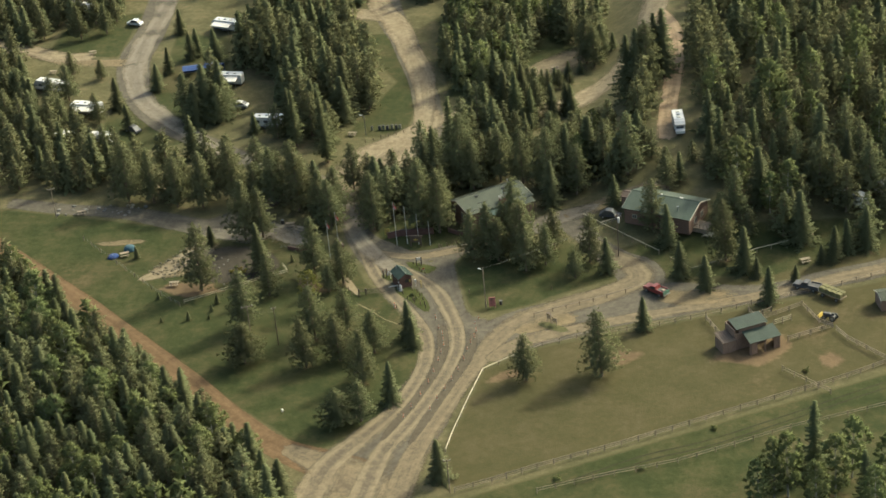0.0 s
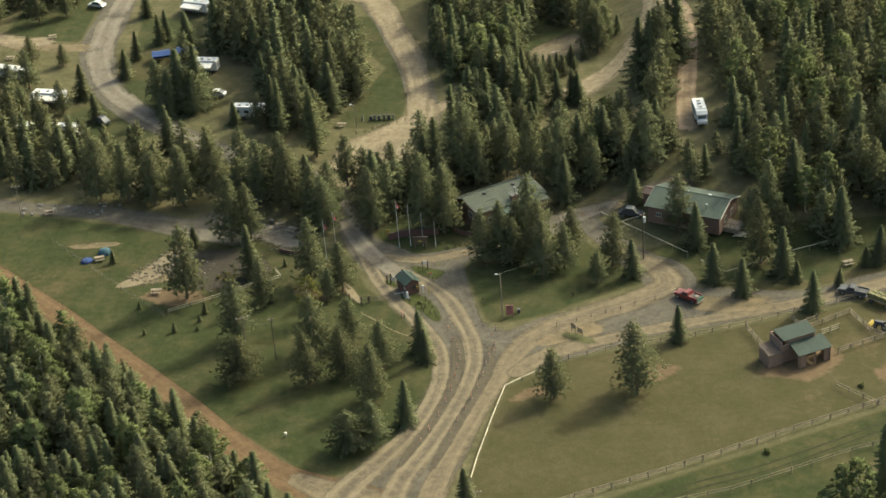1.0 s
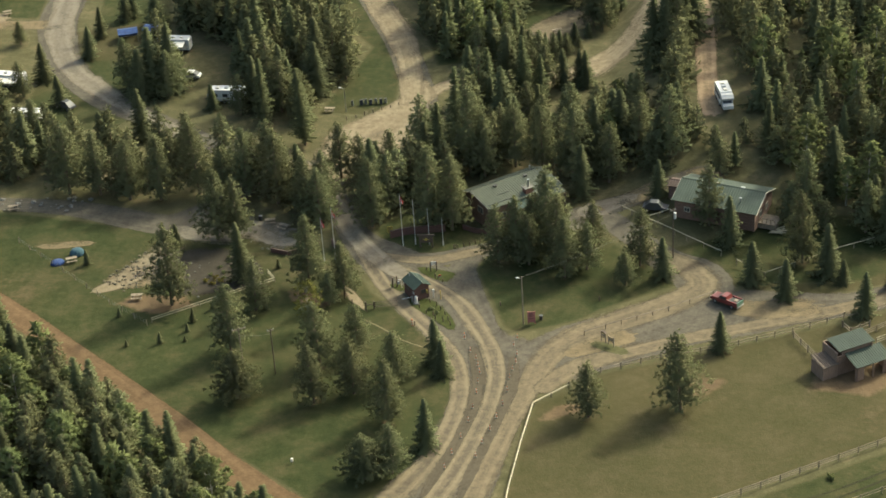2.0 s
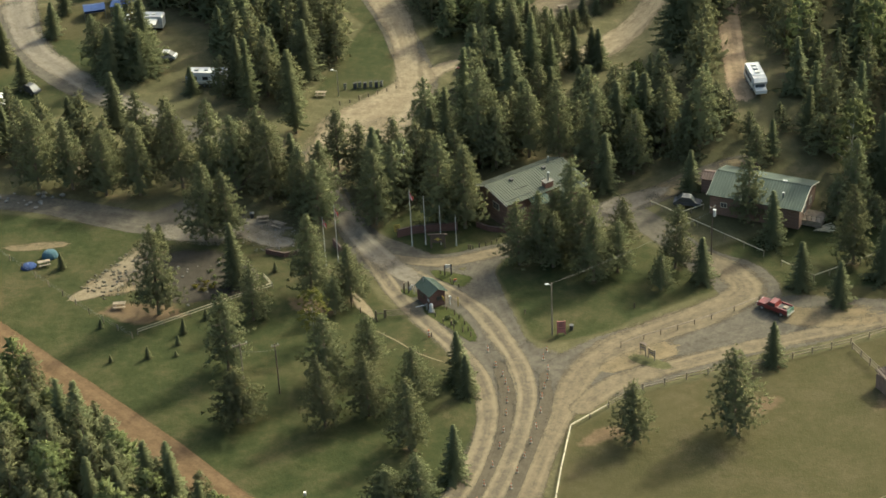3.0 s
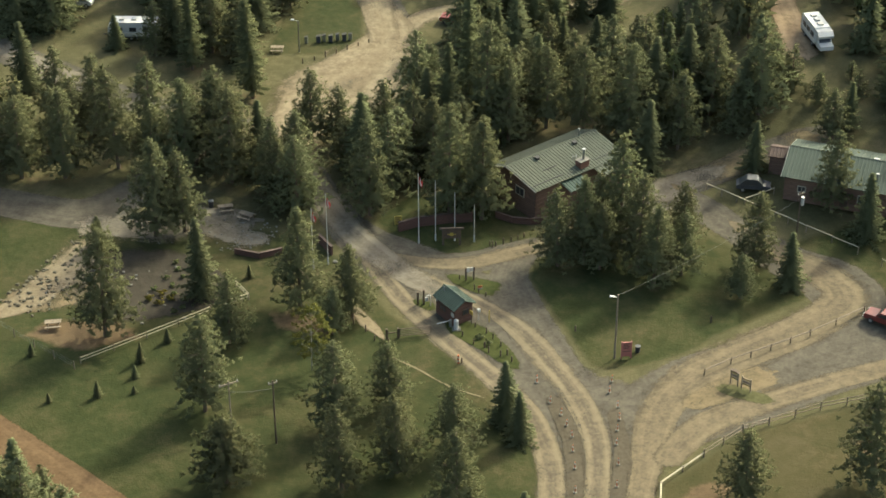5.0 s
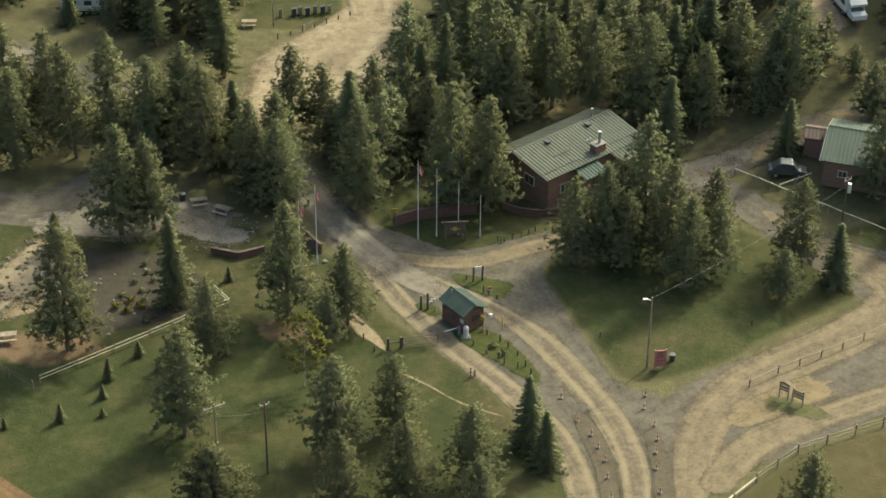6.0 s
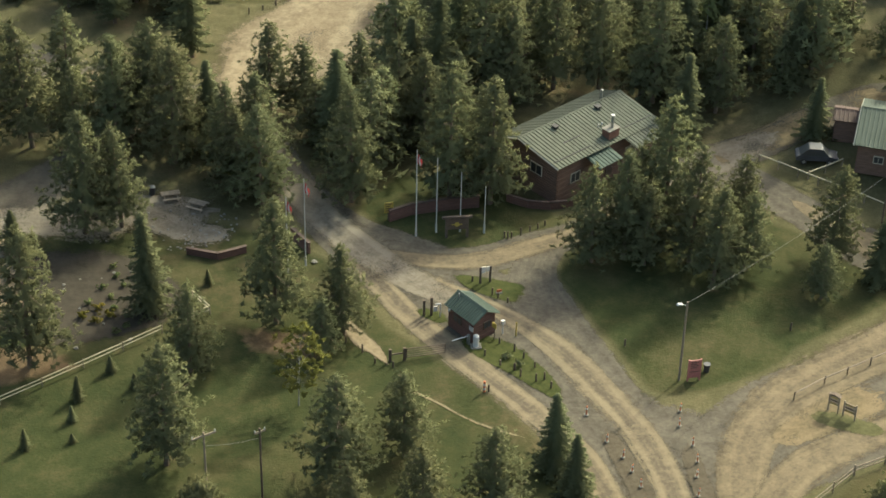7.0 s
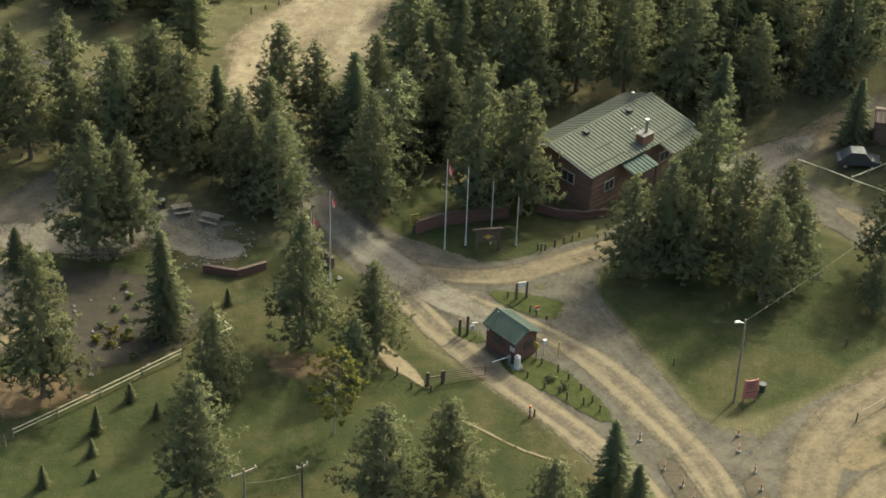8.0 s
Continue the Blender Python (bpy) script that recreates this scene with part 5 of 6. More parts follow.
fence("corral_fence", [(75.7, -13.0), (72.5, -15.0)], 2.2, (0.4, 0.8, 1.2), 1.3, GREYWOOD, PALERAIL, "pale rails of a pen beside the barn", wide=0.75)
fence("corral_fence", [(60.0, -12.8), (62.7, -18.9)], 2.4, (0.4, 0.8, 1.2), 1.3, GREYWOOD, GREYWOOD, "grey rails between barn and pasture fence", wide=0.75)
fence("corral_fence", [(73.8, -30.6), (82.0, -38.0)], 2.6, (0.5, 1.0), 1.2, GREYWOOD, GREYWOOD, "grey rail fence across the pasture", wide=0.75)
fence("corral_fence", [(67.9, -9.8), (68.9, -11.9), (72.1, -9.9)], 2.0, (0.4, 0.9), 1.2, GREYWOOD, GREYWOOD, "small grey pen beside the spruce")


def timber_wall(name, points, tall, label, material=REDWOOD):
    """A low wall of stacked timbers with a cap, bent along a line."""
    ob = thing(name, points[0][0], points[0][1], 0, label, "retaining wall")
    base = Vector(ob.location)
    for (ax, ay), (bx, by) in zip(points, points[1:]):
        ln = math.hypot(bx - ax, by - ay)
        m = pose(ax - base.x, ay - base.y, 0, 0, 0, math.degrees(math.atan2(by - ay, bx - ax)))
        n = max(2, round(tall / 0.22))
        for k in range(n):
            z = -0.1 + (tall + 0.1) * k / n
            part("timber", Solid().box(0, ln, -0.11 - 0.015 * (k % 2), 0.11, z, z + (tall + 0.1) / n - 0.012), material, ob, "", m)
        part("cap", Solid().box(-0.05, ln + 0.05, -0.17, 0.17, tall, tall + 0.07), REDCAP, ob, "", m)
    return ob


timber_wall("timber_wall", [(-6.0, 20.9), (-3.6, 22.0), (0.2, 22.6), (3.4, 22.8)], 1.3, "red-brown timber wall behind the flagpoles")
timber_wall("timber_wall", [(-26.4, 17.0), (-23.4, 15.8), (-20.6, 16.8)], 0.7, "angled red-brown timber wall beside the picnic clearing")
timber_wall("timber_wall", [(-16.0, 19.0), (-14.4, 16.0)], 1.2, "short red-brown timber wall by the road")
timber_wall("timber_wall", [(6.4, 23.6), (8.4, 22.2), (10.6, 21.7), (13.0, 21.9)], 0.8, "low red-brown timber wall in front of the lodge")


# ---------------------------------------------------------------- poles, flags, signs
def flag_pole(x, y, tall, cloth, drop=1.0):
    ob = thing("flagpole", x, y, random.uniform(-10, 10), "slender white flagpole" + (" with a limp red and white flag" if cloth else ", bare"), "flagpole", "flagpoles")
    part("pole", Solid().tube((0, 0, 0.9), (0, 0, tall), 0.055, 0.038, 10), WHITE, ob)
    part("base", Solid().tube((0, 0, -0.2), (0, 0, 0.95), 0.10, 0.09, 10), WHITE, ob)
    part("finial", Solid().tube((0, 0, tall), (0, 0, tall + 0.14), 0.07, 0.03, 8), STEEL, ob)
    if cloth:
        for a, b, m in ((0, 0.35, FLAGRED), (0.35, 0.65, WHITE), (0.65, 1.0, FLAGRED)):
            s = Solid()
            pts = []
            for k in range(9):
                t = k / 8
                for u in (a, b):
                    z = tall - 0.35 - drop * t - 0.75 * u
                    pts.append((0.07 + 0.42 * u + 0.07 * math.sin(5 * t + 6 * u), 0.12 * math.sin(7 * u + 2 * t), z))
            n = len(pts)
            pts += [(p[0], p[1] + 0.02, p[2]) for p in pts]
            f = [(2 * k, 2 * k + 1, 2 * k + 3, 2 * k + 2) for k in range(8)]
            s.add(pts, f + [tuple(i + n for i in q)[::-1] for q in f])
            part("flag", s, m, ob, "red flag cloth" if m is FLAGRED else "white flag cloth")
    return ob


for x, y, tall, cloth in ((-3.6, 18.1, 10.0, True), (-1.5, 18.6, 8.6, False), (0.9, 18.5, 6.9, False), (3.3, 18.1, 5.3, False), (-16.7, 13.0, 8.6, True), (-14.9, 14.0, 9.9, True)):
    flag_pole(x, y, tall, cloth)

lamp = thing("street_lamp", 17.7, -7.3, 0, "dark wooden street lamp pole with a white lamp head", "street lamp")
part("pole", Solid().tube((0, 0, -0.3), (0, 0, 8.8), 0.12, 0.085, 9), GREYWOOD, lamp)
part("arm", Solid().tube((0, 0, 8.4), (-0.6, 0, 8.6), 0.04, 0.035, 6), STEEL, lamp)
part("lamp_head", Solid().prism([(-0.95, 8.54), (-0.87, 8.66), (-0.5, 8.66), (-0.42, 8.56)], -0.12, 0.12), WHITE, lamp, "white lamp head")
far = thing("street_lamp", -18.8, 70.3, 0, "slim grey street lamp at the road bend", "street lamp")
part("pole", Solid().tube((0, 0, -0.3), (0, 0, 5.0), 0.1, 0.07, 8), STEEL, far)
part("arm", Solid().tube((0, 0, 4.9), (-0.7, 0, 5.2), 0.04, 0.03, 6), STEEL, far)
part("lamp_head", Solid().prism([(-1.1, 5.12), (-1.0, 5.28), (-0.6, 5.28), (-0.55, 5.15)], -0.14, 0.14), WHITE, far)


def utility_pole(x, y, tall, arm, turn, label, tank=False):
    ob = thing("utility_pole", x, y, turn, label, "utility pole", "utility poles")
    part("pole", Solid().tube((0, 0, -0.3), (0, 0, tall), 0.11, 0.08, 9), GREYWOOD if arm > 1 else DARKWOOD, ob)
    part("crossarm", Solid().box(-arm / 2, arm / 2, -0.06, 0.06, tall - 0.45, tall - 0.3), GREYWOOD, ob)
    for k in (-1, 0, 1):
        part("insulator", Solid().tube((k * arm * 0.45, 0, tall - 0.3), (k * arm * 0.45, 0, tall - 0.08), 0.05, 0.04, 6), WHITE, ob, "white insulator")
    if tank:
        part("transformer", Solid().tube((0.33, 0, tall - 2.0), (0.33, 0, tall - 0.9), 0.26, 0.26, 12), WHITE, ob, "pale grey transformer can")
    return ob


utility_pole(42.3, 12.0, 9.6, 1.0, 30, "dark utility pole with a pale transformer can", True)
utility_pole(-20.7, -20.6, 8.4, 1.0, 25, "tall dark utility pole on the lawn")
utility_pole(-25.2, -22.6, 10.0, 2.2, 25, "grey utility pole with a wide crossarm")
utility_pole(-81.4, 32.6, 7.3, 1.6, 20, "grey utility pole at the edge of the wood")
utility_pole(18.4, -67.8, 6.8, 1.2, 10, "grey utility pole at the pasture corner")


def cable(a, b, sag):
    s = Solid()
    a, b = Vector(a), Vector(b)
    pts = [a.lerp(b, k / 14) - Vector((0, 0, sag * 4 * (k / 14) * (1 - k / 14))) for k in range(15)]
    for p, q in zip(pts, pts[1:]):
        s.tube(p, q, 0.013, 0.013, 4)
    return part("overhead_cable", s, CABLE, None)


tagged(cable((17.7, -7.3, 8.7), (42.3, 12.0, 8.7), 0.5), "thin overhead cable between two poles", "cable")
tagged(cable((-25.2, -22.6, 8.6), (-20.7, -20.6, 7.4), 0.2), "thin overhead cable above the lawn", "cable")


def bars(parent, x0, x1, y, z, rows, material, gap=0.16):
    """Unreadable lines of writing as plain bars."""
    for k in range(rows):
        part("lettering", Solid().box(x0, x1 - 0.25 * (x1 - x0) * (k % 2), y - 0.012, y, z - gap * k, z - gap * k + gap * 0.45), material, parent)


board = thing("sign_board", 19.0, -7.4, 4, "maroon notice board with bars of writing beside the lamp", "sign")
part("panel", Solid().box(-0.5, 0.5, -0.05, 0.05, 0.3, 2.25), SIGNRED, board)
for a in (-0.56, 0.56):
    part("post", Solid().box(a - 0.06, a + 0.06, -0.07, 0.07, -0.3, 2.35), SIGNRED, board)
part("seam", Solid().box(-0.5, 0.5, -0.075, -0.05, 0.98, 1.05), DARKWOOD, board)
bars(board, -0.36, 0.36, -0.051, 2.0, 4, DARKWOOD, 0.2)
bin_ = thing("litter_bin", 20.5, -6.2, 0, "small black litter bin on the grass", "litter bin")
part("body", Solid().tube((0, 0, 0), (0, 0, 0.75), 0.26, 0.30, 12), BLACK, bin_)
part("rim", Solid().tube((0, 0, 0.75), (0, 0, 0.81), 0.33, 0.33, 12), DARKCAR, bin_)

info = thing("notice_board", 31.0, -13.6, -42, "weathered brown notice board with two plank panels on posts", "notice board")
for k, (px, w) in enumerate(((-0.75, 0.95), (0.8, 1.15))):
    for row in range(3):
        z = 0.85 - 0.2 * k + 0.32 * row
        part("plank", Solid().box(px - w / 2, px + w / 2, -0.04, 0.04, z, z + 0.27), GREYWOOD, info)
        part("lettering", Solid().box(px - w * 0.35, px + w * 0.3, -0.055, -0.04, z + 0.09, z + 0.18), DARKWOOD if row % 2 else YELLOW, info)
    for a in (-1, 1):
        part("post", Solid().box(px + a * w / 2 - 0.06, px + a * w / 2 + 0.06, -0.06, 0.06, -0.3, 1.95 - 0.2 * k), GREYWOOD, info)
part("roof", Solid().prism([(-1.35, 1.92), (-0.75, 2.08), (-0.15, 1.92)], -0.22, 0.22), DARKWOOD, info)

ysign = thing("sign", -6.05, 21.2, 8, "yellow sign with dark bars of writing on a post", "sign")
part("post", Solid().box(-0.07, 0.07, 0.02, 0.14, -0.3, 2.0), DARKWOOD, ysign)
part("panel", Solid().box(-0.45, 0.45, -0.04, 0.02, 0.9, 2.1), YELLOW, ysign)
bars(ysign, -0.34, 0.34, -0.041, 1.85, 4, DARKWOOD, 0.26)
esign = thing("entrance_sign", 0.45, 17.6, 0, "dark timber entrance sign with a yellow emblem", "sign")
part("panel", Solid().box(-1.0, 1.0, -0.06, 0.06, 0.9, 2.1), DARKWOOD, esign)
for a in (-1.05, 1.05):
    part("post", Solid().box(a - 0.12, a + 0.12, -0.12, 0.12, -0.3, 2.2), DARKWOOD, esign)
part("beam", Solid().box(-1.5, 1.5, -0.14, 0.14, 2.2, 2.42), DARKWOOD, esign)
part("emblem", Solid().tube((0, -0.06, 1.5), (0, -0.1, 1.5), 0.26, 0.26, 12), YELLOW, esign, "round yellow emblem")
part("emblem", Solid().box(-0.55, 0.55, -0.085, -0.06, 1.44, 1.54), YELLOW, esign, "yellow bar")

tank = thing("water_tank", -0.05, -0.55, 0, "white upright plastic tank by the gatehouse corner", "tank")
part("body", Solid().tube((0, 0, 0), (0, 0, 1.2), 0.28, 0.28, 16), WHITE, tank)
part("lid", Solid().tube((0, 0, 1.2), (0, 0, 1.34), 0.28, 0.14, 16), WHITE, tank)
part("slab", Solid().box(-0.5, 0.5, -0.45, 0.45, -0.1, 0.06), STONE, tank)
barrier = thing("barrier_arm", -0.7, -0.1, -160, "lowered white barrier arm over the exit lane", "barrier")
part("arm", Solid().box(0, 1.7, -0.035, 0.035, 0.88, 0.95), WHITE, barrier)
part("post", Solid().box(-0.12, 0.12, -0.12, 0.12, -0.1, 1.05), STEEL, barrier)

fgate = thing("field_gate", -6.9, -1.9, 6, "open dark metal field gate on dark posts", "gate")
part("gate_frame", Solid().box(0.2, 3.9, -0.03, 0.03, 1.15, 1.22).box(0.2, 3.9, -0.03, 0.03, 0.2, 0.27).box(0.2, 0.27, -0.03, 0.03, 0.2, 1.22).box(3.83, 3.9, -0.03, 0.03, 0.2, 1.22), DARKWOOD, fgate)
for k in range(3):
    part("bar", Solid().box(0.27, 3.83, -0.02, 0.02, 0.45 + 0.24 * k, 0.5 + 0.24 * k), DARKWOOD, fgate)
for px in (0.05, -1.3):
    part("post", Solid().box(px - 0.12, px + 0.12, -0.12, 0.12, -0.3, 1.35), DARKWOOD, fgate)
part("rail", Solid().box(-1.2, -0.05, -0.05, 0.05, 0.7, 0.82), DARKWOOD, fgate)

# short dark bollards
BOL = thing("bollard", 3.0, -4.4, 0, "short dark wooden bollard in the grass", "bollard", "bollards")
part("post", Solid().tube((0, 0, -0.2), (0, 0, 0.75), 0.11, 0.10, 8), DARKWOOD, BOL)
part("cap", Solid().tube((0, 0, 0.75), (0, 0, 0.80), 0.12, 0.07, 8), DARKWOOD, BOL)
for x, y in ((3.4, -5.4), (4.7, -6.2), (5.5, -6.0), (4.1, -2.7), (2.2, -0.3), (0.6, -2.0), (1.8, -3.6), (3.4, -1.6), (4.9, -4.2), (5.9, -7.3), (2.6, 7.3), (3.1, 6.8), (3.9, 6.0), (1.0, 9.8), (13.8, -1.7), (29.9, -0.8),
             (5.2, 17.0), (5.5, 16.8), (5.9, 16.9), (6.9, 17.3), (7.9, 17.8), (8.8, 18.3), (9.6, 18.8), (-9.6, -2.2), (-10.6, -0.4), (-12.0, 1.2), (0.2, -7.3), (-8.0, -2.9), (-18.3, 66.6), (-16.6, 67.6), (-15, 68.6), (-13.4, 69.6), (-11.8, 70.6), (-10.2, 71.6), (-8.6, 72.6)):
    copy_thing(BOL, stand(x, y, random.uniform(0, 90), 0.8, random.uniform(0.7, 1.1), 0.03))
spk = thing("speaker_post", 2.7, 1.2, 20, "white post with a small box beside the gatehouse", "post")
part("post", Solid().tube((0, 0, -0.1), (0, 0, 1.5), 0.06, 0.06, 8), WHITE, spk)
part("box", Solid().box(-0.17, 0.17, -0.14, 0.14, 1.1, 1.5), WHITE, spk)
yp = thing("marker_post", 3.9, 0.7, 0, "slim yellow marker post", "post")
part("post", Solid().tube((0, 0, -0.1), (0, 0, 1.5), 0.06, 0.06, 8), YELLOW, yp)
part("cap", Solid().tube((0, 0, 1.5), (0, 0, 1.58), 0.09, 0.05, 8), YELLOW, yp)
ys = thing("sign", 1.75, 0.35, -57, "yellow sign on the gatehouse gable", "sign")
part("panel", Solid().box(-0.28, 0.28, -0.03, 0.03, 1.35, 1.9), YELLOW, ys)
part("bracket", Solid().box(-0.03, 0.03, 0.03, 0.1, -0.1, 1.8), DARKWOOD, ys)
for x, y, t in ((-4.3, 4.7, 1.7), (-3.6, 4.7, 2.0)):
    p = thing("timber_post", x, y, 0, "dark timber post before the gatehouse", "post", "timber posts")
    part("post", Solid().box(-0.11, 0.11, -0.11, 0.11, -0.2, t), DARKWOOD, p)
    part("cap", Solid().box(-0.14, 0.14, -0.14, 0.14, t, t + 0.06), DARKWOOD, p)
ws = thing("sign", -3.0, 4.3, 10, "white bent pipe with a white sign", "sign")
part("pipe", Solid().tube((0.2, 0, -0.1), (0.2, 0, 1.5), 0.06, 0.06, 8).tube((0.2, 0, 1.5), (-0.3, 0, 1.55), 0.06, 0.06, 8), WHITE, ws)
part("panel", Solid().box(-0.45, -0.1, -0.05, 0.05, 0.75, 1.3), WHITE, ws)
bs = thing("sign", 2.2, 9.5, 10, "pale sign board on two dark posts", "sign")
part("panel", Solid().box(-0.4, 0.0, -0.05, 0.05, 1.2, 1.85), CREAM, bs)
part("panel", Solid().box(0.08, 0.42, -0.05, 0.05, 1.25, 1.8), CREAM, bs)
for a in (-0.5, 0.5):
    part("post", Solid().box(a - 0.09, a + 0.09, -0.09, 0.09, -0.2, 1.85), DARKWOOD, bs)

# a row of bins at the road bend
for x, y, w, pale in ((-17.8, 73.0, 0.45, True), (-16.0, 73.2, 0.6, False), (-15.2, 73.5, 0.55, True), (-14.2, 73.3, 0.6, False), (-13.2, 73.7, 0.55, True), (-12.2, 73.6, 0.6, False), (-11.3, 73.7, 0.5, True)):
    bn = thing("refuse_bin", x, y, random.uniform(-8, 8), "pale grey refuse bin with a sloping lid" if pale else "dark refuse bin with a sloping lid", "refuse bin", "bins at the bend")
    part("body", Solid().prism([(-w * 0.45, 0), (-w * 0.5, 0.95), (w * 0.5, 1.05), (w * 0.45, 0)], -w * 0.5, w * 0.5, [0.03, 0, 0, 0.03]), STEEL if pale else DARKCAR, bn)
    part("lid", Solid().prism([(-w * 0.54, 0.95), (-w * 0.54, 1.0), (w * 0.54, 1.12), (w * 0.54, 1.05)], -w * 0.54, w * 0.54), BLACK, bn)

# orange lane markers
CONE = thing("lane_marker", 8.4, -11.4, 0, "orange tubular lane marker with pale bands", "traffic cone", "lane markers")
part("tube", Solid().tube((0, 0, 0.08), (0, 0, 1.0), 0.075, 0.055, 10), ORANGE, CONE)
part("base", Solid().box(-0.2, 0.2, -0.2, 0.2, 0, 0.06), STONE, CONE)
part("band", Solid().tube((0, 0, 0.62), (0, 0, 0.76), 0.095, 0.09, 10), WHITE, CONE, "pale reflective band")
for x, y in ((9.5, -15.3), (10.5, -17.5), (10.9, -19.4), (11.3, -21.4), (11.1, -23.9), (11.0, -26.8), (10.6, -30.7), (10.1, -34.2), (9.2, -38.2), (8.1, -42.2), (7.2, -45.6),
             (16.8, -11.8), (16.3, -13.8), (16.9, -16.5), (16.8, -18.7), (16.3, -20.6), (15.9, -23.0), (15.7, -26.4), (15.1, -30.0), (14.3, -33.3), (13.4, -36.4), (12.4, -39.6), (11.6, -43.0)):
    copy_thing(CONE, stand(x, y, random.uniform(0, 90), 0.8, 0.85, 0.1, random.uniform(-4, 4), random.uniform(-4, 4)))
hyd = thing("marker_post", -0.2, -7.3, 0, "orange and white striped marker post on the lawn", "post")
for k in range(5):
    part("band", Solid().tube((0, 0, 0.24 * k), (0, 0, 0.24 * k + 0.24), 0.11, 0.11, 10), ORANGE if k % 2 == 0 else WHITE, hyd)
heap = thing("lumber_pile", 60.6, 18.6, 20, "heap of pale sawn boards lying in the grass", "lumber pile")
for k in range(16):
    part("board", Solid().box(-1.1, 1.1, -0.09, 0.09, 0, 0.05), PALERAIL, heap, "", pose(random.uniform(-0.9, 0.9), random.uniform(-0.9, 0.9), 0.03 + 0.03 * k, 0, 0, random.gauss(0, 16)))
osign = thing("sign", 3.3, 7.6, 15, "small orange road sign", "sign")
part("panel", Solid().box(-0.26, 0.26, -0.03, 0.03, 0.15, 0.42), ORANGE, osign)
part("stand", Solid().box(-0.04, 0.04, 0.03, 0.09, 0, 0.38).box(-0.3, 0.3, -0.2, 0.25, 0, 0.05), BLACK, osign)


# ---------------------------------------------------------------- picnic tables, rocks, shrubs
def picnic(x, y, turn, label="grey weathered picnic table with two benches"):
    ob = thing("picnic_table", x, y, turn, label, "picnic table", "picnic tables")
    for k in range(4):
        part("plank", Solid().box(-0.95, 0.95, -0.38 + 0.195 * k, -0.20 + 0.195 * k, 0.72, 0.77), GREYWOOD, ob)
    for a in (-1, 1):
        part("bench", Solid().box(-0.95, 0.95, a * 0.72 - 0.13, a * 0.72 + 0.13, 0.42, 0.47), GREYWOOD, ob)
        s = Solid()
        s.box(a * 0.65 - 0.05, a * 0.65 + 0.05, -0.85, 0.85, 0.36, 0.42)
        s.box(a * 0.65 - 0.05, a * 0.65 + 0.05, -0.38, 0.38, 0.66, 0.72)
        for b in (-1, 1):
            s.tube((a * 0.65, b * 0.62, -0.05), (a * 0.65, b * 0.28, 0.7), 0.055, 0.055, 5)
        part("leg", s, GREYWOOD, ob)
    return ob


for x, y, turn in ((-47.1, 2.5, 5), (-27.9, 27.0, 10), (-25.2, 25.0, -30), (-106.3, 110.7, 0), (-101.0, 110.4, -15), (-99.4, 122.7, 20), (22, 104.5, 20), (-22.0, 70.6, -5), (78.9, 9.0, 20), (-76, 34, 15), (-61, 15.0, 20)):
    picnic(x, y, turn)


def rock_mesh(rng, flat=0.6):
    b = bmesh.new()
    bmesh.ops.create_icosphere(b, subdivisions=2, radius=1.0)
    for v in b.verts:
        k = 0.75 + 0.5 * noise.noise(v.co * 1.3 + Vector(rng.uniform(-9, 9, 3).tolist()) * 0.001 + Vector((rng.uniform(0, 0.05), 0, 0)))
        v.co = Vector((v.co.x * k * 1.2, v.co.y * k, v.co.z * k * flat))
    me = bpy.data.meshes.new("rock")
    b.to_mesh(me)
    b.free()
    me.materials.append(STONE)
    return me


ROCKS = [rock_mesh(R, f) for f in (0.5, 0.65, 0.8)]
CLODS = [rock_mesh(R, f) for f in (0.4, 0.55, 0.7)]
for clod in CLODS:
    clod.materials[0] = CLAY


def rock(x, y, size, group="rocks", kinds=ROCKS):
    ob = new("rock" if kinds is ROCKS else "clod", kinds[random.randrange(3)])
    ob.matrix_basis = stand(x, y, random.uniform(0, 360), size, size * random.uniform(0.8, 1.1), size * 0.2)
    return tagged(ob, "rough grey rock lying on the ground" if kinds is ROCKS else "dark clod of earth on pale sand", "rock" if kinds is ROCKS else "clod", group)


random.seed(33)
for k in range(26):
    x, y = -40 + random.uniform(-9, 9), 9.5 + random.uniform(-7, 6)
    rock(x, y, random.uniform(0.1, 0.26), "rocks of the play area")
for k in range(30):
    x, y = -76 + random.uniform(-6, 14), 36 + random.uniform(-2.4, 2.0)
    rock(x, y, random.uniform(0.2, 0.6), "rocks by the service road")
for k in range(40):
    x, y = -29 + random.uniform(-8, 8), 22 + random.uniform(-2.5, 3.0)
    rock(x, y, random.uniform(0.08, 0.18), "rocks of the clearing")
for k in range(45):
    f = random.uniform(0, 1)
    rock(-28 + 6 * f + random.uniform(-0.8, 0.8), 18.3 + 2.4 * f + random.gauss(0, 0.7), random.uniform(0.07, 0.17), "rocks of the clearing")
for k in range(150):
    f = random.uniform(0, 1)
    side = random.uniform(-1, 1)
    rock(-52 + 8.5 * f + side * 2.6, 6.5 + 15 * f ** 1.2 - side * 2.0, random.uniform(0.12, 0.34), "clods on the sandy strip", CLODS)
for x, y, s in ((-14.0, 14.4, 0.35), (-66, 33, 0.5)):
    rock(x, y, s, "single rocks")


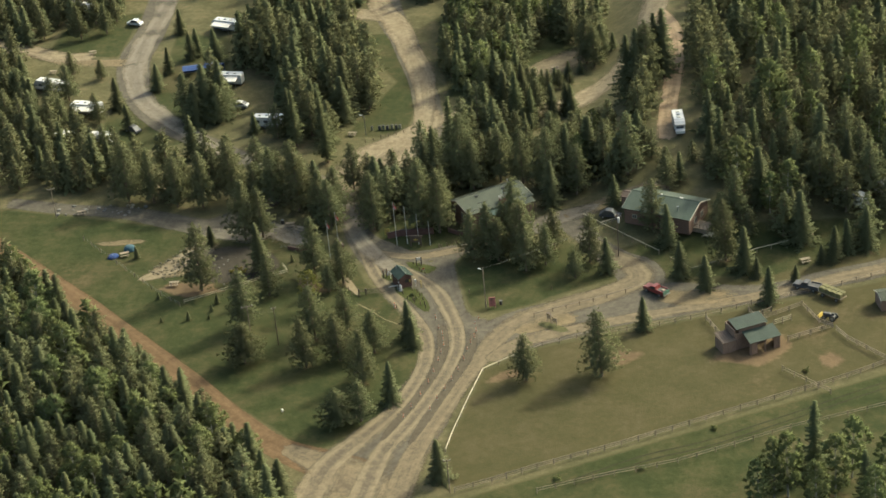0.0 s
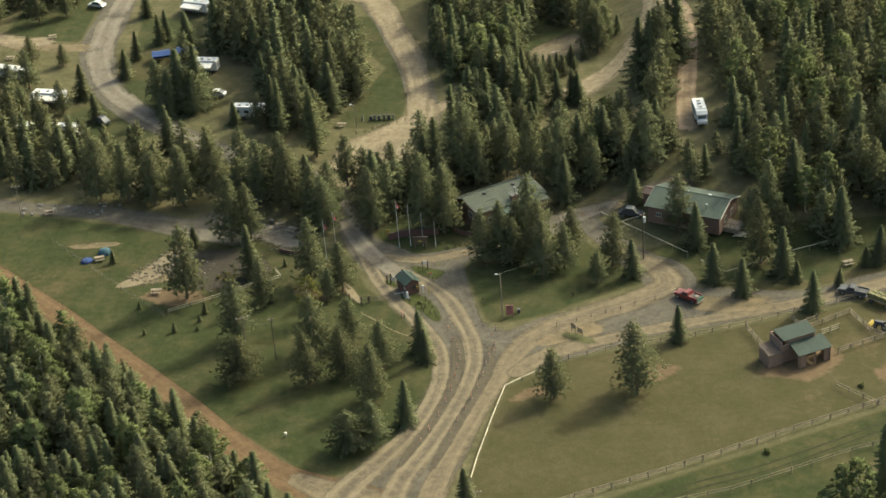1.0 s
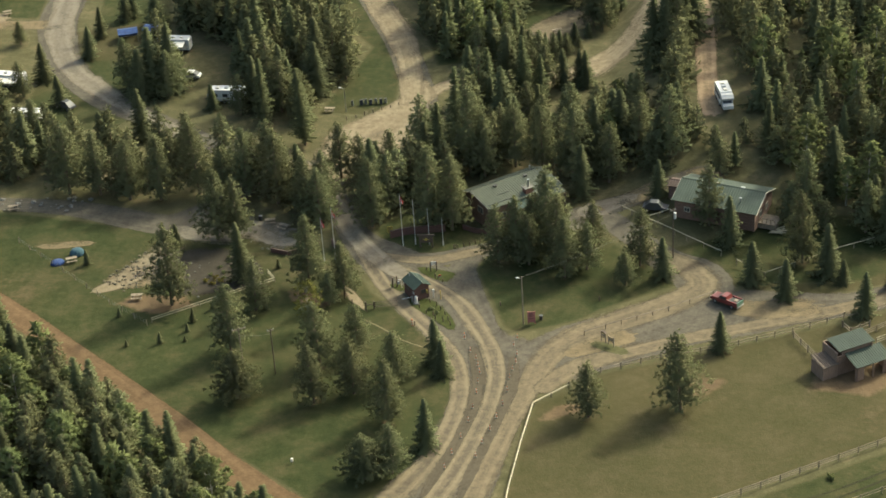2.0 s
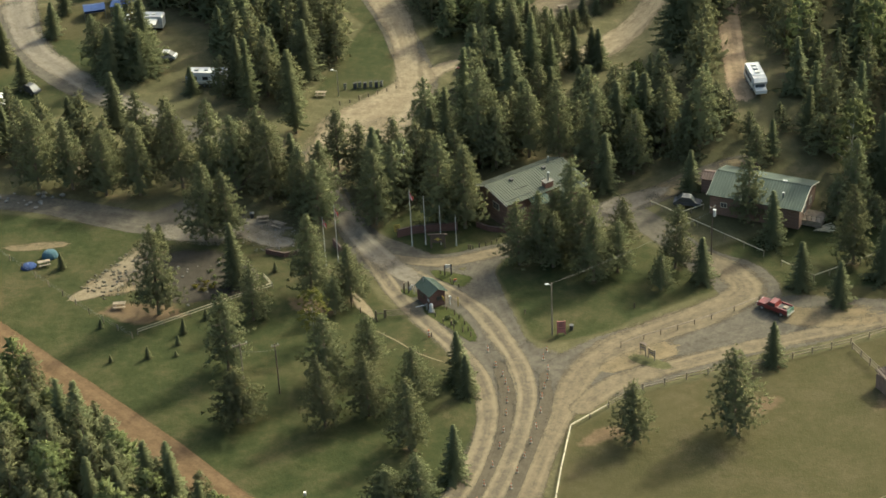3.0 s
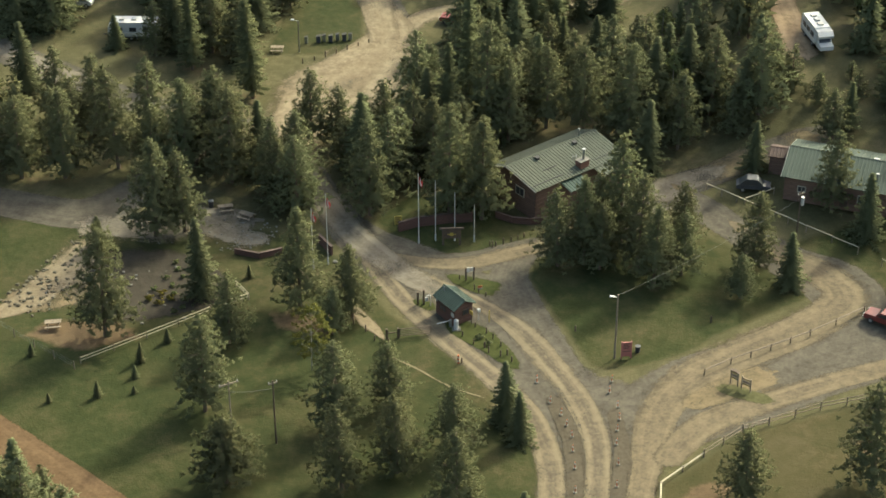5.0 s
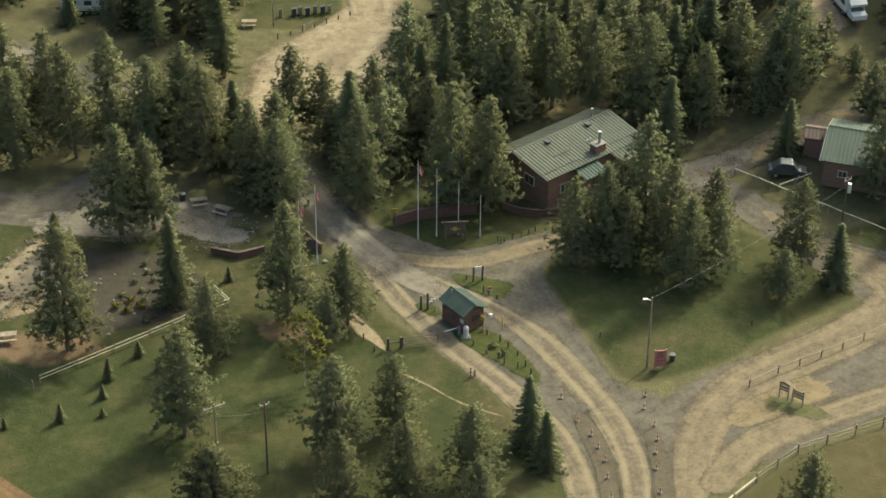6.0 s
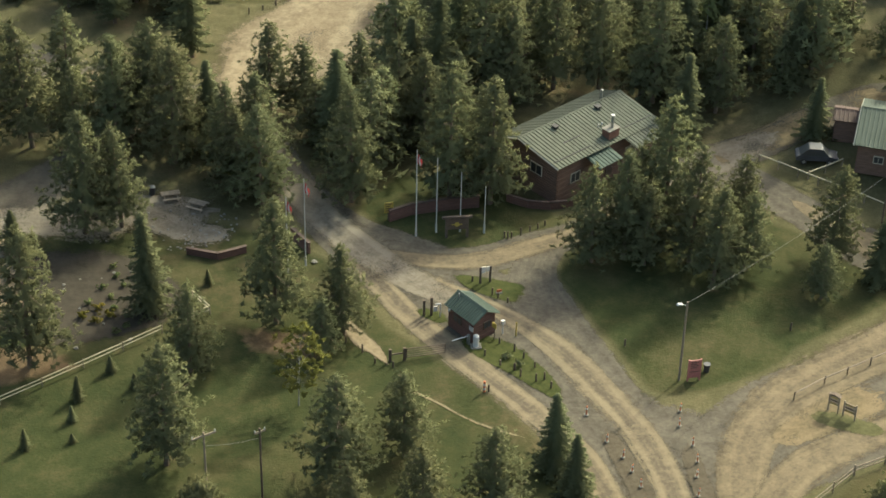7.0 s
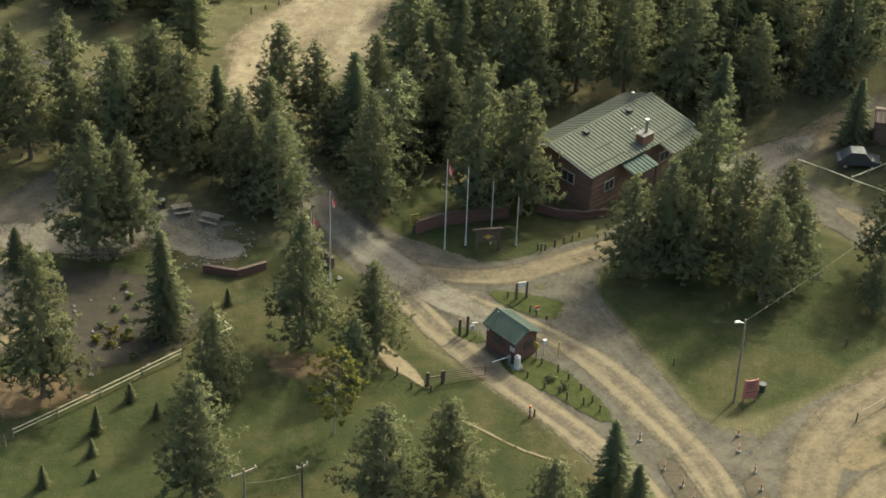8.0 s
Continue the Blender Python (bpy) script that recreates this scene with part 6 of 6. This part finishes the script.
def shrub(x, y, w, h, material, label, group):
    s = thing("shrub", x, y, random.uniform(0, 360), label, "shrub", group)
    rng = np.random.default_rng(int(abs(x * 100 + y * 10)) + 3)
    tris = np.concatenate([tuft(rng, np.array([rng.normal() * w * 0.3, rng.normal() * w * 0.3, h * rng.uniform(0.2, 0.7)]), 0.30 * max(w, h), 26, 0.5, 0.22) for _ in range(20)])
    part("foliage", leaf_mesh("foliage", tris, material), material, s)
    part("stem", Solid().tube((0, 0, -0.1), (0, 0, h * 0.5), 0.05, 0.03, 5), BARK, s)


GOLD = foliage("golden_leaves", (0.075, 0.071, 0.015), (0.150, 0.135, 0.030), (0.240, 0.210, 0.060), 0.35)
for x, y in ((-35.0, 6.6), (-33.8, 7.4), (-36.3, 7.4), (-34.9, 8.4)):
    shrub(x, y, 0.85, 0.6, GOLD, "low yellow-green garden shrub in the gravel", "garden shrubs")
for x, y in ((-33.6, 15.3), (-33.2, 13.6), (-32.5, 12.0), (-34.5, 12.0), (-35.8, 9.5), (-33.4, 8.4), (-33.1, 4.6), (-31.0, 14.1), (-33.8, 10.2), (-32.2, 5.4)):
    shrub(x, y, 0.65, 0.45, LEAVES, "low dark green garden shrub in the gravel", "garden shrubs")
for x, y in ((2.6, -2.6), (3.6, -3.8)):
    shrub(x, y, 0.7, 0.6, NEEDLES, "small dark shrub on the grass island", "island shrubs")
for x, y in ((78, -30.6), (96, -45), (50, -61), (62, -49), (36, -64), (88, -52)):
    shrub(x, y, 1.0, 0.5, LEAVES, "low green weed clump in rough grass", "weed clumps")



# ---------------------------------------------------------------- vehicles
def wheel(parent, x, y, r=0.36):
    w = part("wheel", Solid().tube((0, -0.12, 0), (0, 0.12, 0), r, r, 14), BLACK, parent, "black tyre", pose(x, y, r))
    part("rim", Solid().tube((0, -0.13, 0), (0, 0.13, 0), r * 0.58, r * 0.58, 10), STEEL, w, "steel rim")


def pickup(x, y, turn, paint, label, bed_load=None):
    """Front towards local -x."""
    ob = thing("pickup_truck", x, y, turn, label, "pickup truck")
    ob.location.z += 0.1
    part("body", Solid().prism([(-2.6, 0.45), (-2.62, 0.85), (-2.45, 1.02), (-1.15, 1.1), (0.55, 1.1), (2.55, 1.1), (2.6, 0.5)], -0.95, 0.95, [0.06, 0.03, 0.12, 0.06, 0.04, 0.04, 0.04]), paint, ob)
    cab = part("cab", Solid().prism([(-1.2, 1.08), (-0.55, 1.68), (0.35, 1.7), (0.6, 1.08)], -0.88, 0.88, [0.02, 0.14, 0.14, 0.02]), paint, ob)
    part("windscreen", Solid().prism([(-1.13, 1.13), (-0.62, 1.62), (-0.60, 1.58), (-1.08, 1.1)], -0.74, 0.74), GLASS, cab, "", pose(-0.02, 0, 0.02))
    for a in (-1, 1):
        part("side_window", Solid().prism([(-0.85, 1.14), (-0.48, 1.56), (0.28, 1.58), (0.42, 1.14)], a * 0.81 - 0.02, a * 0.81 + 0.02), GLASS, cab, "", pose(0, a * 0.035, 0))
        part("headlight", Solid().box(-2.65, -2.58, a * 0.68 - 0.16, a * 0.68 + 0.16, 0.72, 0.9), WHITE, ob, "pale headlight")
        for wx in (-1.65, 1.6):
            wheel(ob, wx, a * 0.86)
    part("bed", Solid().box(0.72, 2.46, -0.78, 0.78, 1.08, 1.115), BLACK, ob, "dark truck bed")
    for a in (-1, 1):
        part("bed_side", Solid().box(0.62, 2.56, a * 0.87 - 0.07, a * 0.87 + 0.07, 1.1, 1.32), paint, ob)
    part("tailgate", Solid().box(2.5, 2.6, -0.9, 0.9, 0.62, 1.32), DARKGREEN if bed_load else paint, ob, "green tailgate" if bed_load else "")
    part("bumper", Solid().box(-2.72, -2.58, -0.9, 0.9, 0.42, 0.6).box(2.58, 2.72, -0.9, 0.9, 0.42, 0.58), STEEL, ob, "steel bumper")
    if bed_load:
        part("load", Solid().box(1.5, 2.1, -0.3, 0.35, 1.12, 1.3), GREYWOOD, ob, "grey load in the bed")
    return ob


def car(x, y, turn, paint, label, tall=1.65):
    ob = thing("car", x, y, turn, label, "car", "parked cars")
    ob.location.z += 0.06
    part("body", Solid().prism([(-2.2, 0.4), (-2.22, 0.75), (-1.25, 0.98), (1.9, 1.0), (2.15, 0.85), (2.15, 0.42)], -0.9, 0.9, [0.08, 0.05, 0.06, 0.06, 0.08, 0.08]), paint, ob)
    cab = part("cabin", Solid().prism([(-1.3, 0.96), (-0.6, tall - 0.08), (0.9, tall), (1.85, 0.98)], -0.82, 0.82, [0.0, 0.14, 0.14, 0.04]), GLASS, ob, "dark windows")
    part("roof", Solid().prism([(-0.62, tall - 0.08), (-0.4, tall + 0.02), (0.8, tall + 0.05), (0.95, tall - 0.04)], -0.7, 0.7), paint, cab)
    for a in (-1, 1):
        part("headlight", Solid().box(-2.26, -2.18, a * 0.62 - 0.16, a * 0.62 + 0.16, 0.58, 0.74), WHITE, ob)
        for wx in (-1.35, 1.35):
            wheel(ob, wx, a * 0.82, 0.33)
    return ob


def trailer(x, y, turn, ln, label, awning=False, motor=False, z=2.9):
    """A camper: rounded nose towards local -x."""
    ob = thing("motorhome" if motor else "camper_trailer", x, y, turn, label, "motorhome" if motor else "camper trailer", "campers")
    ob.location.z += 0.05
    h = ln / 2
    nose = [(-h, 0.7), (-h - 0.25, 1.2), (-h - 0.15, 2.2), (-h + 0.5, z), (h - 0.25, z + 0.02), (h, z - 0.2), (h, 0.6)]
    part("body", Solid().prism(nose, -1.2, 1.2, [0.04, 0.08, 0.06, 0.1, 0.08, 0.08, 0.03]), WHITE, ob, "white camper body")
    part("stripe", Solid().box(-h + 0.1, h - 0.1, -1.235, 1.235, 1.05, 1.3), CREAM, ob, "beige stripe")
    part("skirt", Solid().box(-h + 0.2, h - 0.1, -1.1, 1.1, 0.35, 0.66), DARKCAR, ob)
    for k in range(3):
        wx = -h + ln * (0.2 + 0.28 * k)
        for a in (-1, 1):
            part("window", Solid().box(wx - 0.5, wx + 0.5, a * 1.2 - 0.03, a * 1.2 + 0.03, 1.5, 2.15), GLASS, ob, "dark camper window")
    part("door", Solid().box(h - 1.5, h - 0.85, -1.24, -1.18, 0.65, 2.4), CREAM, ob)
    for k in range(3):
        part("roof_vent", Solid().box(-h + ln * (0.25 + 0.25 * k) - 0.35, -h + ln * (0.25 + 0.25 * k) + 0.35, -0.35, 0.35, z, z + 0.24), CREAM if k != 1 else STEEL, ob, "roof hatch")
    for a in (-1, 1):
        for wx in ((-0.45, 0.45) if not motor else (-h + 0.9, h - 1.6)):
            wheel(ob, wx, a * 1.05, 0.34)
    if motor:
        part("cab_bunk", Solid().prism([(-h - 1.1, 1.9), (-h - 1.25, 2.3), (-h - 0.6, z - 0.1), (-h + 0.3, z - 0.1), (-h + 0.3, 1.9)], -1.1, 1.1), WHITE, ob)
        part("bonnet", Solid().prism([(-h - 1.9, 0.5), (-h - 1.9, 1.1), (-h - 1.0, 1.25), (-h - 0.5, 1.85), (-h, 1.85), (-h, 0.5)], -0.95, 0.95), WHITE, ob)
        part("windscreen", Solid().prism([(-h - 1.02, 1.3), (-h - 0.6, 1.83), (-h - 0.55, 1.8), (-h - 0.95, 1.26)], -0.8, 0.8), GLASS, ob, "", pose(-0.03, 0, 0.02))
    else:
        part("hitch", Solid().tube((-h, 0.5, 0.5), (-h - 1.2, 0, 0.5), 0.06, 0.05, 5).tube((-h, -0.5, 0.5), (-h - 1.2, 0, 0.5), 0.06, 0.05, 5), BLACK, ob)
    if awning:
        part("awning", Solid().add([(-h + 0.8, -1.2, 2.5), (h - 0.8, -1.2, 2.5), (h - 0.8, -3.2, 2.1), (-h + 0.8, -3.2, 2.1), (-h + 0.8, -1.2, 2.54), (h - 0.8, -1.2, 2.54), (h - 0.8, -3.2, 2.14), (-h + 0.8, -3.2, 2.14)],
                                   [(3, 2, 1, 0), (4, 5, 6, 7), (0, 1, 5, 4), (1, 2, 6, 5), (2, 3, 7, 6), (3, 0, 4, 7)]), CREAM, ob, "pale awning")
        for px in (-h + 0.9, h - 0.9):
            part("awning_leg", Solid().tube((px, -3.15, -0.05), (px, -3.15, 2.1), 0.04, 0.04, 5), STEEL, ob)
    return ob


pickup(50.3, -2.5, -39, RED, "red pickup truck with a dark bed and green tailgate on gravel", True)
pickup(79.0, -1.6, -25, DARKCAR, "dark pickup truck with a pale cab beside the corral")
trailer_bed = thing("hay_wagon", 83.6, -4.8, -40, "low farm wagon stacked with dry hay", "wagon")
part("deck", Solid().box(-2.6, 2.6, -1.0, 1.0, 0.75, 0.9), GREYWOOD, trailer_bed)
for k in range(4):
    for a in (-1, 1):
        part("bale", Solid().prism([(-0.55, 0.92), (-0.58, 1.75), (0.0, 1.85), (0.58, 1.75), (0.55, 0.92)], -0.46, 0.46, [0.02, 0.05, 0.08, 0.05, 0.02]), HAY, trailer_bed, "bale of hay", pose(-1.9 + 1.27 * k, a * 0.48, 0, 0, 0, random.uniform(-3, 3)))
for a in (-1, 1):
    for wx in (-1.6, 1.6):
        wheel(trailer_bed, wx, a * 0.9, 0.36)
tractor = thing("tractor", 83.0, -12.8, -30, "small yellow farm tractor by the corral", "tractor")
part("body", Solid().prism([(-1.5, 0.6), (-1.5, 1.15), (-0.2, 1.3), (0.9, 1.0), (0.9, 0.6)], -0.35, 0.35, [0.05] * 5), DARKCAR, tractor, "dark tractor body")
part("seat", Solid().box(0.2, 0.7, -0.25, 0.25, 1.1, 1.5), BLACK, tractor)
for a in (-1, 1):
    wheel(tractor, 0.6, a * 0.65, 0.6)
    wheel(tractor, -1.1, a * 0.55, 0.35)
part("loader", Solid().prism([(-2.3, 0.15), (-2.4, 0.6), (-2.1, 0.65), (-1.9, 0.15)], -0.8, 0.8), YELLOW, tractor, "yellow loader bucket")

car(39.8, 26.6, 170, DARKCAR, "dark charcoal car parked by the pale rail", 1.75)
car(-52.4, 87.4, -10, WHITE, "small white car parked at a camp pitch", 1.5)
car(-60.5, 92.0, 20, DARKCAR, "dark car half hidden under trees")
car(-75.5, 75.0, -35, DARKCAR, "dark car parked beside the loop road")
car(-93.0, 141.0, -20, SILVER, "silver car parked at a camp pitch")
car(-5.9, 46.0, 60, WHITE, "white car parked under pines", 1.5)
car(-1.5, 48.8, 50, SILVER, "silver car parked under pines", 1.5)
pickup(4.8, 78.0, -20, RED, "red pickup truck among the trees by the upper road")
trailer(-58.2, 101.2, -6, 7.4, "white camper trailer with dark windows and roof vents", True)
trailer(-66.8, 136.0, -20, 7.0, "white camper trailer with an awning", True)
trailer(-43.0, 76.2, -4, 7.2, "white camper with a dark front under trees")
trailer(-103.0, 99.8, -18, 9.0, "long white camper trailer among pines")
trailer(-90.0, 86.0, -10, 8.0, "white camper trailer with a shaded side", True)
trailer(-82.0, 68.6, -6, 6.5, "white camper trailer half hidden by pines")
trailer(-90.5, 69.5, -6, 5.0, "short white camper half hidden by pines")
trailer(-111.5, 151.5, -30, 8.5, "white camper trailer at the far pitch")
trailer(53.2, 55.0, 98, 5.4, "white motorhome with roof hatches in the wood", False, True)
trailer(88.6, 28.0, -42, 7.5, "white camper trailer behind the spruces")
trailer(94.6, 31.4, -50, 7.5, "white camper trailer in the shade of the wood")


def canopy(x, y, turn, w, d, material, label):
    ob = thing("tarp_shelter", x, y, turn, label, "tarp shelter")
    s = Solid()
    n = 6
    top = [(-w / 2 + w * i / n, -d / 2 + d * j / n, 2.0 + 0.5 * (1 - abs(2 * j / n - 1)) - 0.08 * math.sin(math.pi * i / n)) for i in range(n + 1) for j in range(n + 1)]
    m = len(top)
    f = [(i * (n + 1) + j, (i + 1) * (n + 1) + j, (i + 1) * (n + 1) + j + 1, i * (n + 1) + j + 1) for i in range(n) for j in range(n)]
    s.add(top + [(p[0], p[1], p[2] - 0.03) for p in top], f + [tuple(k + m for k in q)[::-1] for q in f])
    part("tarpaulin", s, material, ob)
    for a in (-1, 1):
        for b in (-1, 1):
            part("pole", Solid().tube((a * w * 0.47, b * d * 0.47, -0.1), (a * w * 0.47, b * d * 0.47, 2.02), 0.04, 0.04, 6), STEEL, ob)
    part("side_wall", Solid().box(-w * 0.46, w * 0.46, d * 0.44, d * 0.46, 0.1, 2.0), material, ob)
    return ob


canopy(-63.6, 108.6, -8, 4.6, 3.4, BLUE, "blue tarpaulin shelter beside a camper")
canopy(-69.2, 107.4, 15, 4.2, 3.4, BLUE, "smaller blue tarpaulin shelter under a tree")


def tent(x, y, turn, w, h, material, label):
    ob = thing("tent", x, y, turn, label, "tent")
    s, rings, seg = Solid(), 5, 12
    pts = []
    for i in range(rings + 1):
        t = i / rings * math.pi / 2
        r, z = math.cos(t) ** 0.8 * w / 2, math.sin(t) * h
        pts += [(r * math.cos(2 * math.pi * k / seg) * 1.15, r * math.sin(2 * math.pi * k / seg), z) for k in range(seg)]
    s.add(pts, [(i * seg + k, i * seg + (k + 1) % seg, (i + 1) * seg + (k + 1) % seg, (i + 1) * seg + k) for i in range(rings) for k in range(seg)])
    part("fabric", s, material, ob)
    part("doorway", Solid().prism([(-0.45, 0.05), (0, 0.95 * h * 0.7), (0.45, 0.05)], -0.03, 0.03), DARKCAR, ob, "dark tent doorway", pose(0, -w / 2 + 0.12, 0, -28))
    part("pole", Solid().tube((-w * 0.5, 0, 0), (0, 0, h + 0.04), 0.03, 0.03, 5).tube((w * 0.5, 0, 0), (0, 0, h + 0.04), 0.03, 0.03, 5), STEEL, ob)
    return ob


tent(-60.6, 17.6, 10, 2.3, 1.15, TEALTENT, "blue-green dome tent on the lawn")
tent(-63.4, 14.6, 30, 2.2, 0.6, BLUE, "low blue tent half folded on the lawn")

for x, y in ((-29.8, 28.1),):
    b = thing("litter_bin", x, y, 0, "dark round litter bin in the clearing", "litter bin")
    part("body", Solid().tube((0, 0, 0), (0, 0, 0.9), 0.32, 0.36, 12), BLACK, b)
    part("lid", Solid().tube((0, 0, 0.9), (0, 0, 1.0), 0.38, 0.2, 12), DARKCAR, b)
lawn_sign = thing("sign", -2.6, -47.4, 10, "brown timber sign with a pale lamp on the lawn", "sign")
part("panel", Solid().box(-0.9, 0.9, -0.06, 0.06, 0.9, 1.5), DARKWOOD, lawn_sign)
for a in (-0.8, 0.8):
    part("post", Solid().box(a - 0.08, a + 0.08, -0.08, 0.08, -0.2, 1.6), DARKWOOD, lawn_sign)
part("roof", Solid().prism([(-1.1, 1.6), (0, 1.85), (1.1, 1.6)], -0.25, 0.25), GREYWOOD, lawn_sign)
pail = thing("marker_box", -15.2, -43.8, 0, "small pale box on a post in the grass", "box")
part("box", Solid().box(-0.16, 0.16, -0.16, 0.16, 0.3, 0.75), CREAM, pail)
part("post", Solid().box(-0.05, 0.05, -0.05, 0.05, -0.1, 0.3), GREYWOOD, pail)
